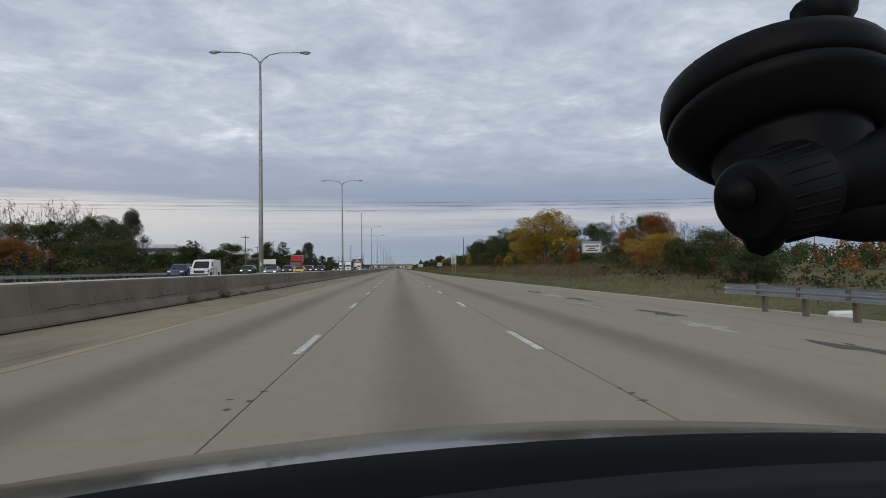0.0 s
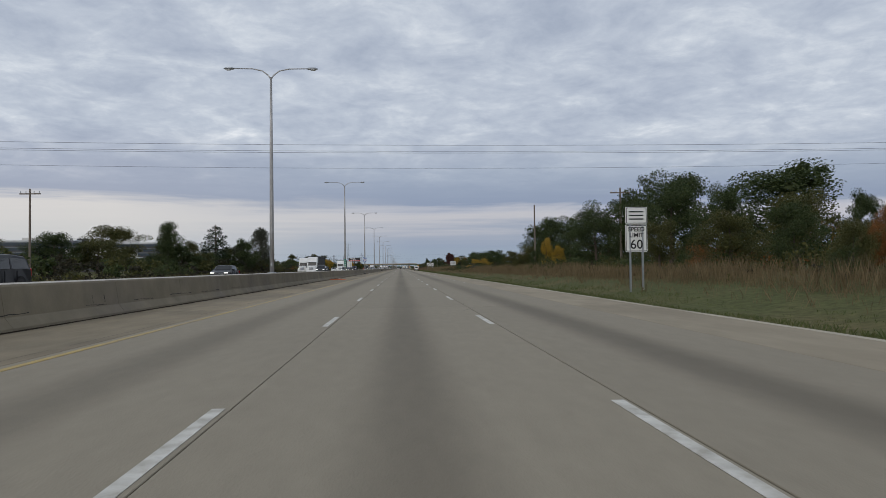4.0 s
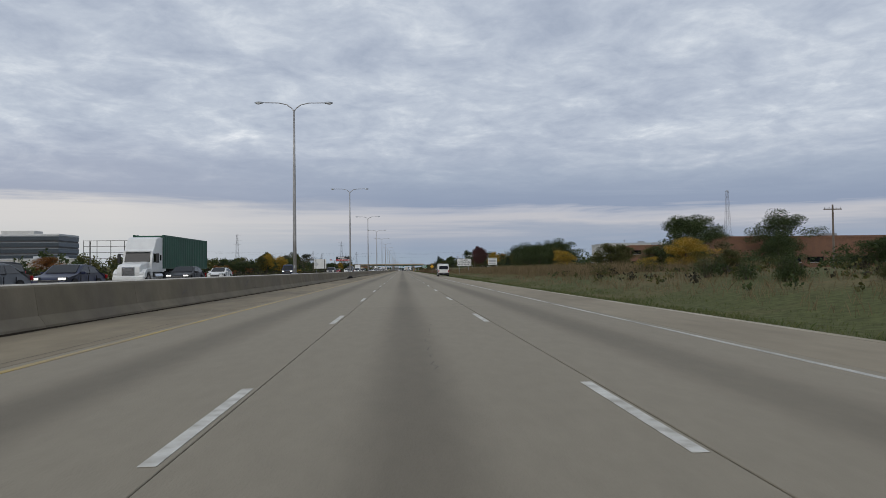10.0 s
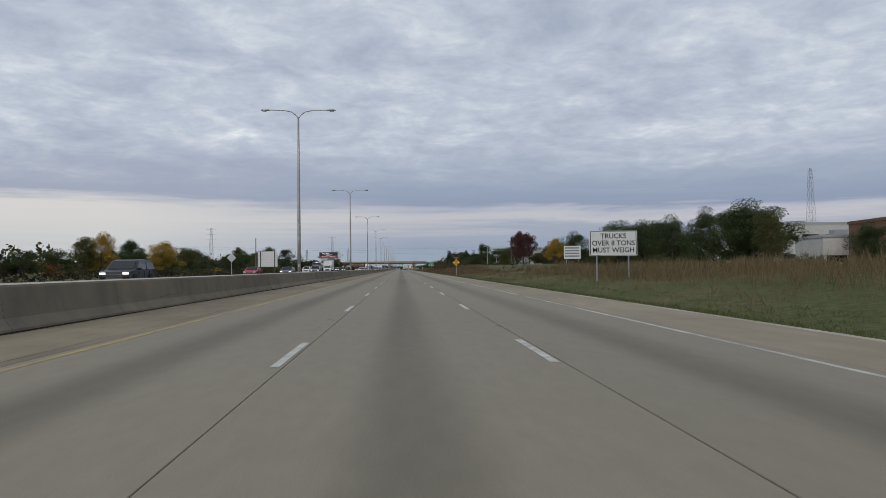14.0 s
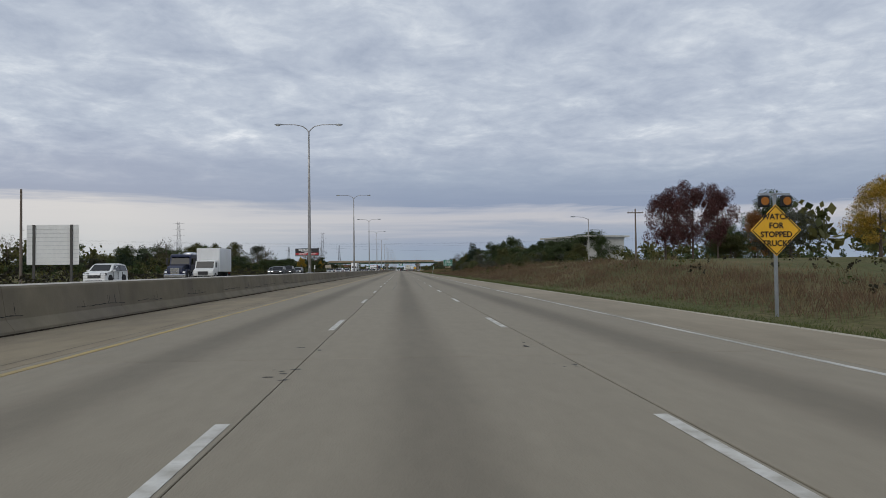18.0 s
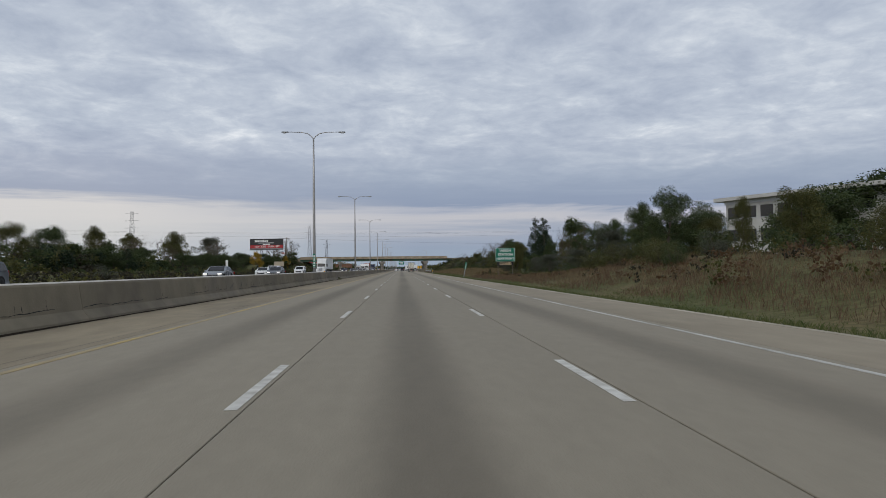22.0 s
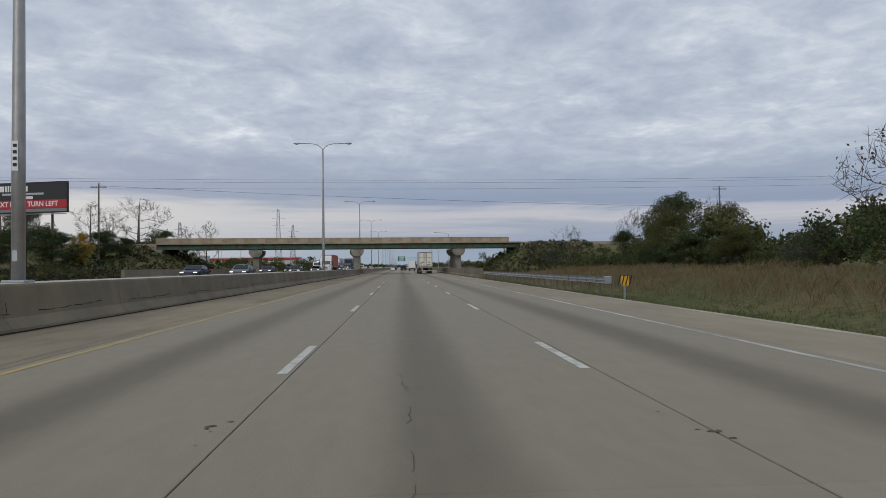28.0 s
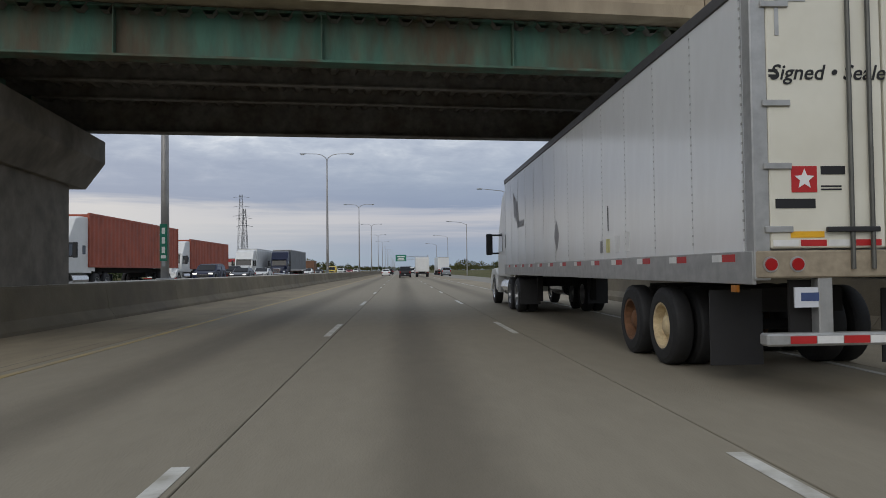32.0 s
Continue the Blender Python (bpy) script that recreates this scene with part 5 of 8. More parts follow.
def main_lorry(x, y):
    """The pale dry-van lorry that is overtaken."""
    n = 16.15
    top = empty("articulated_lorry", pose(x, y, 0), "white dry-van articulated lorry with cream rear doors", "truck")
    tractor(top, n - 2.4, "white", True)
    trailer_running_gear(top, 0.35, n, True, CREAMRIM, RUST)
    # side sheets, rivet posts, rails
    part("box_core", B(-1.26, 1.26, 0.08, n - 0.02, 1.2, 4.03), PANEL, top)
    sheet = mesh_of("side_sheet", B(-0.008, 0.008, 0.004, 1.216, 1.38, 3.98, bev=0.003), PANEL)
    for s in (-1, 1):
        for i in range(13):
            piece("side_sheet", sheet, top, Matrix.Translation((s * 1.272, 0.22 + i * 1.22, 0)))
        part("bottom_rail", B(s * 1.29 - 0.02, s * 1.29 + 0.02, 0.0, n, 1.08, 1.40, bev=0.006), ALU, top)
        part("top_rail", B(s * 1.28 - 0.02, s * 1.28 + 0.02, 0.0, n, 3.96, 4.1, bev=0.01), mat("dark top rail", (0.10, 0.10, 0.105), 0.5, metal=0.5), top)
        part("corner_post", B(s * 1.22 - 0.08, s * 1.22 + 0.08, -0.03, 0.14, 1.12, 4.1, bev=0.012), ALU, top)
        for i in range(13):
            yy = 0.35 + i * 1.22
            part("tape", B(s * 1.311 - 0.003, s * 1.311 + 0.003, yy, yy + 0.28, 1.30, 1.375), TAPE_R, top)
            part("tape", B(s * 1.311 - 0.003, s * 1.311 + 0.003, yy + 0.3, yy + 0.52, 1.30, 1.375), TAPE_W, top)
    bm = bmesh.new()
    for i in range(14):
        for k in range(26):
            box(bm, -1.287, -1.278, 0.2 + i * 1.22, 0.225 + i * 1.22, 1.5 + k * 0.095, 1.525 + k * 0.095)
    tagged(part("rivet", bm, ALU, top), kind="stuff")
    # faded side emblem, placard and small notices
    side = mat("faded grey emblem", (0.25, 0.25, 0.26), 0.5)
    for k, (a, b) in enumerate(((0.0, 0.75), (0.28, 0.6), (0.56, 0.45))):
        bm = bmesh.new()
        prism(bm, [(n - 2.1 - a, 2.75 - 0.12 * k), (n - 1.85 - a, 2.75 - 0.12 * k), (n - 1.75 - a, 2.75 + b), (n - 2.0 - a, 2.95 + b * 0.5)], -1.285, -1.2815, "X")
        part("emblem", bm, side, top)
    for k in range(5):
        part("emblem_bar", B(-1.285, -1.2815, n - 2.6 - k * 0.22, n - 2.45 - k * 0.22, 2.42, 2.6), side, top)
    bm = bmesh.new()
    prism(bm, [(8.6, 1.62), (8.85, 1.95), (8.6, 2.28), (8.35, 1.95)], -1.287, -1.282, "X")
    part("placard", bm, side, top)
    for yy, w, h, m in ((5.1, 0.16, 0.2, side), (4.7, 0.2, 0.22, mat("yellow notice", (0.62, 0.58, 0.25), 0.6)), (4.2, 0.2, 0.25, TAPE_W), (3.7, 0.22, 0.28, TAPE_W)):
        part("notice", B(-1.286, -1.2815, yy, yy + w, 1.5, 1.5 + h), m, top)
    part("arrow_mark", B(-1.286, -1.2815, 4.76, 4.80, 1.85, 2.25), INK, top)
    # rear doors
    for s in (-1, 1):
        d = part("rear_door", B(min(s * 0.012, s * 1.14), max(s * 0.012, s * 1.14), -0.035, 0.06, 1.42, 3.98, bev=0.012), CREAM, top, "cream painted rear door")
        for px in ((0.16, 0.36) if s < 0 else (0.16,)):
            rod = part("lock_rod", T([(s * px, -0.07, 1.22), (s * px, -0.07, 4.04)], 0.022, 8), mat("dark lock rod", (0.12, 0.12, 0.11), 0.5, metal=0.5), d)
        for zz in (1.6, 2.2, 2.8, 3.75):
            part("hinge", B(min(s * 0.93, s * 1.2), max(s * 0.93, s * 1.2), -0.06, -0.03, zz - 0.03, zz + 0.03, bev=0.006), ALU, d)
        part("lock_handle", B(min(s * 0.1, s * 0.62), max(s * 0.1, s * 0.62), -0.1, -0.06, 1.57, 1.62, bev=0.008), TRIM, d)
        part("door_strip", B(min(s * 0.75, s * 1.05), max(s * 0.75, s * 1.05), -0.042, -0.036, 3.78, 3.82), ALU, d)
        part("door_strip", B(min(s * 1.02, s * 1.06), max(s * 1.02, s * 1.06), -0.042, -0.036, 3.45, 3.8), ALU, d)
        for k in range(4):
            a = 0.06 + k * 0.27
            part("tape", B(min(s * a, s * (a + 0.25)), max(s * a, s * (a + 0.25)), -0.041, -0.036, 1.44, 1.50), TAPE_R if k % 2 == 0 else TAPE_W, d)
        part("speed_bar", B(min(s * 1.04, s * 1.13), max(s * 1.04, s * 1.13), -0.041, -0.036, 3.10, 3.125), INK, d)
        part("speed_bar", B(min(s * 1.04, s * 1.13), max(s * 1.04, s * 1.13), -0.041, -0.036, 3.05, 3.075), INK, d)
        for px in (1.16, 0.9):
            lamp = part("tail_lamp", T([(s * px, -0.075, 1.27), (s * px, -0.04, 1.27)], 0.058, 16), TAIL, top)
            part("lamp_ring", T([(s * px, -0.06, 1.27), (s * px, -0.035, 1.27)], 0.075, 16), ALU, lamp)
        part("bumper_strut", B(s * 0.62 - 0.07, s * 0.62 + 0.07, -0.04, 0.1, 0.55, 1.14, bev=0.01), ALU, top)
        part("mud_flap", B(min(s * 0.68, s * 1.27), max(s * 0.68, s * 1.27), 1.05, 1.07, 0.18, 1.0), TRIM, top)
        part("marker_lamp", B(s * 1.31 - 0.015, s * 1.31 + 0.015, 0.3, 0.42, 1.0, 1.07), mat("amber lens", (0.35, 0.12, 0.01), 0.3), top)
    words("Signed • Sealed • Delivered", 0.205, pose(0, -0.042, 3.09, 90, 0, 0), INK, top, shear=0.25, bold=0.002)
    e = part("emblem", B(-0.93, -0.68, -0.041, -0.036, 1.95, 2.2), TAPE_R, top, "red square emblem with a white star")
    bm = bmesh.new()
    prism(bm, [(-0.805 + (0.1 if k % 2 == 0 else 0.045) * math.sin(k * math.pi / 5), 2.075 + (0.1 if k % 2 == 0 else 0.045) * math.cos(k * math.pi / 5)) for k in range(10)], -0.046, -0.0415, "Y")
    part("star", bm, INKW, e)
    for a, b, z, h in ((-0.64, -0.40, 2.12, 0.08), (-0.64, -0.44, 2.0, 0.015), (-0.64, -0.44, 1.97, 0.015), (-1.09, -0.70, 1.80, 0.09), (0.30, 1.02, 1.70, 0.07)):
        part("text_bar", B(a, b, -0.041, -0.036, z, z + h), INK, top)
    for cx, cz in ((0.50, 2.22), (0.78, 2.08)):
        bm = bmesh.new()
        prism(bm, [(cx - 0.2, cz), (cx, cz - 0.2), (cx + 0.2, cz), (cx, cz + 0.2)], -0.055, -0.036, "Y")
        part("placard_holder", bm, ALU, top, "bare metal diamond placard holder")
    part("maker_label", B(-0.95, -0.62, -0.041, -0.036, 1.52, 1.58), SIGNYELLOW, top)
    part("rear_sill", B(-1.29, 1.29, -0.05, 0.14, 1.14, 1.40, bev=0.015), mat("worn tan sill", (0.30, 0.25, 0.18), 0.75, vary=0.25, scale=8), top)
    part("header", B(-1.29, 1.29, -0.03, 0.14, 4.0, 4.12, bev=0.015), mat("dark top rail", (0.10, 0.10, 0.105), 0.5), top)
    part("rear_bumper", B(-1.22, 1.22, -0.08, 0.08, 0.50, 0.62, bev=0.02), ALU, top)
    for k in range(8):
        a = -1.0 + k * 0.26
        part("tape", B(a, a + 0.25, -0.086, -0.081, 0.525, 0.595), TAPE_R if k % 2 == 0 else TAPE_W, top)
    pl = part("number_plate", B(-0.92, -0.6, -0.03, -0.01, 0.86, 1.05), PLATE, top)
    part("plate_bar", B(-0.86, -0.66, -0.034, -0.031, 0.92, 1.0), mat("plate ink", (0.05, 0.08, 0.2), 0.6), pl)
    part("underride_brace", B(-0.9, -0.5, 0.1, 0.14, 0.6, 1.12), UNDER, top)
    return top


main_lorry(6.06, 1039.8)


def box_truck(x, y, label, opposite=True, sign=False):
    top = empty("box_truck", pose(x, y, OPP_Z if opposite else 0, 0, 0, 180 if opposite else 0), label, "truck")
    P = paint("white")
    part("cargo_box", B(-1.22, 1.22, -3.6, 1.7, 0.95, 3.5, bev=0.03), PANEL, top)
    part("cab", PR([(1.75, 0.6), (3.7, 0.55), (3.8, 1.1), (3.1, 1.35), (2.75, 2.1), (1.75, 2.2)], -1.02, 1.02, "X", bev=0.06), P, top)
    part("windscreen", PR([(3.14, 1.37), (2.79, 2.06), (2.74, 2.04), (3.08, 1.36)], -0.9, 0.9, "X"), GLASS, top)
    part("rear_door", B(-1.1, 1.1, -3.64, -3.58, 1.1, 3.35, bev=0.01), SIGNWHITE, top)
    part("rear_bumper", B(-1.15, 1.15, -3.72, -3.55, 0.5, 0.7), TRIM, top)
    part("chassis", B(-0.5, 0.5, -3.5, 3.4, 0.6, 0.95), UNDER, top)
    for s in (-1, 1):
        part("side_window", B(min(s * 1.0, s * 1.03), max(s * 1.0, s * 1.03), 2.0, 2.7, 1.4, 1.95), GLASS, top)
        part("headlamp", B(s * 0.75 - 0.15, s * 0.75 + 0.15, 3.72, 3.83, 0.8, 1.0), HEAD, top)
        part("tail_lamp", B(s * 0.95 - 0.1, s * 0.95 + 0.1, -3.74, -3.7, 0.72, 0.85), TAIL, top)
        wheel(top, s * 0.95, 2.75, 0.42, 0.26)
        wheel(top, s * 0.92, -2.2, 0.42, 0.45)
    part("grille", B(-0.5, 0.5, 3.76, 3.84, 0.65, 1.0), TRIM, top)
    return top


flat("slip_strip", 9.52, 14.5, 1095, YFAR, -0.005, FARROAD, road)
# traffic on our side ahead of the walk's end, and the van on the shoulder
van = car("van", "white", 8.95, 451.8, "white cargo van with a roof rack stopped on the shoulder", False)
for yy in (-1.6, 0.2, 1.8):
    part("roof_bar", B(-0.85, 0.85, yy - 0.03, yy + 0.03, 2.16, 2.24), ALU, van)
part("ladder", B(-0.75, -0.25, -2.4, 2.2, 2.24, 2.30), ALU, van)
car("pickup", "dark", 2.2, 1156, "dark pickup truck with a tailgate in the middle lane", False)
car("sedan", "white", -1.9, 1199, "white saloon car in the fast lane", False)
box_truck(5.3, 1163, "white box truck with a roller rear door", False)
lorry(11.2, 1196, "white", "box", "white articulated lorry on the slip lane", False)
for x, y, st, c in ((10.6, 1178, "suv", "silver"), (-1.7, 1240, "suv", "dark"), (1.9, 1262, "sedan", "red"), (-1.8, 1290, "sedan", "silver"), (5.3, 1280, "van", "white"), (1.8, 1330, "suv", "grey"), (5.4, 1370, "suv", "dark")):
    car(st, c, x, y, "%s %s driving away in traffic" % (c, {"suv": "sport utility car", "sedan": "saloon car", "van": "cargo van"}[st]), False)

# oncoming side
A, Bn, Cn = -15.6, -19.2, -22.9
ONCOMING = [
    ("sedan", "silver", A, 99.3), ("sedan", "yellow", A, 126.6), ("suv", "dark", A, 138.4), ("suv", "dark", A, 159.7), ("sedan", "dark", A, 201), ("suv", "dark", A, 287.8),
    ("sedan", "grey", A, 353.4), ("sedan", "navy", A, 361.4), ("sedan", "dark", A, 381.5), ("suv", "dark", A, 499.1), ("sedan", "grey", A, 563.4), ("suv", "silver", A, 599.6),
    ("sedan", "silver", A, 779.9), ("sedan", "grey", A, 811.1), ("sedan", "grey", A, 982.6), ("sedan", "dark", A, 1022.1), ("sedan", "silver", A, 1049.5), ("suv", "navy", A, 1098.5),
    ("sedan", "grey", A, 1111.9), ("sedan", "white", A, 1123), ("sedan", "white", A, 1166.4), ("van", "yellow", A, 1215), ("suv", "white", A, 1240), ("sedan", "red", A, 1275), ("suv", "white", A, 1310),
]
ONCOMING += [
    ("van", "white", Bn, 79), ("suv", "dark", Bn, 137.6), ("sedan", "white", Bn, 406.6), ("van", "navy", Bn, 457.2), ("sedan", "red", Bn, 555.1), ("suv", "dark", Bn, 703.7),
    ("pickup", "dark", Bn, 714.2), ("sedan", "silver", Bn, 794.7), ("sedan", "white", Bn, 821), ("suv", "white", Bn, 829.4), ("suv", "white", Bn, 860.2), ("sedan", "navy", Bn, 977.6),
    ("sedan", "navy", Bn, 1016.8), ("sedan", "dark", Bn, 1039.9), ("suv", "dark", Bn, 1050.7), ("suv", "dark", Bn, 1121.6), ("sedan", "dark", Bn, 1216.7), ("suv", "silver", Bn, 1260), ("suv", "dark", Bn, 1300),
    ("suv", "blue", Cn, 82.8), ("suv", "dark", Cn, 119.1), ("suv", "white", Cn, 173.8), ("suv", "dark", Cn, 367.3), ("sedan", "white", Cn, 398.3), ("suv", "white", Cn, 481), ("suv", "white", Cn, 641.8),
    ("suv", "grey", Cn, 721.1), ("suv", "white", Cn, 728.3), ("suv", "grey", Cn, 753.6), ("suv", "dark", Cn, 1015.5), ("van", "white", Cn, 1290)]
NOUN = {"suv": "sport utility car", "sedan": "saloon car", "van": "cargo van", "pickup": "pickup truck"}
for st, c, x, y in ONCOMING:
    car(st, c, x, y, "%s %s on the far carriageway" % (c, NOUN[st]), True, "oncoming traffic")

# lorries: the tail of an oncoming one lies further along the road
lorry(Bn, 152.7, "red", "none", "red bobtail tractor unit with a high roof", True)
lorry(Cn, 318.3, "white", "none", "white bobtail tractor unit on the far carriageway", True)
lorry(Bn, 317.8, "white", "container", "white tractor hauling a dark container with pale print", True, 14.6, "dark")
lorry(Bn, 396.5, "white", "container", "white tractor hauling a dark green container", True, 13.2, "green")
box_truck(Bn, 661, "white box truck on the far carriageway")
lorry(Cn, 677.2, "navy", "tank", "dark blue tractor with a polished tank trailer", True, 13.0, tall=False)
lorry(Bn, 917.7, "white", "box", "white articulated lorry with a plain trailer", True)
lorry(A, 1085.3, "white", "container", "orange-red container on a lorry past the overpass", True, 14.6, "orange")
lorry(Bn, 1115.5, "white", "container", "white tractor hauling a red container", True, 14.6, "orange")
lorry(Cn, 1129.3, "white", "tank", "white tractor in the queue of oncoming traffic", True, 13.0, tall=False)
lorry(A, 1153.8, "navy", "box", "dark blue high-roof tractor with a dark trailer", True, 16.15, "grey")
lorry(Bn, 1147.6, "white", "box", "white lorry in the distant oncoming queue", True)
lorry(Cn, 1200, "white", "box", "white lorry in the distant oncoming queue", True)

# ---------------------------------------------------------------- trees and growth
LEAF = {
    "green": leaf_mat("dark green leaves", (0.026, 0.045, 0.015), (0.080, 0.100, 0.034)),
    "olive": leaf_mat("olive leaves", (0.045, 0.056, 0.017), (0.125, 0.115, 0.036)),
    "yellow": leaf_mat("yellow autumn leaves", (0.48, 0.27, 0.03), (0.22, 0.19, 0.035)),
    "orange": leaf_mat("orange autumn leaves", (0.30, 0.105, 0.028), (0.15, 0.09, 0.03)),
    "maroon": leaf_mat("maroon autumn leaves", (0.060, 0.026, 0.026), (0.115, 0.045, 0.04)),
    "pine": leaf_mat("dark needles", (0.010, 0.022, 0.010), (0.026, 0.042, 0.018)),
    "grey": leaf_mat("grey-green leaves", (0.055, 0.062, 0.044), (0.11, 0.112, 0.08)),
    "scrub": leaf_mat("dull brown-green scrub", (0.022, 0.021, 0.013), (0.056, 0.049, 0.028)),
    "russet": leaf_mat("russet weeds", (0.085, 0.045, 0.024), (0.15, 0.10, 0.052)),
}


def leaves(rng, centres, per, size, core=0.0):
    """Small bent leaf sprays round each centre (x, y, z, radius), with coarser foliage deep inside."""
    out = []
    for cx, cy, cz, cr in centres:
        for n, r0, r1, sz in ((int(per * cr * cr), 0.45, 1.08, size), (int(core * (1 if cr > 1.3 else 4) * cr * cr) + 2 if core else 0, 0.0, 0.62, max(size, 0.28 * cr) if cr > 1.3 else size * 1.25)):
            if not n:
                continue
            d = rng.normal(size=(n, 3))
            d /= np.linalg.norm(d, axis=1)[:, None]
            rad = cr * rng.uniform(r0, r1, n) ** 0.7
            p = d * rad[:, None] * np.array([1, 1, 0.8]) + np.array([cx, cy, cz])
            a = rng.normal(size=(n, 3))
            a /= np.linalg.norm(a, axis=1)[:, None]
            b = np.cross(a, rng.normal(size=(n, 3)))
            b /= np.linalg.norm(b, axis=1)[:, None]
            s = sz * rng.uniform(0.55, 1.35, n)[:, None]
            u, v = a * s, b * s * 0.62
            out.append(np.stack([p - u, p + v, p + u * 0.9, p - v], axis=1))
    P = np.concatenate(out).reshape(-1, 3)
    return P.tolist(), np.arange(len(P)).reshape(-1, 4).tolist()


def branchy(rng, h, spread, n, trunk_r, bare=False):
    """Trunk and limbs, and the places where foliage sits."""
    bm = bmesh.new()
    lean = rng.normal(size=2) * 0.03 * h
    tip = Vector((lean[0], lean[1], h * 0.86))
    mids = [Vector((lean[0] * f * f, lean[1] * f * f, h * 0.86 * f)) for f in (0, 0.15, 0.35, 0.6, 0.8, 1)]
    tube(bm, mids, [trunk_r * 1.25, trunk_r, trunk_r * 0.8, trunk_r * 0.5, trunk_r * 0.3, trunk_r * 0.12], 7)
    spots = []
    for i in range(n):
        f = 0.10 + 0.84 * (i + rng.uniform(0, 1)) / n
        base = Vector((lean[0] * f * f, lean[1] * f * f, h * 0.86 * f))
        ang = i * 2.4 + rng.uniform(-0.5, 0.5)
        reach = spread * (1.0 - 0.55 * abs(f - 0.45)) * rng.uniform(0.65, 1.15) * (1.15 - f * 0.65)
        end = base + Vector((math.cos(ang) * reach, math.sin(ang) * reach, reach * rng.uniform(0.35, 0.9)))
        midp = base.lerp(end, 0.5) + Vector((0, 0, -0.08 * reach))
        r = trunk_r * 0.42 * (1.1 - f)
        tube(bm, [base, midp, end], [r, r * 0.6, r * 0.2], 5)
        spots += [end, midp + Vector((0, 0, 0.25))]
        for k in range(6 if bare else 2):
            q = midp.lerp(end, rng.uniform(0, 1))
            e = q + Vector(rng.normal(size=3) * reach * 0.28) + Vector((0, 0, reach * 0.22))
            tube(bm, [q, q.lerp(e, 0.5) + Vector((0, 0, 0.05)), e], [r * 0.35, r * 0.22, r * 0.08], 4)
            if bare:
                for kk in range(4):
                    e2 = q.lerp(e, rng.uniform(0.4, 1)) + Vector(rng.normal(size=3) * reach * 0.14) + Vector((0, 0, reach * 0.12))
                    tube(bm, [q.lerp(e, 0.5), e2], [0.018, 0.008], 3)
            spots.append(e)
    spots.append(tip)
    return bm, spots


def make_tree(kind, seed, h=9.0):
    rng = np.random.default_rng(seed)
    colour = kind.split("_")[-1]
    top = new("tree")
    if kind.startswith("bare"):
        bm, spots = branchy(rng, h, h * 0.42, 13, 0.16, True)
        part("trunk", bm, BARK, top)
        V, Fc = leaves(rng, [(s.x, s.y, s.z, 0.55) for s in spots[::3]], 26, 0.10)
        ob = new("crown", from_arrays("crown", V, Fc, LEAF["olive"]))
        ob.parent = top
    elif kind.startswith("pine"):
        bm = bmesh.new()
        tube(bm, [(0, 0, 0), (0, 0, h * 0.5), (0, 0, h)], [0.2, 0.12, 0.02], 7)
        cs = []
        for i in range(26):
            f = 0.12 + 0.86 * i / 26
            ang = i * 2.4
            reach = h * 0.25 * (1.05 - f) ** 0.8 * rng.uniform(0.75, 1.2) + 0.15
            e = Vector((math.cos(ang) * reach, math.sin(ang) * reach, h * f - reach * 0.15))
            tube(bm, [(0, 0, h * f), e], [0.04, 0.012], 4)
            cs += [(e.x, e.y, e.z, 0.18 * h * (1.05 - f) * 0.55 + 0.28), (e.x * 0.55, e.y * 0.55, h * f, 0.16 * h * (1.05 - f) * 0.6 + 0.3)]
        part("trunk", bm, BARK, top)
        V, Fc = leaves(rng, cs, 260, 0.09, 7)
        ob = new("crown", from_arrays("crown", V, Fc, LEAF["pine"]))
        ob.parent = top
    else:
        bm, spots = branchy(rng, h, h * (0.38 if not kind.startswith("tall") else 0.26), 15, 0.17)
        part("trunk", bm, BARK, top)
        sc = h / 9.0
        cs = [(s.x, s.y, max(s.z, h * 0.13), sc * rng.uniform(0.6, 1.35)) for s in spots if rng.uniform() < 0.86]
        V, Fc = leaves(rng, cs, 300, 0.082, 9)
        ob = new("crown", from_arrays("crown", V, Fc, LEAF[colour]))
        ob.parent = top
    return top


def make_bush(colour, seed, h=3.0):
    rng = np.random.default_rng(seed)
    top = new("bush")
    bm = bmesh.new()
    cs = []
    for i in range(9):
        a = rng.uniform(0, 6.3)
        r = h * 0.45 * rng.uniform(0.2, 1.0)
        e = Vector((math.cos(a) * r, math.sin(a) * r, h * rng.uniform(0.35, 0.85)))
        tube(bm, [(e.x * 0.15, e.y * 0.15, -0.1), (e.x * 0.6, e.y * 0.6, e.z * 0.55), e], [0.05, 0.03, 0.01], 4)
        cs.append((e.x, e.y, e.z, h * rng.uniform(0.16, 0.30)))
        cs.append((e.x * 1.05, e.y * 1.05, e.z * 0.45, h * rng.uniform(0.18, 0.28)))
    part("stem", bm, BARK, top)
    V, Fc = leaves(rng, cs, 300, 0.055, 14)
    ob = new("foliage", from_arrays("foliage", V, Fc, LEAF[colour]))
    ob.parent = top
    return top


TREE_LABEL = {"green": "broad tree with dark green leaves on the verge", "olive": "tree with dull olive early-autumn leaves", "yellow": "autumn tree with yellow and gold leaves",
              "orange": "autumn tree with rusty orange leaves", "maroon": "round tree with dark maroon leaves", "pine": "dark conical evergreen conifer", "bare": "nearly leafless tree with fine bare twigs",
              "grey": "thin tree with sparse grey-green leaves", "tall": "slender tall tree with loose green leaves"}
PROTO = {}
HIGH = {}


def height_of(ob):
    return max(v.co.z for c in ob.children for v in c.data.vertices)


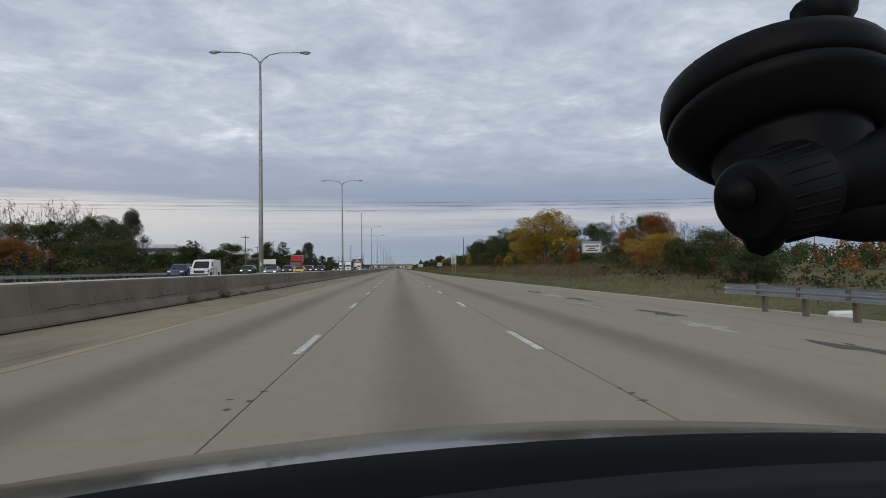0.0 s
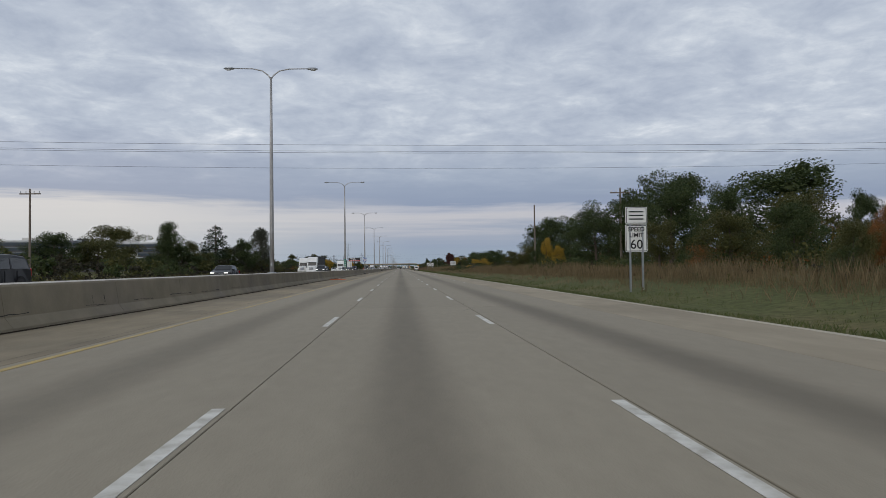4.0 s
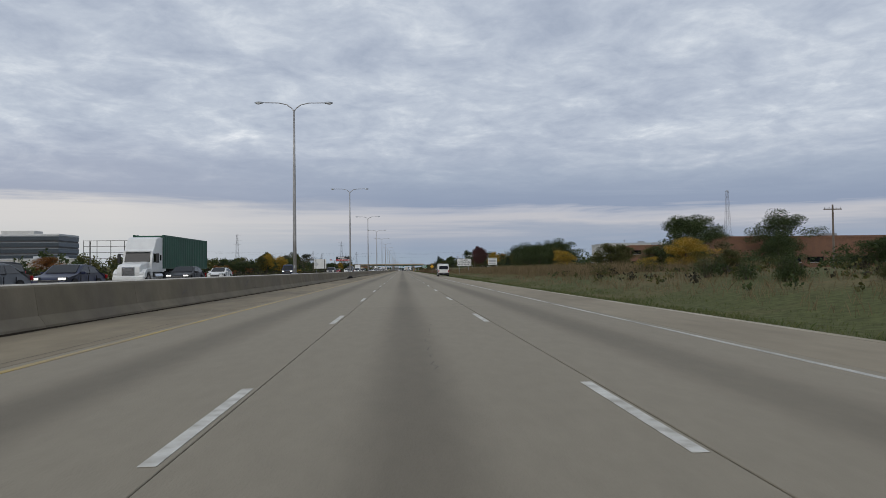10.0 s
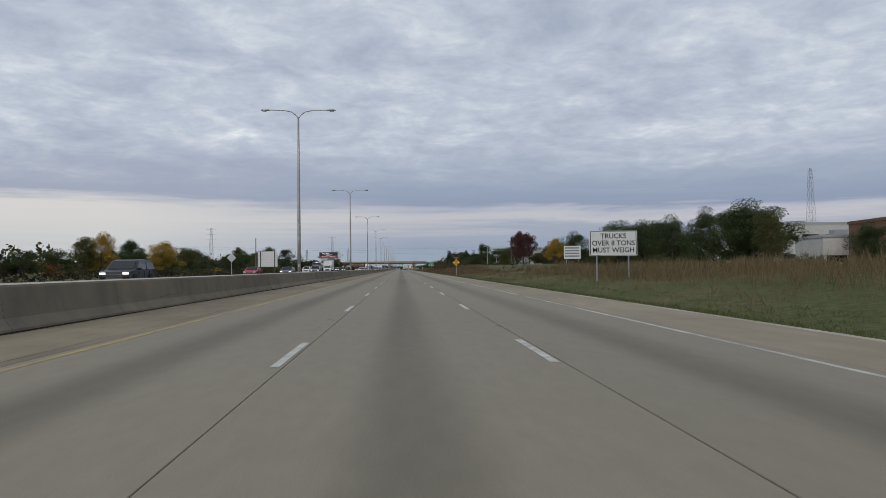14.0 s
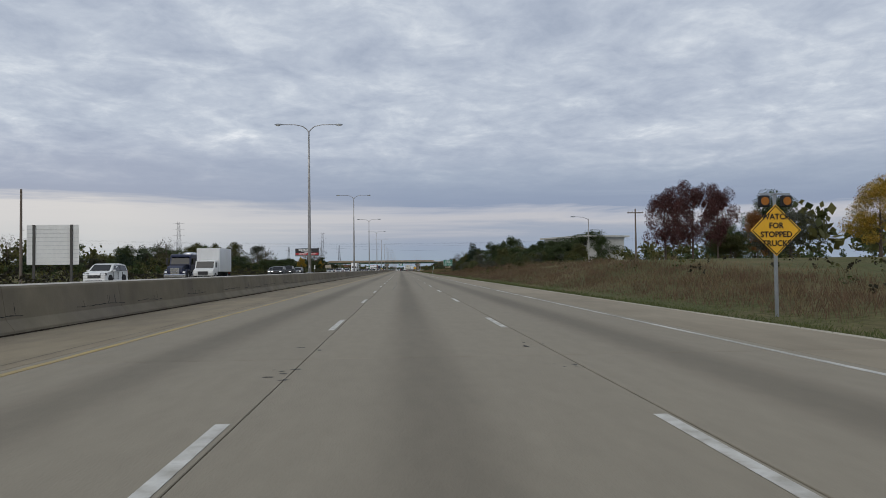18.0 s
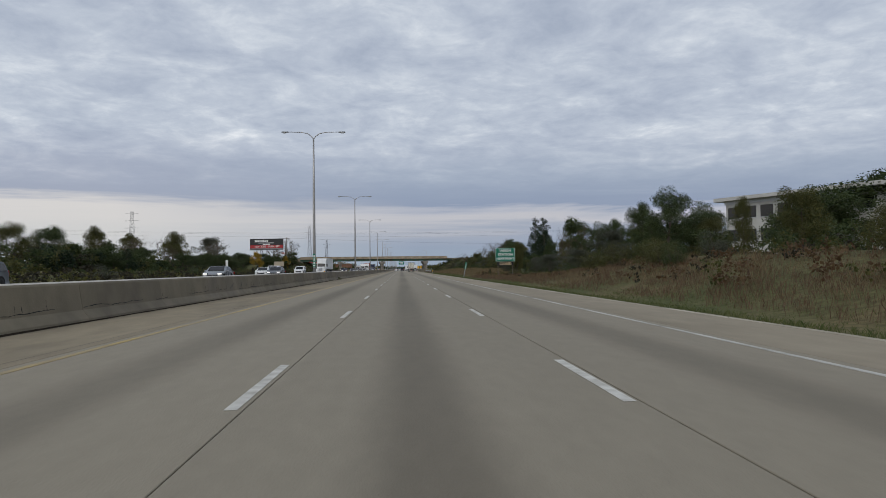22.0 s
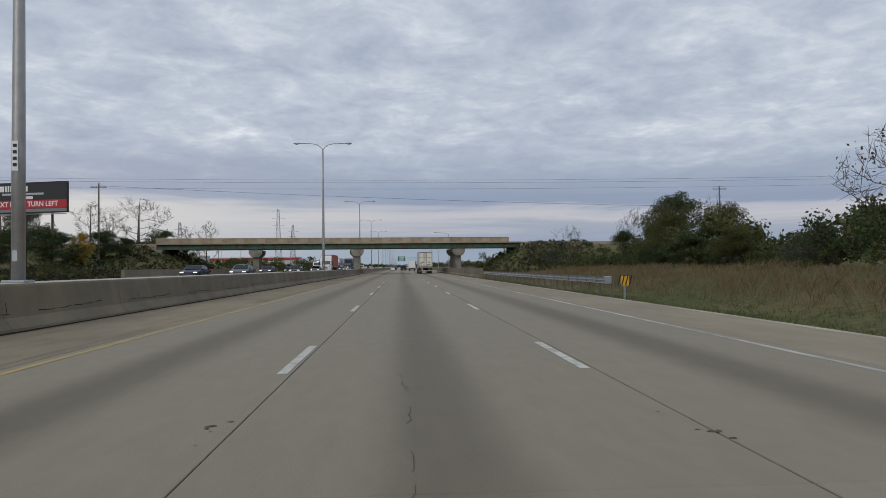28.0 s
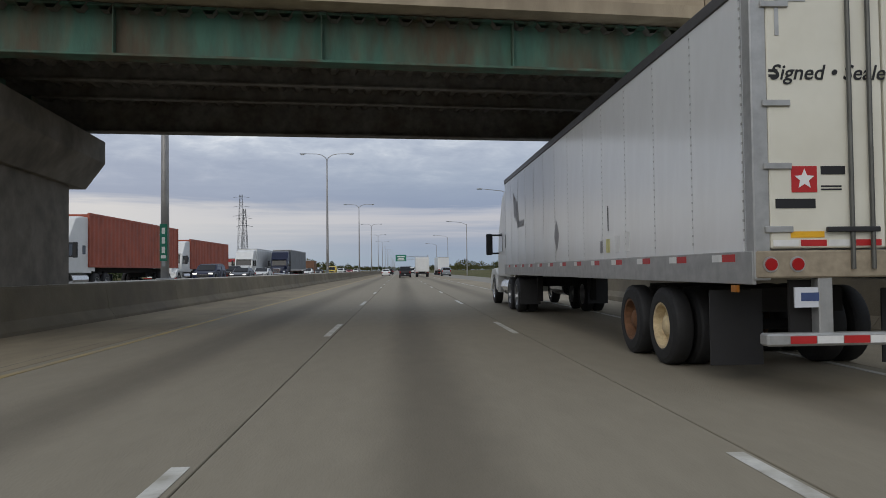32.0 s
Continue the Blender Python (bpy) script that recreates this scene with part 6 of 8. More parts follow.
def reach_of(ob):
    """How far the outer crown stands from the trunk."""
    co = np.empty(3 * len(ob.children[-1].data.vertices))
    ob.children[-1].data.vertices.foreach_get("co", co)
    return float(np.percentile(np.hypot(co[0::3], co[1::3]), 93))


REACH = {}


for kind, seeds in (("green", (1, 2, 3)), ("olive", (4, 5)), ("yellow", (6, 7)), ("orange", (8,)), ("maroon", (9,)), ("pine", (10, 11)), ("bare", (12, 13)), ("tall_green", (14,)), ("tall_grey", (15,)), ("grey", (16,))):
    PROTO[kind] = []
    for sd in seeds:
        t = make_tree(kind, sd)
        tagged(t, TREE_LABEL[kind.split("_")[0]], "tree", "roadside trees")
        PROTO[kind].append(t)
        HIGH[t.name], REACH[t.name] = height_of(t), reach_of(t)
BUSH = {}
for colour, seeds in (("green", (21, 22)), ("olive", (23,)), ("yellow", (24,)), ("orange", (25,)), ("grey", (26,))):
    BUSH[colour] = []
    for sd in seeds:
        b = make_bush(colour, sd)
        tagged(b, {"green": "dense dark green roadside bush", "olive": "olive green bush on the verge", "yellow": "yellowing autumn bush on the verge", "orange": "rusty orange autumn shrub on the verge", "grey": "scrubby grey-green bush on the bank"}[colour],
               "bush", "roadside bushes")
        BUSH[colour].append(b)
        HIGH[b.name] = height_of(b)
USED = set()
prng = random.Random(11)


def put(protos, x, y, high, wide=1.0, sink=0.1):
    ob = prng.choice(protos)
    scale = high / HIGH[ob.name]
    m = pose(x, y, bank(x, y) - sink, 0, 0, prng.uniform(0, 360)) @ Matrix.Diagonal((scale * wide, scale * wide, scale, 1))
    if ob.name not in USED:
        USED.add(ob.name)
        ob.matrix_world = m
        return ob
    made = copy_thing(ob, m)
    made.matrix_world = m
    return made


def tree(kind, x, y, top, half):
    """A tree whose tip stands at the height top above the road and whose crown reaches half metres to each side."""
    ob = prng.choice(PROTO[kind])
    high = max(0.8, top - bank(x, y) + 0.1)
    k = half / (REACH[ob.name] * high / HIGH[ob.name])
    return put([ob], x, y, high, min(2.0, max(0.55, k)))


def bush(kind, x, y, h, wide=1.0):
    return put(BUSH[kind], x, y, h, wide)


# verge trees where the drive begins
tree("yellow", 28.8, 131.7, 12.2, 5.2)
tree("yellow", 25.7, 135.5, 8.7, 3.0)
tree("orange", 27.0, 103.6, 4.5, 1.1)
tree("green", 36.0, 217.7, 13.5, 5.1)
tree("green", 46.0, 178.8, 12.0, 4.2)
tree("green", 46.0, 156.7, 11.2, 4.0)
tree("bare", 40.0, 118.4, 10.6, 2.6)
tree("orange", 39.0, 101.3, 9.1, 2.6)
tree("green", 42.0, 118.0, 10.2, 2.4)
tree("orange", 34.0, 99.6, 6.7, 1.7)
tree("yellow", 25.0, 65.4, 4.4, 2.1)
tree("olive", 24.0, 56.8, 3.5, 1.3)
tree("bare", 32.0, 74.3, 6.1, 1.4)
tree("olive", 26.0, 54.2, 4.3, 1.9)
tree("green", 22.0, 47.8, 2.8, 1.1)
tree("green", 20.0, 36.4, 2.2, 1.6)
tree("olive", 27.0, 82.4, 3.8, 1.4)
tree("green", 26.0, 89.9, 2.9, 1.4)
tree("green", 32.0, 231.5, 8.8, 3.3)
tree("green", 28.0, 224.1, 10.2, 3.4)
tree("green", 31.0, 219.4, 11.2, 3.5)
tree("green", 32.0, 207.8, 10.8, 3.5)
tree("green", 30.0, 190.0, 8.6, 2.1)
tree("olive", 24.0, 189.8, 5.2, 1.9)
tree("olive", 24.0, 176.4, 5.0, 1.9)
tree("green", 25.0, 170.3, 5.1, 1.6)
tree("green", 42.0, 202.9, 12.2, 5.5)
tree("olive", 32.0, 182.4, 7.1, 2.7)
tree("olive", 30.0, 165.6, 5.5, 2.2)
tree("orange", 24.0, 160.6, 4.2, 0.8)
tree("yellow", 24.0, 144.8, 3.6, 1.0)
tree("yellow", 24.0, 228.8, 4.4, 0.8)
tree("olive", 22.0, 160.2, 3.3, 0.8)
tree("green", 45.0, 194.1, 8.5, 1.5)
tree("green", 40.0, 176.8, 8.8, 1.9)
tree("green", 31.0, 276.1, 10.1, 3.9)
tree("green", 33.0, 270.2, 11.6, 4.5)
tree("green", 34.0, 264.2, 9.7, 2.8)
tree("olive", 27.0, 267.6, 5.5, 2.0)
tree("yellow", 26.0, 247.6, 6.3, 0.7)
tree("green", 24.0, 245.4, 4.3, 1.3)
tree("olive", 26.0, 273.3, 3.8, 1.4)
# trees beyond the fields and the warehouse
tree("green", 40.0, 416.7, 8.4, 4.0)
tree("olive", 34.0, 335.1, 6.0, 2.3)
tree("green", 80.0, 505.7, 14.5, 6.4)
tree("green", 80.0, 466.9, 13.2, 6.0)
tree("green", 33.0, 352.2, 6.0, 2.5)
tree("olive", 58.0, 601.3, 9.9, 4.5)
tree("olive", 50.0, 480.4, 6.5, 3.6)
tree("yellow", 40.0, 491.8, 5.7, 2.3)
tree("green", 50.0, 412.6, 5.3, 2.1)
tree("olive", 30.0, 300.6, 3.0, 1.7)
tree("green", 52.0, 616.1, 12.1, 7.7)
tree("green", 52.0, 552.2, 9.9, 4.1)
tree("yellow", 33.0, 400.9, 4.7, 2.3)
tree("olive", 36.0, 418.9, 4.2, 2.0)
tree("yellow", 28.0, 398.9, 2.4, 1.0)
tree("green", 60.0, 463.8, 6.2, 1.4)
tree("olive", 30.0, 383.7, 2.8, 1.5)
tree("green", 27.0, 359.9, 2.8, 1.3)
tree("green", 22.0, 367.8, 1.5, 1.3)
tree("olive", 21.0, 350.2, 1.3, 0.8)
tree("green", 22.0, 341.1, 1.6, 1.0)
tree("olive", 21.0, 331.8, 1.5, 1.0)
tree("green", 45.0, 478.3, 4.1, 2.1)
tree("green", 70.0, 614.9, 9.3, 3.6)
tree("olive", 46.0, 473.1, 6.5, 3.0)
tree("green", 54.0, 597.9, 10.9, 5.4)
tree("green", 54.0, 556.1, 11.2, 5.7)
tree("green", 50.0, 591.9, 10.6, 3.8)
tree("green", 52.0, 582.5, 10.9, 3.6)
tree("green", 52.0, 566.9, 11.0, 3.5)
tree("green", 53.0, 558.3, 9.5, 2.8)
tree("olive", 50.0, 544.2, 8.1, 2.0)
tree("green", 47.0, 519.1, 5.4, 2.0)
tree("olive", 40.0, 578.1, 6.4, 1.9)
tree("pine", 38.0, 567.8, 5.4, 1.3)
tree("green", 42.0, 597.4, 5.5, 2.4)
tree("green", 46.0, 622.2, 5.9, 2.2)
tree("yellow", 42.0, 639.1, 9.1, 2.3)
# trees along the bank
tree("green", 60.0, 796.6, 12.8, 7.6)
tree("green", 60.0, 690.1, 13.4, 4.7)
tree("bare", 70.0, 757.3, 14.4, 4.3)
tree("green", 66.0, 721.0, 10.8, 2.8)
tree("bare", 60.0, 709.7, 12.8, 3.0)
tree("orange", 52.0, 679.6, 9.2, 1.7)
tree("green", 52.0, 691.9, 7.4, 2.8)
tree("green", 52.0, 792.3, 9.1, 3.1)
tree("olive", 44.0, 671.0, 5.5, 2.2)
tree("maroon", 38.8, 679.9, 12.6, 2.7)
tree("maroon", 39.5, 672.1, 12.6, 2.5)
tree("maroon", 40.5, 666.9, 11.5, 2.0)
tree("grey", 45.0, 658.4, 7.5, 2.8)
tree("grey", 45.0, 663.2, 6.8, 2.0)
tree("green", 46.0, 674.0, 6.0, 2.2)
tree("green", 48.0, 789.6, 10.3, 5.3)
tree("green", 52.0, 759.3, 10.0, 2.3)
tree("olive", 46.0, 757.6, 7.4, 2.6)
tree("olive", 42.0, 828.3, 9.2, 4.0)
tree("green", 40.0, 776.8, 6.9, 2.9)
tree("pine", 34.0, 728.5, 5.7, 0.8)
tree("green", 25.9, 775.6, 8.7, 2.5)
tree("green", 34.0, 785.7, 7.9, 2.4)
tree("olive", 30.0, 775.4, 5.8, 1.6)
tree("grey", 20.0, 726.1, 2.9, 1.4)
tree("olive", 27.0, 736.6, 4.8, 1.9)
tree("green", 27.0, 726.0, 5.3, 1.8)
tree("olive", 24.0, 720.5, 3.7, 1.3)
tree("tall_green", 29.0, 727.0, 6.2, 1.3)
tree("tall_green", 29.0, 719.5, 6.7, 1.2)
tree("green", 27.0, 716.0, 4.6, 1.7)
tree("tall_green", 29.0, 710.4, 6.3, 1.0)
tree("green", 28.0, 706.9, 5.4, 1.4)
tree("green", 28.0, 702.5, 5.3, 1.3)
tree("green", 27.0, 710.2, 4.9, 1.4)
tree("grey", 24.0, 786.9, 5.4, 1.8)
tree("olive", 20.0, 691.6, 2.4, 0.9)
tree("green", 33.0, 825.3, 8.7, 2.1)
tree("green", 35.0, 821.6, 9.0, 2.2)
tree("green", 34.0, 805.7, 10.2, 2.3)
tree("green", 30.0, 778.2, 6.9, 1.8)
tree("olive", 29.0, 767.3, 6.9, 0.8)
tree("olive", 26.0, 753.6, 6.2, 1.3)
tree("green", 28.0, 777.3, 5.9, 1.7)
tree("grey", 21.0, 789.0, 3.3, 1.9)
tree("grey", 22.0, 809.5, 3.2, 1.6)
tree("grey", 19.0, 733.8, 2.6, 1.0)
tree("olive", 24.0, 742.7, 4.0, 0.9)
tree("bare", 28.0, 825.1, 7.8, 1.6)
tree("grey", 24.0, 782.8, 3.6, 1.2)
tree("green", 29.0, 841.7, 6.5, 1.0)
tree("bare", 31.0, 841.6, 7.8, 1.1)
tree("grey", 21.0, 838.0, 3.0, 1.1)
tree("olive", 22.0, 836.4, 3.5, 1.0)
tree("green", 24.0, 828.3, 3.6, 1.2)
tree("grey", 22.0, 819.4, 3.0, 1.0)
tree("pine", 17.5, 839.9, 1.2, 0.3)
# trees by the weigh station and the overpass slope
tree("green", 60.0, 944.3, 18.2, 4.7)
tree("green", 55.0, 862.1, 10.5, 5.6)
tree("olive", 60.0, 956.5, 11.6, 5.4)
tree("green", 50.0, 1028.8, 14.3, 5.3)
tree("bare", 45.0, 876.0, 11.6, 3.6)
tree("pine", 28.5, 853.4, 11.5, 1.8)
tree("pine", 28.8, 846.5, 11.0, 1.9)
tree("green", 30.0, 854.1, 9.2, 1.9)
tree("olive", 29.0, 876.4, 7.3, 1.9)
tree("olive", 26.0, 857.0, 5.2, 1.4)
tree("green", 33.0, 908.9, 8.6, 2.3)
tree("green", 36.0, 932.4, 8.9, 2.2)
tree("bare", 36.0, 948.0, 11.4, 2.7)
tree("grey", 22.0, 847.7, 3.6, 1.5)
tree("grey", 22.0, 852.1, 2.9, 1.0)
tree("green", 32.0, 902.4, 8.2, 1.6)
tree("green", 32.5, 896.3, 8.1, 1.8)
tree("bare", 32.0, 946.4, 10.2, 3.1)
tree("bare", 33.0, 921.6, 8.6, 1.9)
tree("olive", 32.0, 918.1, 6.8, 1.6)
tree("olive", 33.0, 935.9, 7.3, 1.8)
tree("grey", 36.0, 918.9, 7.3, 1.0)
tree("olive", 36.0, 977.8, 7.8, 2.4)
tree("green", 30.0, 931.6, 5.4, 2.0)
tree("green", 30.0, 917.2, 5.2, 1.9)
tree("olive", 30.0, 906.2, 5.0, 1.6)
tree("grey", 28.0, 934.3, 4.0, 1.9)
tree("green", 28.0, 891.5, 4.9, 1.8)
tree("green", 28.0, 882.8, 4.8, 1.6)
tree("bare", 42.0, 1014.7, 11.7, 2.1)
tree("olive", 30.0, 978.1, 7.3, 2.0)
tree("olive", 31.0, 986.8, 6.8, 1.7)
tree("green", 29.0, 967.5, 5.5, 2.2)
tree("bare", 33.0, 1000.0, 9.2, 2.0)
tree("bare", 34.0, 990.5, 10.0, 1.9)
tree("bare", 32.0, 972.7, 8.1, 1.6)
tree("green", 30.0, 992.2, 5.8, 1.8)
tree("green", 26.0, 965.3, 4.1, 1.7)
tree("olive", 26.0, 955.7, 4.0, 1.6)
tree("green", 26.0, 972.2, 3.4, 1.6)
tree("bare", 28.0, 1016.6, 7.9, 2.3)
tree("green", 27.0, 1022.3, 3.7, 2.1)
# woods beyond the far carriageway
tree("bare", -62.0, 123.0, 13.7, 3.1)
tree("olive", -64.0, 126.0, 10.6, 3.0)
tree("green", -72.0, 153.4, 12.3, 5.1)
tree("green", -74.0, 170.8, 14.0, 5.7)
tree("green", -76.0, 191.4, 16.4, 6.0)
tree("olive", -78.0, 209.1, 16.1, 4.3)
tree("bare", -78.0, 172.5, 18.7, 4.6)
tree("bare", -80.0, 189.1, 20.0, 4.5)
tree("olive", -58.0, 134.6, 6.8, 3.8)
tree("olive", -60.0, 159.3, 8.4, 6.3)
tree("green", -56.0, 138.2, 5.6, 4.4)
tree("orange", -56.0, 112.2, 6.6, 3.5)
tree("tall_grey", -80.0, 223.6, 20.8, 3.0)
tree("bare", -74.0, 218.9, 12.7, 2.8)
tree("olive", -66.0, 207.0, 6.6, 4.9)
tree("pine", -70.0, 252.6, 12.0, 2.8)
tree("olive", -66.0, 243.7, 8.6, 4.2)
tree("olive", -69.7, 313.0, 13.0, 6.9)
tree("green", -66.0, 273.7, 9.4, 4.3)
tree("olive", -60.0, 324.9, 9.3, 5.6)
tree("tall_green", -52.0, 298.7, 13.0, 2.2)
tree("bare", -62.0, 234.7, 10.3, 2.6)
tree("pine", -60.0, 223.2, 10.6, 2.0)
tree("green", -62.0, 219.8, 9.0, 3.5)
tree("green", -58.0, 227.1, 7.2, 3.7)
tree("olive", -60.0, 279.3, 8.0, 5.8)
tree("green", -50.0, 302.9, 7.4, 4.2)
tree("olive", -52.0, 364.0, 9.1, 5.1)
tree("pine", -53.3, 346.7, 14.9, 4.7)
tree("tall_grey", -43.5, 365.0, 15.3, 3.0)
tree("green", -45.0, 348.4, 11.0, 2.8)
tree("olive", -50.0, 309.4, 8.8, 2.5)
tree("pine", -50.0, 321.7, 8.2, 1.8)
tree("olive", -48.0, 312.8, 5.9, 2.4)
tree("green", -50.0, 328.4, 6.7, 2.5)
tree("green", -50.0, 345.1, 6.8, 2.1)
tree("grey", -47.0, 350.5, 9.6, 3.0)
tree("grey", -46.0, 355.9, 7.1, 3.3)
tree("green", -46.0, 388.4, 6.4, 2.5)
tree("green", -58.0, 308.4, 5.6, 3.2)
tree("green", -56.0, 313.0, 5.2, 3.4)
tree("olive", -44.0, 359.8, 5.2, 2.9)
tree("green", -48.0, 383.5, 5.9, 1.8)
tree("green", -44.0, 393.5, 2.9, 2.1)
# hedges across the fields
tree("green", -70.0, 527.4, 7.9, 5.3)
tree("olive", -60.0, 416.8, 4.1, 3.0)
tree("orange", -60.0, 451.1, 4.3, 3.8)
tree("green", -60.0, 485.5, 4.5, 4.0)
tree("green", -60.0, 518.2, 4.3, 3.2)
tree("green", -60.0, 540.8, 6.8, 3.2)
tree("yellow", -42.6, 561.4, 7.4, 1.9)
tree("yellow", -43.5, 591.3, 7.2, 3.0)
tree("olive", -44.0, 559.2, 6.5, 1.8)
tree("green", -45.0, 581.6, 7.0, 2.0)
tree("green", -50.0, 563.9, 4.9, 3.0)
tree("green", -50.0, 554.1, 4.5, 1.9)
tree("green", -52.0, 552.3, 4.1, 1.5)
tree("orange", -50.0, 526.3, 3.1, 1.2)
tree("orange", -52.0, 543.2, 3.2, 2.3)
tree("green", -46.0, 578.8, 4.7, 3.8)
tree("olive", -50.0, 629.3, 6.3, 2.6)
tree("bare", -54.0, 580.4, 6.3, 2.0)
# tree belt beyond the far carriageway
tree("green", -60.0, 715.7, 7.4, 3.3)
tree("bare", -60.0, 774.6, 10.7, 3.4)
tree("green", -62.0, 673.8, 8.2, 3.9)
tree("green", -66.0, 694.4, 8.5, 3.4)
tree("olive", -60.0, 664.0, 8.2, 2.4)
tree("bare", -70.0, 716.5, 8.6, 2.9)
tree("green", -76.0, 788.2, 9.2, 2.9)
tree("green", -76.0, 799.7, 9.5, 3.4)
tree("green", -77.0, 815.5, 10.5, 3.5)
tree("green", -78.0, 831.1, 10.1, 3.2)
tree("olive", -74.0, 815.3, 7.4, 2.9)
tree("green", -80.0, 849.0, 10.4, 3.2)
tree("olive", -80.0, 864.5, 12.1, 4.1)
tree("green", -82.0, 884.4, 12.7, 4.1)
tree("bare", -84.0, 809.6, 9.6, 2.6)
tree("bare", -90.0, 870.9, 12.5, 3.2)
tree("olive", -84.0, 916.5, 14.5, 3.4)
tree("green", -80.0, 915.5, 10.3, 3.0)
tree("green", -76.0, 882.6, 8.9, 4.1)
tree("green", -80.0, 935.1, 9.1, 5.0)
tree("bare", -90.0, 970.6, 14.6, 3.6)
tree("green", -70.0, 882.2, 7.2, 3.3)
tree("green", -66.0, 884.5, 5.9, 2.9)
tree("bare", -80.0, 915.0, 10.9, 3.2)
tree("bare", -80.0, 934.3, 11.2, 3.0)
tree("pine", -68.0, 897.7, 7.3, 2.2)
tree("green", -72.0, 920.3, 8.4, 3.6)
tree("green", -66.0, 936.5, 7.1, 3.7)
tree("green", -64.0, 944.2, 6.7, 4.3)
tree("green", -66.0, 960.2, 7.5, 4.3)
tree("green", -64.0, 972.3, 7.7, 4.7)
tree("bare", -74.0, 953.7, 10.1, 2.8)
# trees on the far slope of the overpass
tree("green", -64.0, 989.4, 7.7, 4.9)
tree("green", -62.0, 1004.5, 8.8, 4.7)
tree("bare", -76.0, 1004.3, 13.0, 3.7)
tree("bare", -78.0, 1028.2, 14.4, 3.8)
tree("yellow", -56.0, 1001.8, 9.3, 2.1)
tree("green", -58.0, 1028.3, 8.9, 4.5)
tree("green", -56.0, 1048.1, 9.2, 4.2)
tree("green", -52.0, 1006.0, 7.4, 2.7)
tree("green", -50.0, 1012.9, 7.5, 3.1)
tree("yellow", -47.0, 1015.3, 7.4, 1.4)
tree("green", -48.0, 1025.9, 8.3, 2.5)
tree("green", -46.0, 1029.1, 7.1, 1.8)
tree("bare", -53.7, 1058.5, 17.1, 5.8)
tree("bare", -56.0, 1040.6, 14.6, 3.7)
tree("bare", -62.0, 1120.6, 14.6, 4.1)
tree("green", -52.0, 1067.5, 10.5, 2.8)
tree("bare", -66.0, 1157.3, 18.8, 4.8)
tree("bare", -60.0, 1061.2, 14.5, 3.2)
# tall sparse trees far behind the billboard
for k, x, y, z, w in (("olive", -110, 1075, 21.5, 5.5), ("grey", -102, 1107, 20.5, 7), ("olive", -143, 1104, 22.5, 6), ("grey", -126, 1120, 19.5, 6), ("bare", -120, 1090, 19.5, 6), ("bare", -92, 1085, 17.5, 6), ("bare", -133, 1080, 19.5, 6)):
    tree(k, x, y, z, w)

# looser bushes, by stretches: from, to across and along, count, kinds, heights
for x0, x1, y0, y1, n, kinds, h0, h1 in (
        (20, 27, 30, 235, 14, "green olive green orange", 1.4, 2.6), (19, 25, 300, 400, 14, "green green olive grey", 1.2, 2.2), (26, 40, 520, 600, 8, "green olive", 1.2, 2.2),
        (19, 27, 700, 840, 18, "green olive grey green", 1.4, 2.6), (23, 32, 845, 1030, 16, "green olive grey green", 1.6, 3.2),
        (-46, -36, 40, 180, 12, "green olive green", 1.4, 2.6), (-48, -36, 180, 400, 14, "green green olive", 1.4, 2.6), (-60, -40, 420, 600, 14, "green olive orange", 1.0, 2.2), (-56, -40, 600, 790, 14, "green olive yellow", 1.2, 2.2),
        (-50, -36, 790, 1030, 18, "green olive grey", 1.2, 2.6), (-50, -34, 1060, 1250, 14, "green olive", 1.6, 3.0)):
    ks = kinds.split()
    for i in range(n):
        bush(prng.choice(ks), prng.uniform(x0, x1), prng.uniform(y0, y1), prng.uniform(h0, h1), prng.uniform(1.0, 1.5))

# weeds rooted along the foot of the median wall
for y, h in ((28, 0.5), (30.5, 0.35), (33, 0.6), (44, 0.5), (75, 0.2), (118, 0.3), (209, 0.18), (560, 0.35), (632, 0.3), (640, 0.25), (792, 0.3), (803.4, 0.55), (804.6, 0.4), (806, 0.25), (566, 0.3), (26.5, 0.3), (37, 0.4)):
    bush("olive", EDGE_L + 0.02, y, h, 1.2).name = "weed"


def blades(name, x0, x1, y0, y1, n, h0, h1, lean, material, label, seed, clump=5):
    rng = np.random.default_rng(seed)
    V, Fc = [], []
    xs, ys = rng.uniform(x0, x1, n), rng.uniform(y0, y1, n)
    for x, y in zip(xs, ys):
        if x > 0 and x < 0.1 + float(np.interp(y, (-60, 14, 60, 120), (12.6, 11.9, 10.6, 9.56))):
            continue
        z = bank(x, y)
        patch = 0.62 + 0.75 * (noise.noise((x * 0.33, y * 0.14, seed)) + 0.25)
        if patch < 0.42 and h1 > 0.3:
            continue
        for k in range(clump):
            px, py = x + rng.normal() * 0.16, y + rng.normal() * 0.16
            h, a, w = rng.uniform(h0, h1) * min(1.15, patch), rng.uniform(0, 6.28), rng.uniform(0.004, 0.009)
            dx, dy = math.cos(a) * w, math.sin(a) * w
            lx, ly = rng.normal() * lean * h, rng.normal() * lean * h
            i = len(V)
            V += [(px - dx, py - dy, z - 0.03), (px + dx, py + dy, z - 0.03), (px + lx * 0.5 + dx * 0.8, py + ly * 0.5 + dy * 0.8, z + h * 0.6), (px + lx, py + ly, z + h)]
            Fc.append((i, i + 1, i + 2, i + 3))
    tagged(new(name, from_arrays(name, V, Fc, material)), label, "grass", kind="stuff")


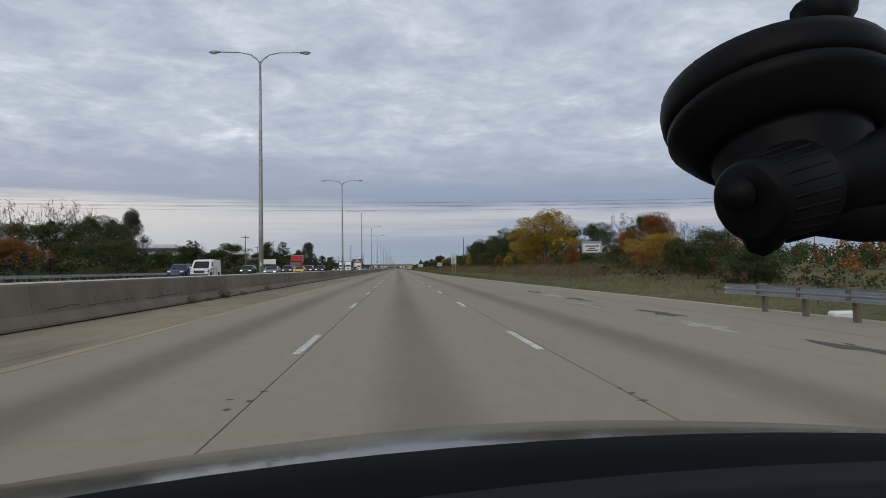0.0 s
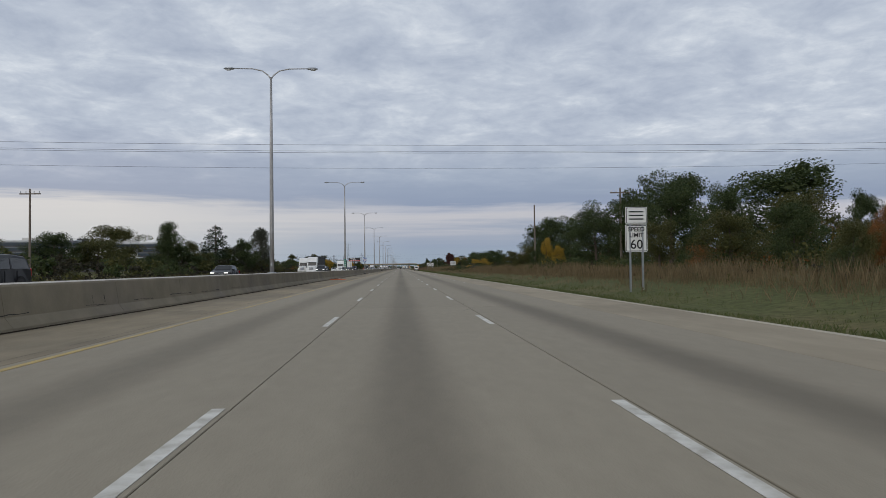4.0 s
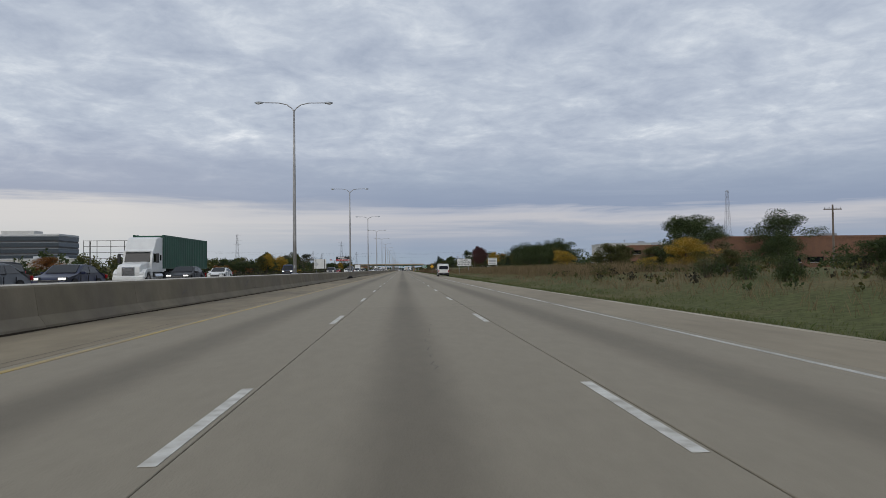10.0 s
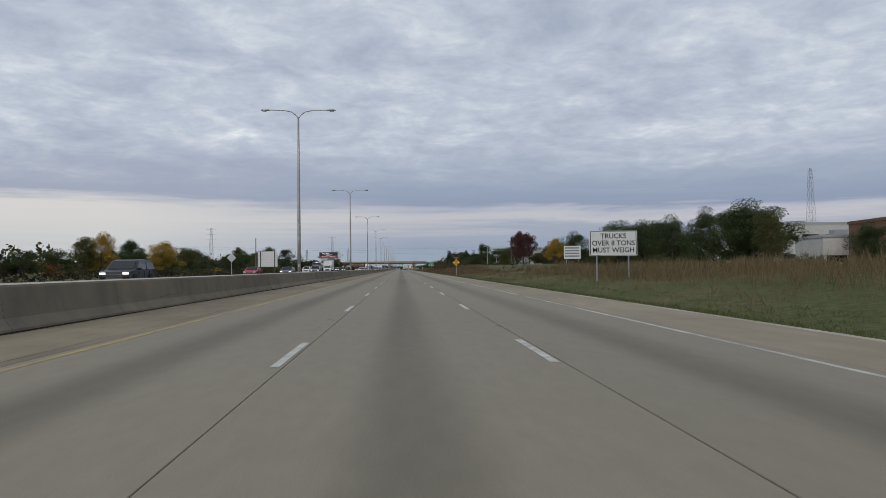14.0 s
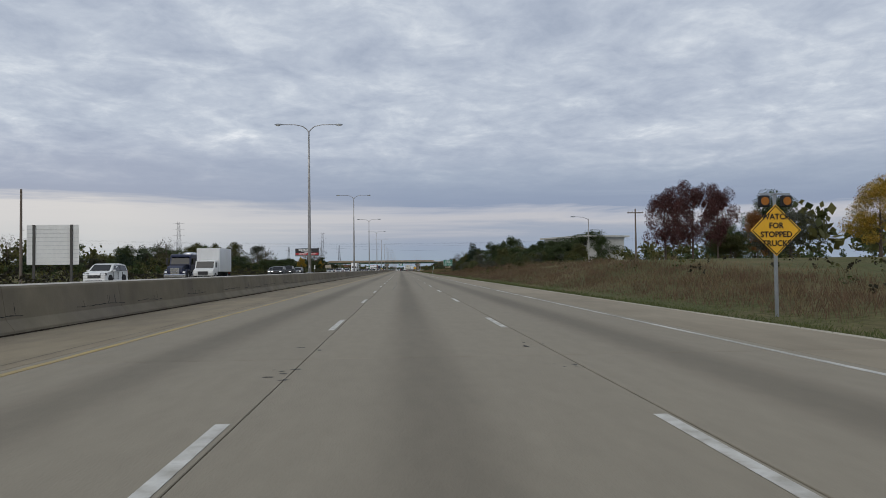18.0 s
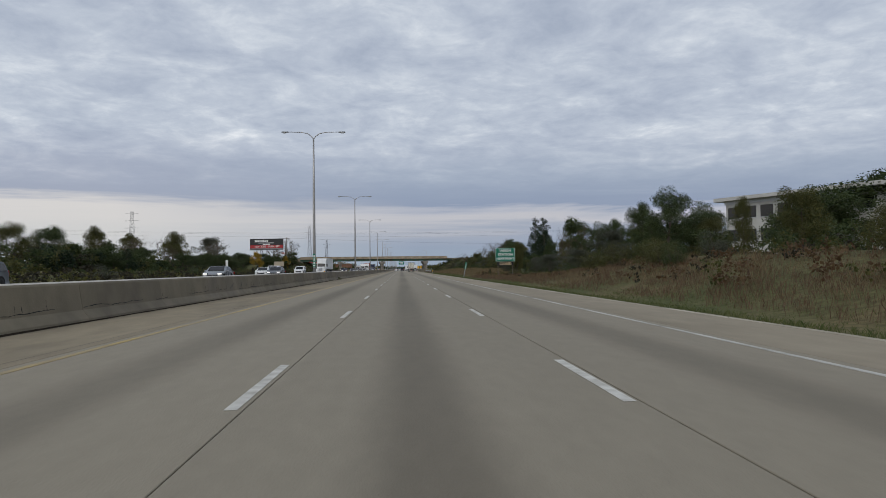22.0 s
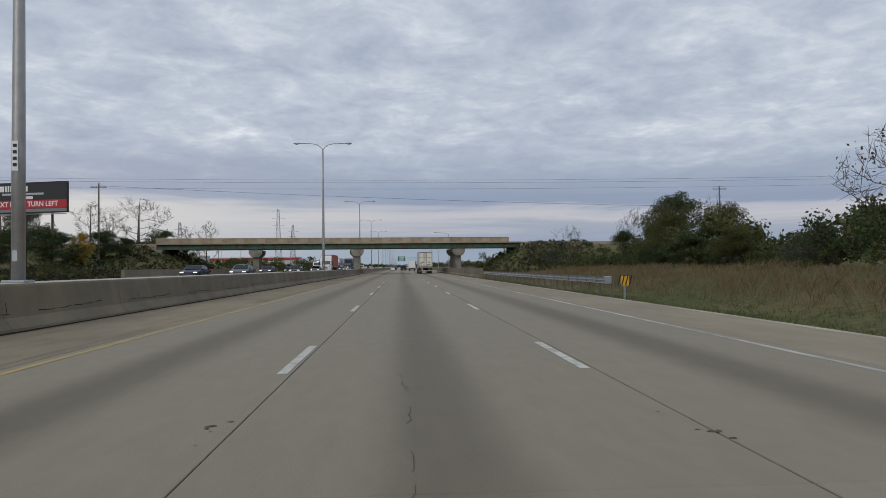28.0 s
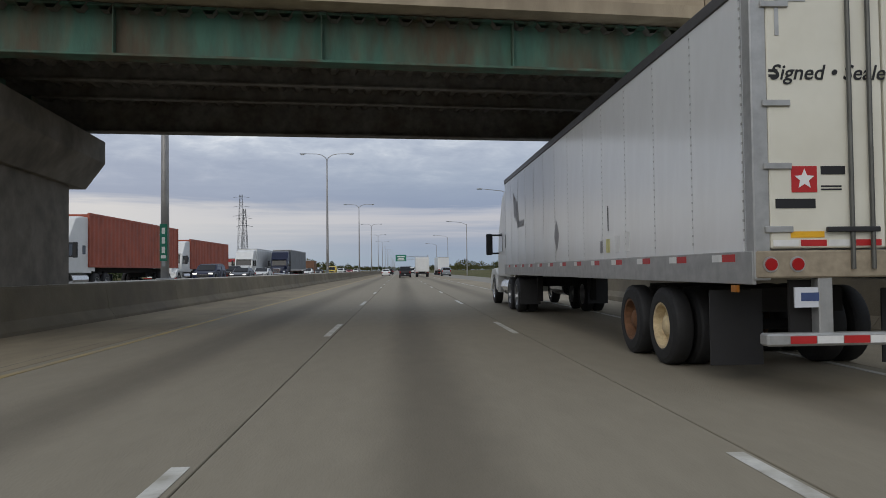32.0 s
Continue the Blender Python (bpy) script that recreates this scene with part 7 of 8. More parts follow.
GREENB = leaf_mat("verge grass blades", (0.055, 0.085, 0.024), (0.145, 0.15, 0.055))
BROWNB = leaf_mat("dry reed blades", (0.10, 0.075, 0.038), (0.25, 0.185, 0.10))
RUSTB = leaf_mat("rusty weed stalks", (0.095, 0.062, 0.038), (0.19, 0.125, 0.078))
blades("verge_grass", 9.6, 14.5, -10, 1040, 24000, 0.06, 0.2, 0.45, GREENB, "short green and straw verge grass along the shoulder", 31, 7)
blades("tall_grass", 14.5, 24, 0, 1040, 13000, 0.2, 0.6, 0.3, BROWNB, "tall dry brown grass behind the mown verge", 32, 6)
blades("reeds", 17, 22, 60, 300, 7000, 0.6, 1.3, 0.14, BROWNB, "tall tan reeds growing in the ditch", 33, 5)
blades("reeds", 17.5, 36, 385, 545, 9000, 0.7, 1.35, 0.16, BROWNB, "tall grey-brown reeds growing in the ditch", 34, 5)
blades("weed_stalks", 13.5, 22, 600, 840, 15000, 0.15, 0.5, 0.22, RUSTB, "rusty brown weed stalks covering the bank", 35, 6)
blades("tall_grass", 14, 24, 840, 985, 6000, 0.25, 0.65, 0.3, BROWNB, "dull dry grass on the field beside the road", 36, 5)
blades("far_grass", -38, -28.8, 0, 1040, 5200, 0.2, 0.6, 0.35, BROWNB, "dry grass along the far carriageway", 37, 4)


# far woods closing the view
def far_woods(x0, x1, y0, y1, n, h0, h1, seed, material, label):
    rng = np.random.default_rng(seed)
    cs = []
    for i in range(n):
        x, y, h = rng.uniform(x0, x1), rng.uniform(y0, y1), rng.uniform(h0, h1)
        z = bank(x, y)
        for k in range(3):
            cs.append((x + rng.normal() * h * 0.25, y + rng.normal() * h * 0.25, z + h * rng.uniform(0.25, 0.72), h * rng.uniform(0.25, 0.38)))
    V, Fc = leaves(rng, cs, 4, 0.6, 1.2)
    tagged(new("far_woods", from_arrays("far_woods", V, Fc, material)), label, "woods", kind="stuff")


def thicket(x0, x1, y0, y1, step, h0, h1, seed, materials, label, size=0.22, per=36):
    """A closed belt of shrubs and low trees, one mesh for each leaf colour."""
    rng = np.random.default_rng(seed)
    groups = [[] for _ in materials]
    for y in np.arange(y0, y1, step):
        x, h = rng.uniform(x0, x1), rng.uniform(h0, h1) * (0.8 + 0.35 * math.sin(y * 0.045) * math.sin(y * 0.017 + seed))
        z = bank(x, y)
        g = groups[int(rng.integers(len(materials)))]
        for k in range(5):
            g.append((x + rng.normal() * h * 0.28, y + rng.normal() * h * 0.28, z + h * rng.uniform(0.15, 0.78), h * rng.uniform(0.18, 0.30)))
    for g, m in zip(groups, materials):
        V, Fc = leaves(rng, g, per, size, 5)
        tagged(new("thicket", from_arrays("thicket", V, Fc, LEAF[m])), label, "thicket", kind="stuff")


thicket(-80, -56, 420, 655, 1.6, 1.4, 2.8, 67, ("green", "olive", "orange", "scrub"), "low dark hedge with autumn colours across the fields")
thicket(-84, -66, 655, 1040, 1.1, 4.5, 7.0, 68, ("green", "olive", "green", "pine", "scrub"), "dense dark belt of trees beyond the far carriageway")
thicket(-95, -68, 30, 340, 1.4, 4.5, 7.5, 51, ("green", "olive", "green", "pine"), "dense dark belt of shrubs beyond the far carriageway")
thicket(-62, -40, 30, 400, 1.3, 2.2, 4.2, 52, ("green", "olive", "scrub"), "low shrubs beside the far carriageway")
thicket(-60, -48, 420, 990, 1.9, 1.6, 3.2, 53, ("green", "olive", "scrub"), "low shrubs beside the far carriageway")
thicket(-52, -30.5, 10, 1012, 0.22, 0.7, 1.4, 61, ("scrub", "scrub", "scrub", "olive"), "low dull scrub along the far carriageway", 0.15, 44)
thicket(-52, -30.5, 972, 1054, 0.05, 0.8, 1.7, 62, ("scrub", "green", "olive", "scrub"), "dark scrub covering the slope below the overpass", 0.13, 66)
thicket(16.5, 40, 1005, 1056, 0.06, 0.6, 1.7, 69, ("scrub", "green", "olive"), "dark scrub covering the slope beside the abutment", 0.13, 60)
thicket(16, 27, 300, 405, 0.7, 0.6, 1.4, 63, ("scrub", "olive", "green"), "low weeds and shrubs behind the verge", 0.09, 120)
thicket(19, 34, 520, 700, 1.0, 0.5, 1.1, 59, ("scrub", "olive", "green"), "low green weeds scattered over the bank", 0.09, 110)
thicket(15.5, 25, 690, 845, 0.5, 0.5, 1.2, 64, ("russet", "russet", "olive", "scrub"), "russet weeds and scrub covering the bank", 0.09, 120)
thicket(18, 27, 20, 300, 0.8, 0.6, 1.5, 65, ("scrub", "olive", "green", "russet"), "mixed weeds and shrubs behind the verge", 0.10, 110)
thicket(22, 32, 845, 1040, 0.8, 0.9, 2.2, 66, ("scrub", "olive", "green"), "dark scrub behind the dry grass", 0.11, 100)
thicket(34, 52, 15, 262, 1.0, 3.0, 5.0, 54, ("green", "olive", "green", "orange"), "dense autumn thicket behind the verge", 0.13, 76)
thicket(23, 30, 60, 262, 1.0, 1.4, 2.6, 50, ("green", "olive", "green"), "dense low shrubs under the verge trees", 0.10, 100)
thicket(46, 66, 262, 640, 1.1, 1.8, 3.4, 55, ("green", "olive"), "low shrubs behind the verge", 0.13, 80)
thicket(25, 38, 700, 842, 0.8, 2.2, 3.8, 56, ("green", "olive", "grey"), "dense shrubs on top of the bank", 0.12, 90)
thicket(27, 46, 842, 1030, 0.9, 3.2, 5.2, 57, ("green", "olive", "green"), "dense dark shrubs behind the dry grass", 0.14, 70)
thicket(-60, -38, 1075, 1300, 2.0, 2.5, 4.5, 58, ("green", "olive"), "green shrubs past the overpass")
far_woods(56, 110, 20, 640, 60, 5, 9, 46, LEAF["green"], "loose dark woods behind the verge trees")
far_woods(46, 90, 640, 1030, 50, 5, 8, 47, LEAF["olive"], "loose olive woods behind the bank")
far_woods(-140, -90, 30, 430, 46, 6, 9, 48, LEAF["green"], "loose dark woods beyond the far carriageway")
far_woods(-130, -88, 590, 1040, 60, 7, 10, 49, LEAF["olive"], "loose olive woods beyond the far carriageway")
far_woods(-420, -100, 100, 1300, 200, 6, 11, 41, LEAF["green"], "distant dark tree line beyond the fields")
far_woods(-300, -60, 1250, 3000, 330, 6, 12, 42, LEAF["olive"], "distant tree line along the horizon")
far_woods(90, 380, 50, 1300, 230, 7, 12, 43, LEAF["green"], "distant dark woods behind the verge")
far_woods(40, 300, 1250, 3000, 330, 6, 12, 44, LEAF["olive"], "distant tree line along the horizon")
far_woods(-220, 220, 2900, 3500, 260, 8, 14, 45, LEAF["green"], "hazy far tree line across the end of the road")

# ---------------------------------------------------------------- buildings beyond the verges
BRICK = mat("brown brick wall", (0.20, 0.105, 0.065), 0.9, vary=0.18, scale=4, second=(0.15, 0.085, 0.06), sscale=0.8, samount=0.7)
RENDER = mat("pale wall panel", (0.55, 0.54, 0.51), 0.8, vary=0.08, scale=1.2, second=(0.44, 0.43, 0.40), sscale=0.4, samount=0.6)
DARKWALL = mat("dark cladding", (0.06, 0.06, 0.065), 0.7, vary=0.12)
ROOF = mat("dark shingle roof", (0.055, 0.052, 0.05), 0.9, vary=0.2, scale=3)
CURTAIN = mat("blue-grey office glazing", (0.025, 0.04, 0.055), 0.12, spec=0.6, vary=0.1, scale=0.3)


def building(name, x, y, w, d, h, wall, label, turn=0, rows=1, cols=6, roof="flat", glass=GLASS, winh=1.2, sill=1.2):
    b = empty(name, pose(x, y, min(bank(x, y), bank(x, y - d / 2)), 0, 0, turn), label, "building")
    part("wall_block", B(-w / 2, w / 2, -d / 2, d / 2, -0.5, h), wall, b)
    if roof == "flat":
        part("parapet", B(-w / 2 - 0.15, w / 2 + 0.15, -d / 2 - 0.15, d / 2 + 0.15, h, h + 0.5), SIGNBACK if wall is not BRICK else wall, b)
        part("roof_unit", B(-w * 0.2, -w * 0.2 + 2.5, -1, 1.2, h + 0.5, h + 1.6, bev=0.05), GALV, b)
        part("roof_unit", B(w * 0.15, w * 0.15 + 3.5, -1.5, 1.0, h + 0.5, h + 1.4, bev=0.05), GALV, b)
    else:
        part("roof", PR([(-d / 2 - 0.4, h), (d / 2 + 0.4, h), (0, h + d * 0.22)], -w / 2 - 0.4, w / 2 + 0.4, "X"), ROOF, b)
    fl = h / rows
    for r in range(rows):
        for c in range(cols):
            px = -w / 2 + w * (c + 0.5) / cols
            z = r * fl + min(sill, fl * 0.4)
            wd = part("window", B(px - w / cols * 0.36, px + w / cols * 0.36, -d / 2 - 0.06, -d / 2 + 0.05, z, z + min(winh, fl * 0.5)), glass, b)
            part("window_sill", B(px - w / cols * 0.38, px + w / cols * 0.38, -d / 2 - 0.12, -d / 2 + 0.02, z - 0.1, z), SIGNBACK, wd)
    return b


def office(x, y):
    b = empty("office_building", pose(x, y, bank(x, y), 0, 0, 0), "glazed blue-grey office block beyond the fields", "building")
    for dx, dy, w, d, h in ((0, 0, 62, 30, 26), (-72, -22, 80, 34, 28)):
        part("core", B(dx - w / 2, dx + w / 2, dy - d / 2, dy + d / 2, -0.5, h), DARKWALL, b)
        for k in range(6):
            z = 1.0 + k * (h - 1) / 6
            g = part("window_band", B(dx - w / 2 - 0.25, dx + w / 2 + 0.25, dy - d / 2 - 0.25, dy + d / 2 + 0.25, z + 0.9, z + 3.4), CURTAIN, b)
            part("spandrel", B(dx - w / 2 - 0.4, dx + w / 2 + 0.4, dy - d / 2 - 0.4, dy + d / 2 + 0.4, z + 3.4, z + 4.0), mat("grey spandrel", (0.16, 0.18, 0.2), 0.5), g)
        part("parapet", B(dx - w / 2 - 0.3, dx + w / 2 + 0.3, dy - d / 2 - 0.3, dy + d / 2 + 0.3, h, h + 1.2), SIGNBACK, b)
        part("plant_room", B(dx - 12, dx + 10, dy - 5, dy + 7, h + 1.2, h + 4.0), RENDER, b)
    part("stair_tower", B(-36, -30, -24, -12, -0.5, 31), DARKWALL, b)


p = empty("reflector", pose(-7.5, 796.5, 1.0), "small yellow reflector block on the median wall", "reflector")
part("block", B(-0.06, 0.06, -0.03, 0.03, 0.0, 0.1, bev=0.01), SIGNYELLOW, p)
post_sign("route_marker", -29.4, 840.8, 2.45, 0.42, 1.5, SIGNWHITE, "narrow white marker board seen from behind", "road sign", posts=(0.0,))
office(-262, 838)
building("house", 71, 404, 13, 9, 2.2, RENDER, "small white house with a dark roof", 20, 1, 4, "gable")
building("brick_building", 92, 485, 46, 20, 6.5, BRICK, "low brown brick building behind trees", 0, 1, 9)
building("factory", 120, 640, 60, 25, 10, RENDER, "pale factory block with roof plant", 0, 2, 10)
building("brick_building", 92, 560, 30, 18, 7.2, BRICK, "brick building with white bands", -8, 2, 7)
building("shed", 84, 580, 14, 12, 5.6, RENDER, "white and black panelled hall among trees", -8, 1, 3)
building("factory", -190, 590, 70, 30, 8, DARKWALL, "low dark commercial building across the fields", 0, 1, 9)
building("factory", -150, 640, 30, 20, 6, RENDER, "low white commercial building across the fields", 0, 1, 5)
building("office_annex", -200, 628, 40, 20, 15, RENDER, "pale building roof above the trees", 0, 3, 8)
annex = building("office_annex", 59.3, 804.8, 22, 14, 10.0 - bank(55, 800), RENDER, "pale office block with a broad flat roof above the bank", -66.4, 3, 8, winh=1.9)
part("roof_slab", B(-12.2, 12.2, -8.2, 8.2, 10.5 - bank(55, 800), 11.0 - bank(55, 800)), RENDER, annex)
building("store", -160, 1720, 95, 40, 12.5, RENDER, "long white retail store with a red band", 0, 1, 12)
part("red_band", B(-50, 50, -20.6, -20.2, 9.5, 12.0), SIGNRED, bpy.data.objects["store"])
building("store", -115, 1290, 26, 18, 7, RENDER, "white petrol station building with a canopy", 0, 1, 5)
building("shed", -60, 1480, 18, 12, 6, BRICK, "small red-brown roadside building", 0, 1, 4)

fr = empty("board_frame", pose(-70, 504, bank(-70, 504)), "bare steel frame of a board on two posts", "sign frame")
for px in (-5.0, 5.0):
    part("post", T([(px, 0, -0.4), (px, 0, 8.0)], 0.16, 8), UNDERS, fr)
for px in (-6.5, -3.3, 0.0, 3.3, 6.5):
    part("upright", B(px - 0.06, px + 0.06, -0.12, -0.02, 3.6, 8.2), UNDERS, fr)
for z in (3.7, 5.2, 6.7, 8.1):
    part("rail", B(-6.6, 6.6, -0.2, -0.12, z - 0.05, z + 0.05), UNDERS, fr)

flag = empty("flagpole", pose(-96, 1300, bank(-96, 1300)), "white flagpole with a striped flag", "flag")
part("mast", T([(0, 0, -0.3), (0, 0, 16)], [0.12, 0.06], 8), SIGNBACK, flag)
for k in range(7):
    bm = bmesh.new()
    n = 8
    r0 = [bm.verts.new((0.1 + 0.45 * i, 0.18 * math.sin(i * 0.9), 15.6 - 0.3 * k - 0.08 * i)) for i in range(n)]
    r1 = [bm.verts.new((0.1 + 0.45 * i, 0.18 * math.sin(i * 0.9), 15.3 - 0.3 * k - 0.08 * i)) for i in range(n)]
    for i in range(n - 1):
        bm.faces.new((r0[i], r0[i + 1], r1[i + 1], r1[i]))
    part("stripe", bm, (SIGNBLUE if k < 2 else SIGNRED) if k % 2 == 0 else SIGNWHITE, flag)

# side lamps past the overpass
for y in (1130, 1195, 1260, 1330):
    p = empty("lamp_post", pose(16.5, y, -0.1), "single-arm grey lamp post beside the slip lane", "street lamp", "slip lane lamps")
    part("shaft", T([(0, 0, -0.3), (0, 0, 11.6)], [0.13, 0.07], 8), POLEM, p)
    part("arm", T([(0, 0, 11.5), (-1.2, 0, 12.0), (-4.0, 0, 12.3)], 0.045, 6), POLEM, p)
    part("lamp_head", B(-4.6, -3.9, -0.15, 0.15, 12.2, 12.38, bev=0.04), GALV, p)
for x, y in ((15.6, 1300), (17.5, 1302)):
    post_sign("exit_sign", x, y, 2.6, 1.5, 2.2, SIGNYELLOW, "yellow sign board beside the slip lane", "road sign", posts=(-0.4, 0.4))

# ---------------------------------------------------------------- wear on the carriageway
TAR = mat("dark spalled concrete", (0.07, 0.065, 0.054), 0.95, vary=0.4, scale=20, space="World")
RUBBER = mat("tyre rubber smear", (0.105, 0.099, 0.085), 0.85, vary=0.35, scale=3.0, stretch=(1, 0.4, 1), space="World")
FAINT = mat("faint tyre smear", (0.175, 0.160, 0.124), 0.85, vary=0.3, scale=3.0, stretch=(1, 0.4, 1), space="World")
PALE = mat("pale mortar patch", (0.34, 0.32, 0.27), 0.9, vary=0.2, scale=8, space="World")
wr = random.Random(3)


def blotch(x, y, w, l, z=0.0035, bm=None):
    bm = bm or bmesh.new()
    n = 19
    ph = wr.uniform(0, 6)
    f = bm.faces.new([bm.verts.new((x + math.cos(a) * w * wr.uniform(0.2, 1.2), y + math.sin(a) * l * wr.uniform(0.2, 1.2), z)) for a in [ph + 2 * math.pi * k / n for k in range(n)]])
    f.normal_update()
    if f.normal.z < 0:
        f.normal_flip()
    return bm


def ribbon(pts, w, z=0.0032):
    bm = bmesh.new()
    prev = None
    for i, (x, y) in enumerate(pts):
        k = w * wr.uniform(0.6, 1.15)
        a, b = bm.verts.new((x - k / 2, y, z)), bm.verts.new((x + k / 2, y, z))
        if prev:
            bm.faces.new((prev[0], prev[1], b, a))
        prev = (a, b)
    return bm


for k in range(-3, 46):
    yj = 78.7 + 24.4 * k
    for x in (0.05, LANE + 0.03):
        for dy, p in ((-1.5, 0.85), (1.5, 0.75)):
            if wr.random() < p:
                s = wr.uniform(0.5, 1.0)
                bm = bmesh.new()
                for q in range(wr.choice((3, 4, 5, 6))):
                    f = wr.uniform(0.3, 1.0) * s
                    blotch(x + wr.uniform(-0.26, 0.14), yj + dy + wr.uniform(-0.55, 0.55), 0.10 * f, 0.10 * f, 0.0030 + 0.0004 * q, bm)
                part("spall", bm, TAR if wr.random() < 0.85 else PALE, road)
for x0, x1, y0, y1 in ((0.8, 2.2, 12, 22), (1.9, 2.3, 332, 340), (2.2, 2.6, 405, 412), (1.8, 2.25, 749.5, 755), (1.98, 2.15, 815, 821), (1.3, 1.5, 908, 913), (1.2, 1.4, 942, 947), (2.3, 2.5, 687, 691)):
    y, x = y0, (x0 + x1) / 2
    while y < y1:
        l = wr.uniform(0.25, 0.9)
        pts = []
        for k in range(7):
            x = min(x1, max(x0, x + wr.uniform(-0.05, 0.05)))
            pts.append((x, y + l * k / 6))
        part("crack", ribbon(pts, wr.uniform(0.006, 0.016)), TAR, road)
        y += l + wr.uniform(0.1, 1.0)


def curve(pts, n=40):
    ys = [p[1] for p in pts]
    out = []
    for k in range(n + 1):
        y = ys[0] + (ys[-1] - ys[0]) * k / n
        out.append((float(np.interp(y, ys, [p[0] for p in pts])), y))
    return out


for pts, ws in (([(3.06, 423), (3.12, 430), (3.2, 438), (3.3, 446)], (0.0, 0.09)),
                ([(0.95, 624), (1.0, 630), (1.1, 637), (1.0, 655)], (0.0,)), ([(2.85, 624), (2.87, 632), (2.9, 643), (2.95, 655)], (0.0,)),
                ([(1.55, 972), (1.3, 979), (0.9, 983.5), (0.44, 987.5), (-0.6, 995), (-1.5, 1003), (-2.4, 1010), (-3.4, 1019)], (-0.1, 0.1)),
                ([(-1.4, 998), (-1.1, 1000), (-1.5, 1003.5), (-2.4, 1011), (-3.3, 1019)], (-0.5, 0.0)), ([(0.3, 940), (0.27, 946.5), (0.4, 953), (0.52, 960)], (0.0, 0.15))):
    for off in ws:
        part("skid_mark", ribbon([(x + off, y) for x, y in curve(pts)], 0.06), RUBBER if pts[0][1] > 960 else FAINT, road, "dark tyre skid mark")
# smears that hop along the lane line
for k in range(17):
    y0, l = 420.5 + 1.6 * k, wr.uniform(0.9, 1.5)
    for off, w in ((-0.055, 0.045), (0.02, 0.06)):
        x0 = 3.36 + 0.011 * (y0 - 421) + off
        part("skid_mark", ribbon([(x0 + 0.011 * l * q / 6, y0 + l * q / 6) for q in range(7)], w, 0.0034), RUBBER if (k + (off > 0)) % 3 else FAINT, road, "dark tyre skid mark")
# open longitudinal joint inside the yellow line
y = -8.0
while y < 1040:
    l = wr.uniform(4, 14)
    part("joint_crack", ribbon([(-3.98 + 0.03 * math.sin((y + q * l / 8) * 0.4) + wr.uniform(-0.012, 0.012), y + q * l / 8) for q in range(9)], 0.016, 0.0033), TAR, road)
    y += l + wr.uniform(0.0, 2.5)
part("merge_strip", PR([(9.52, -60), (12.6, -60), (11.9, 14), (10.6, 60), (9.56, 120)], -0.12, -0.002, "Z"), CONCRETE, road)
part("pavement_edge", B(9.28, 9.5, 120, 1040, 0.0, 0.004), PALEDGE, road)
part("pavement_edge", PR([(12.35, -60), (12.62, -60), (11.92, 14), (10.62, 60), (9.58, 120), (9.30, 120), (10.33, 60), (11.63, 14)], -0.002, 0.003, "Z"), PALEDGE, road)
for k in range(7):
    part("patch_strip", blotch(8.0 + wr.uniform(-0.4, 0.4), 10 + k * 4.2, 0.35, 2.0, 0.0036), PALE if k % 2 else TAR, road)
# broken remains of the edge line before it is renewed
for y in (188, 193, 199, 204, 211, 215, 222, 227):
    part("line_scrap", ribbon([(6.94, y + q) for q in np.linspace(0, wr.uniform(0.8, 2.2), 5)], 0.09), WHITE, road)

# grit and leaf litter along the foot of the median wall
V, Fc = [], []
grng = np.random.default_rng(8)
ys = np.arange(-10, 1040, 0.55)
wid = 0.03 + 0.07 * np.abs(np.sin(ys * 0.21) * np.sin(ys * 0.057 + 1)) + grng.uniform(0, 0.04, len(ys))
for y, w in zip(ys, wid):
    V += [(EDGE_L - 0.03, y, 0.03), (EDGE_L + w, y, 0.004)]
for i in range(len(ys) - 1):
    k = 2 * i
    Fc.append((k, k + 1, k + 3, k + 2))
tagged(new("gutter_grit", from_arrays("gutter_grit", V, Fc, DIRT)), "dark grit and leaf litter along the median wall", "debris", kind="stuff")
# dark rubbed streaks on the wall face
SCUFF = mat("rubbed grey streak", (0.12, 0.105, 0.085), 0.9, vary=0.3, scale=6, space="World")
for k in range(46):
    y, l = wr.uniform(5, 1035), wr.uniform(0.25, 1.3)
    za, zb = wr.uniform(0.36, 0.6), wr.uniform(0.4, 0.85)
    bm = bmesh.new()
    vs = []
    for q in range(7):
        f = q / 6
        z, w = za + (zb - za) * f + wr.uniform(-0.02, 0.02), 0.05 * math.sin(math.pi * (0.08 + 0.84 * f)) * wr.uniform(0.5, 1.3)
        vs.append([bm.verts.new((EDGE_L - 0.19 - 0.10 * (zz - 0.30) / 0.65 + 0.003, y + l * f, zz)) for zz in (z - w, z + w)])
    for p, q in zip(vs, vs[1:]):
        bm.faces.new((p[0], q[0], q[1], p[1]))
    part("wall_scuff", bm, SCUFF, barrier)


# long cracks along the break of the wall face, with short upright ones above
WALLCRACK = mat("black wall crack", (0.022, 0.02, 0.017), 0.95, vary=0.3, scale=9, space="World")


def wall_strip(pts, w, bm):
    prev = None
    for y, z, up in pts:
        k = w * wr.uniform(0.35, 1.2) / 2
        d = (0, k) if up else (k, 0)
        q = [bm.verts.new((EDGE_L - 0.19 - 0.10 * (zz - 0.30) / 0.65 + 0.004, yy, zz)) for yy, zz in ((y - d[1], z - d[0]), (y + d[1], z + d[0]))]
        if prev:
            bm.faces.new((prev[0], q[0], q[1], prev[1]))
        prev = q
    return bm


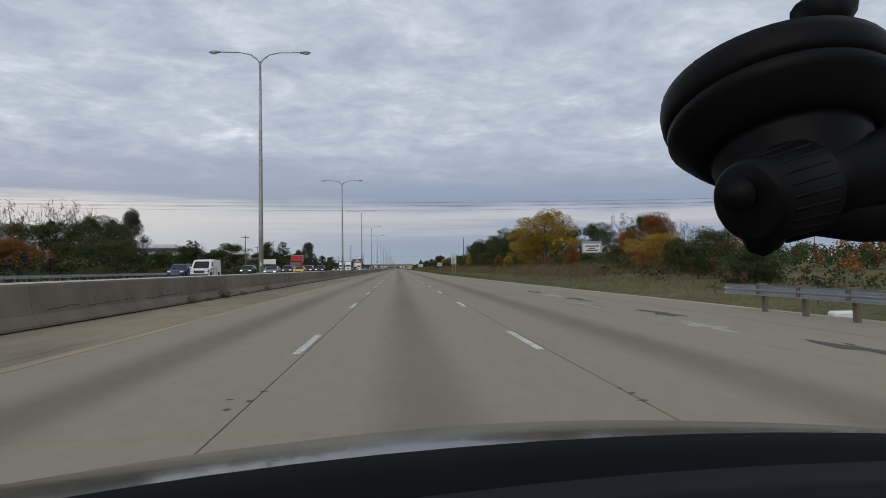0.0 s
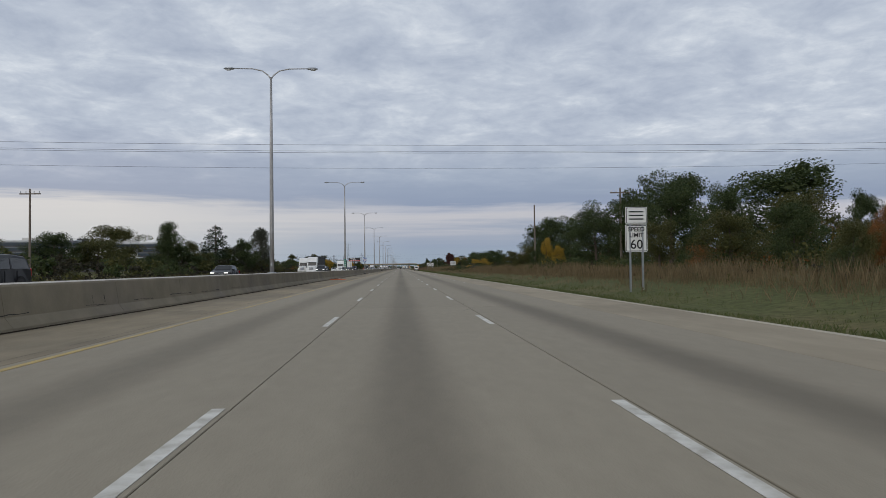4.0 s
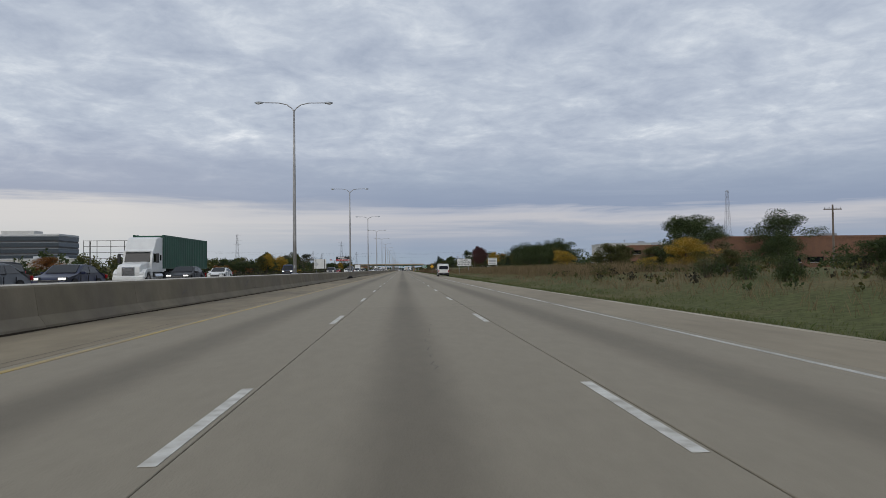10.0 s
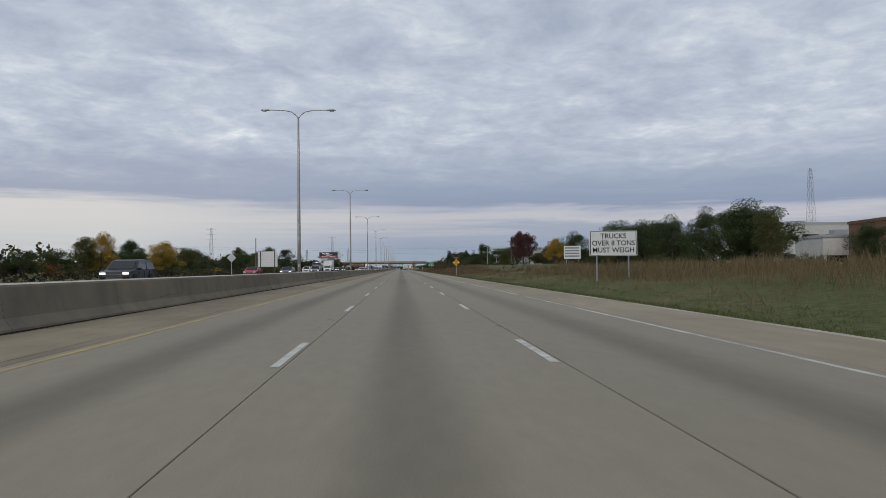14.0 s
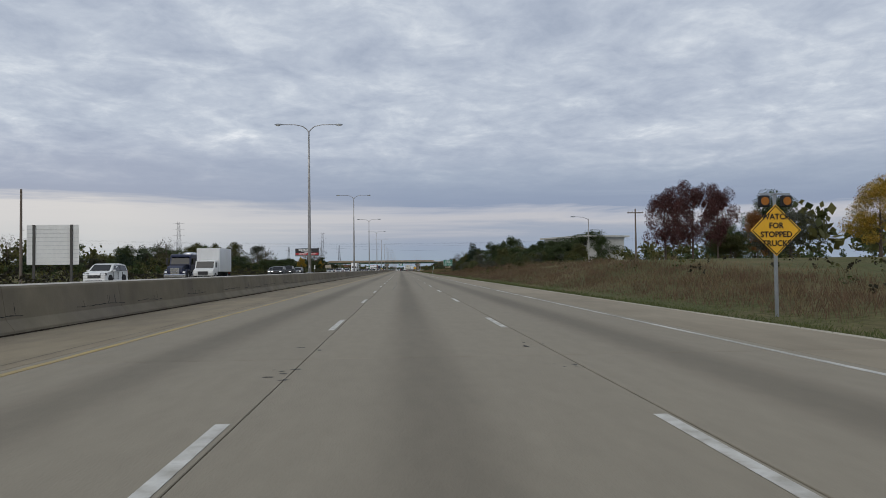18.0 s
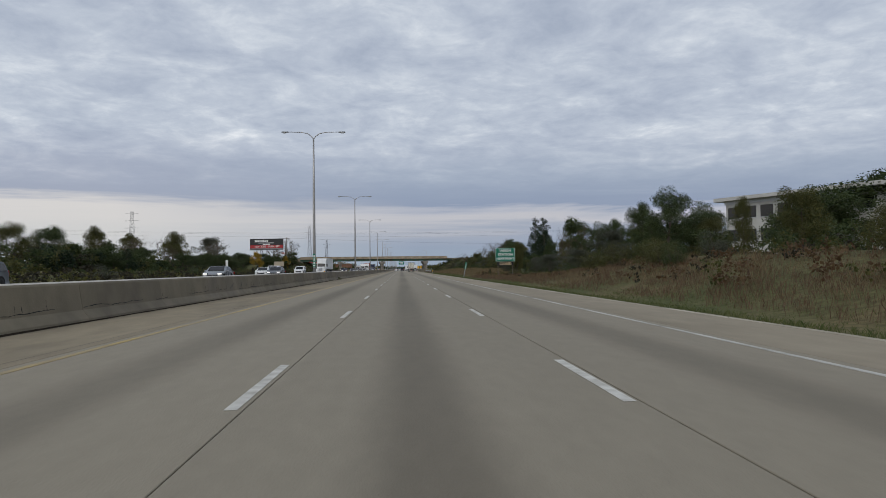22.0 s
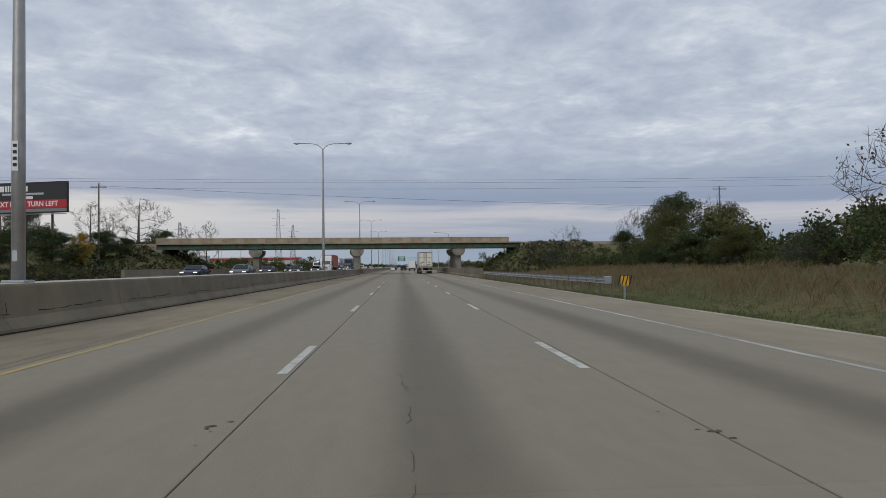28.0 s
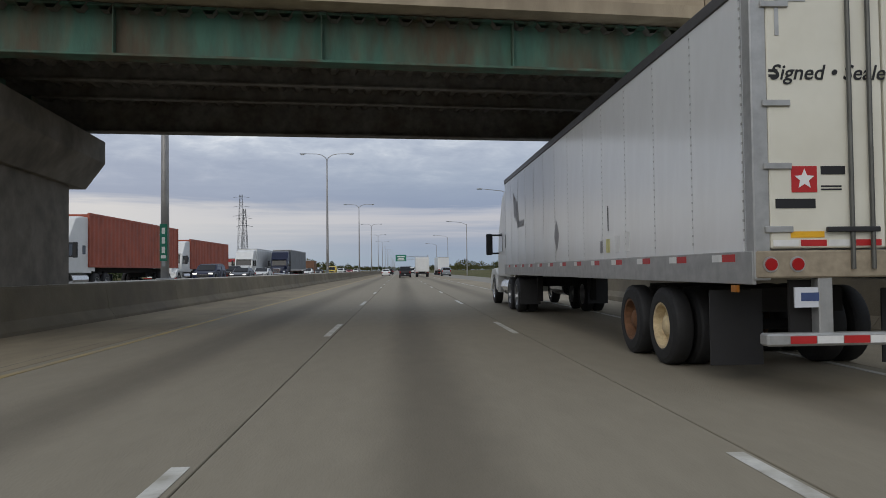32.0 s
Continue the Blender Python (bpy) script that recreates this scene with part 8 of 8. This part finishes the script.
y = 2.0
while y < 1038:
    thin = 165 < y < 500
    l = wr.uniform(1.2, 4.5)
    n = int(l / 0.16) + 2
    z, pts = 0.37 + wr.uniform(-0.03, 0.05), []
    for k in range(n):
        z = min(0.46, max(0.33, z + wr.uniform(-0.014, 0.015)))
        pts.append((y + l * k / (n - 1), z, False))
    bm = wall_strip(pts, 0.022 if not thin else 0.012, bmesh.new())
    if not thin:
        for k in range(wr.choice((0, 1, 2, 3, 4))):
            yy, zz, hh = y + wr.uniform(0, l), 0.40, wr.uniform(0.1, 0.27)
            wall_strip([(yy + wr.uniform(-0.01, 0.01), zz + hh * q / 4, True) for q in range(5)], 0.028, bm)
    part("wall_crack", bm, WALLCRACK, barrier)
    y += l + (wr.uniform(0.2, 3.0) if not thin else wr.uniform(12, 40))

# loose things on the shoulder
def litter(name, x, y, bm, material, label, category):
    ob = part(name, bm, material)
    ob.matrix_world = pose(x, y, 0)
    tagged(ob, label, category)


litter("plastic_strip", -5.55, 212.5, T([(-0.9, 0, 0.03), (-0.2, 0.1, 0.05), (0.5, -0.05, 0.03), (1.0, 0.05, 0.05)], [0.03, 0.06, 0.05, 0.02], 6), mat("orange plastic", (0.6, 0.10, 0.02), 0.5), "torn orange plastic strip on the shoulder", "litter")
litter("paper_litter", -6.2, 311.8, B(-0.14, 0.14, -0.1, 0.1, 0.0, 0.09, bev=0.04), INKW, "crumpled white paper at the wall foot", "litter")
litter("paper_litter", -6.2, 222.3, B(-0.1, 0.1, -0.12, 0.12, 0.0, 0.07, bev=0.03), INKW, "crumpled white paper at the wall foot", "litter")
litter("tyre_scrap", -6.15, 287.0, T([(-0.25, -0.15, 0.06), (-0.05, 0.1, 0.2), (0.2, -0.05, 0.12), (0.3, 0.2, 0.05)], 0.07, 7), BLACK, "black shredded tyre scrap on the shoulder", "litter")
litter("tyre_scrap", -6.1, 430.4, T([(-0.45, -0.3, 0.05), (-0.25, 0.0, 0.14), (0.0, 0.05, 0.26), (0.2, 0.1, 0.28), (0.32, 0.2, 0.12)], [0.05, 0.13, 0.2, 0.19, 0.1], 9), BLACK, "curled black tyre tread leaning at the wall", "litter")
litter("plastic_bag", 12.1, 16.4, B(-0.35, 0.3, -0.15, 0.2, -0.1, 0.12, bev=0.05), INKW, "white plastic bag in the verge grass", "litter")

# ---------------------------------------------------------------- the car that carries the camera, where the drive begins
own = empty("car_front", pose(1.9, 0, 0), "dark car bonnet and dashboard with a suction phone mount", "car")
GLOSS = mat("dark grey car paint", (0.010, 0.0105, 0.011), 0.16, spec=0.5, vary=0.05, coat=0.2)


def curved(rows, label_mat, name, n=25):
    """A sheet across the car: rows of (y, z at the crest, half width, fall to the near side, fall to the far side)."""
    bm = bmesh.new()
    lines = []
    for yy, zz, hw, fl, fr_ in rows:
        line = []
        for u in np.linspace(-1, 1, n):
            x = hw * u
            line.append(bm.verts.new((x, yy - 0.06 * u * u * (yy > 1.2), zz - (fl if u < 0 else fr_) * x * x)))
        lines.append(line)
    for r0, r1 in zip(lines, lines[1:]):
        for k in range(n - 1):
            bm.faces.new((r0[k], r0[k + 1], r1[k + 1], r1[k]))
    return part(name, bm, label_mat, own, smooth=True)


curved([(0.92, 0.985, 1.2, 0.03, 0.03), (1.1, 0.977, 1.2, 0.04, 0.04), (1.3, 0.957, 1.18, 0.05, 0.05), (1.5, 0.927, 1.12, 0.06, 0.06), (1.65, 0.898, 1.05, 0.07, 0.07),
        (1.8, 0.855, 0.98, 0.09, 0.09), (1.95, 0.78, 0.9, 0.11, 0.11), (2.1, 0.66, 0.84, 0.12, 0.12)], GLOSS, "bonnet")
curved([(0.93, 0.90, 1.25, 0.06, 0.06), (0.93, 1.030, 1.25, 0.085, 0.10), (0.90, 1.040, 1.25, 0.09, 0.10), (0.80, 1.045, 1.25, 0.10, 0.10), (0.66, 1.02, 1.25, 0.10, 0.10)], mat("dull black cowl", (0.004, 0.004, 0.0045), 0.8, spec=0.04, vary=0.2, scale=8), "cowl")
curved([(0.58, 0.95, 1.1, 0.10, 0.02), (0.58, 1.090, 1.1, 0.13, 0.02), (0.50, 1.096, 1.1, 0.13, 0.02), (0.36, 1.07, 1.1, 0.13, 0.02)], mat("blue-grey dashboard", (0.007, 0.0075, 0.012), 0.75, spec=0.06, vary=0.1), "dashboard")
for s in (-1, 1):
    wheel(own, s * 0.74, 1.45, 0.32, 0.2)
    part("headlamp", B(s * 0.6 - 0.16, s * 0.6 + 0.16, 1.98, 2.1, 0.6, 0.72, bev=0.03), HEAD, own)
part("front_bumper", B(-0.84, 0.84, 1.95, 2.16, 0.2, 0.58, bev=0.06), GLOSS, own)
part("engine_bay", B(-0.62, 0.62, 0.75, 1.95, 0.3, 0.75), UNDER, own)
part("floor", B(-0.7, 0.7, -0.6, 0.8, 0.2, 0.3), UNDER, own)

# the mount, built in the camera's own axes at the start
M0 = pose(PATH[0][2], PATH[0][1], EYE, 90 + PATH[0][4], ROLL, PATH[0][3])
FPX = 784 / math.tan(radians(FOV / 2))
MOUNT = mat("black moulded plastic", (0.0035, 0.0035, 0.004), 0.5, spec=0.10, vary=0.15, scale=30)


def at_px(u, v, dist):
    return Vector(((u - 784) / FPX * dist, (441 - v) / FPX * dist, -dist))


def mount_part(name, bm, parent, smooth=True):
    bmesh.ops.recalc_face_normals(bm, faces=bm.faces)
    for v in bm.verts:
        v.co = Matrix.Translation((-1.9, 0, 0)) @ (M0 @ v.co)
    return part(name, bm, MOUNT, parent, smooth=smooth)


axis = Vector((0.044, -0.914, 0.4025)).normalized()
c0 = at_px(1382, 218, 0.2490)


def lathe(steps, sides=48):
    bm = bmesh.new()
    tube(bm, [c0 + axis * q for q, r in steps], [r for q, r in steps], sides)
    return bm


cup = mount_part("suction_cup", lathe([(-0.0150, 0.0362), (-0.0135, 0.0384), (-0.010, 0.0392), (-0.005, 0.0390), (-0.0022, 0.0374)]), own)
mount_part("cup_ring", lathe([(-0.0022, 0.0374), (-0.0015, 0.0381), (0.0012, 0.0382), (0.0030, 0.0368), (0.0070, 0.0335), (0.0105, 0.0300), (0.0120, 0.0272)]), cup)
mount_part("neck", lathe([(0.0115, 0.0262), (0.0145, 0.0254), (0.026, 0.0232), (0.034, 0.021)], 32), cup)
bm = bmesh.new()
tube(bm, [at_px(1436, 44, 0.278), at_px(1468, 18, 0.28), at_px(1492, 2, 0.281), at_px(1506, -10, 0.281)], [0.010, 0.0095, 0.007, 0.004], 12)
mount_part("release_tab", bm, cup)
bm = bmesh.new()
tube(bm, [at_px(1320, 358, 0.2112), at_px(1323, 357, 0.2116), at_px(1334, 354, 0.213), at_px(1420, 330, 0.222), at_px(1432, 327, 0.223)], [0.0108, 0.0120, 0.0128, 0.0146, 0.013], 28)
knob = mount_part("knob", bm, own)
for k in range(22):
    a = 2 * math.pi * k / 22
    p0, p1 = at_px(1342, 352, 0.2140), at_px(1412, 332, 0.2212)
    d = (p1 - p0).normalized()
    e1 = d.cross(Vector((0, 0, 1))).normalized()
    e2 = d.cross(e1)
    o = e1 * math.cos(a) + e2 * math.sin(a)
    bm = bmesh.new()
    tube(bm, [p0 + o * 0.0128, p1 + o * 0.0142], 0.0006, 5)
    mount_part("grip_rib", bm, knob)
bm = bmesh.new()
tube(bm, [at_px(1302, 345, 0.2065), at_px(1308, 345, 0.2085)], [0.0052, 0.0052], 18)
mount_part("knob_socket", bm, knob)
bm = bmesh.new()
tube(bm, [at_px(1420, 345, 0.226), at_px(1480, 320, 0.226), at_px(1580, 300, 0.23), at_px(1760, 300, 0.235)], [0.012, 0.0125, 0.014, 0.014], 18)
mount_part("arm", bm, own)
bm = bmesh.new()
tube(bm, [at_px(1380, 385, 0.226), at_px(1440, 368, 0.226), at_px(1520, 376, 0.228), at_px(1760, 370, 0.235)], [0.0085, 0.009, 0.0095, 0.010], 16)
mount_part("clamp", bm, own)
bm = bmesh.new()
tube(bm, [at_px(1352, 400, 0.222), at_px(1346, 430, 0.222), at_px(1338, 450, 0.222)], [0.008, 0.006, 0.0025], 14)
mount_part("lever_tip", bm, knob)
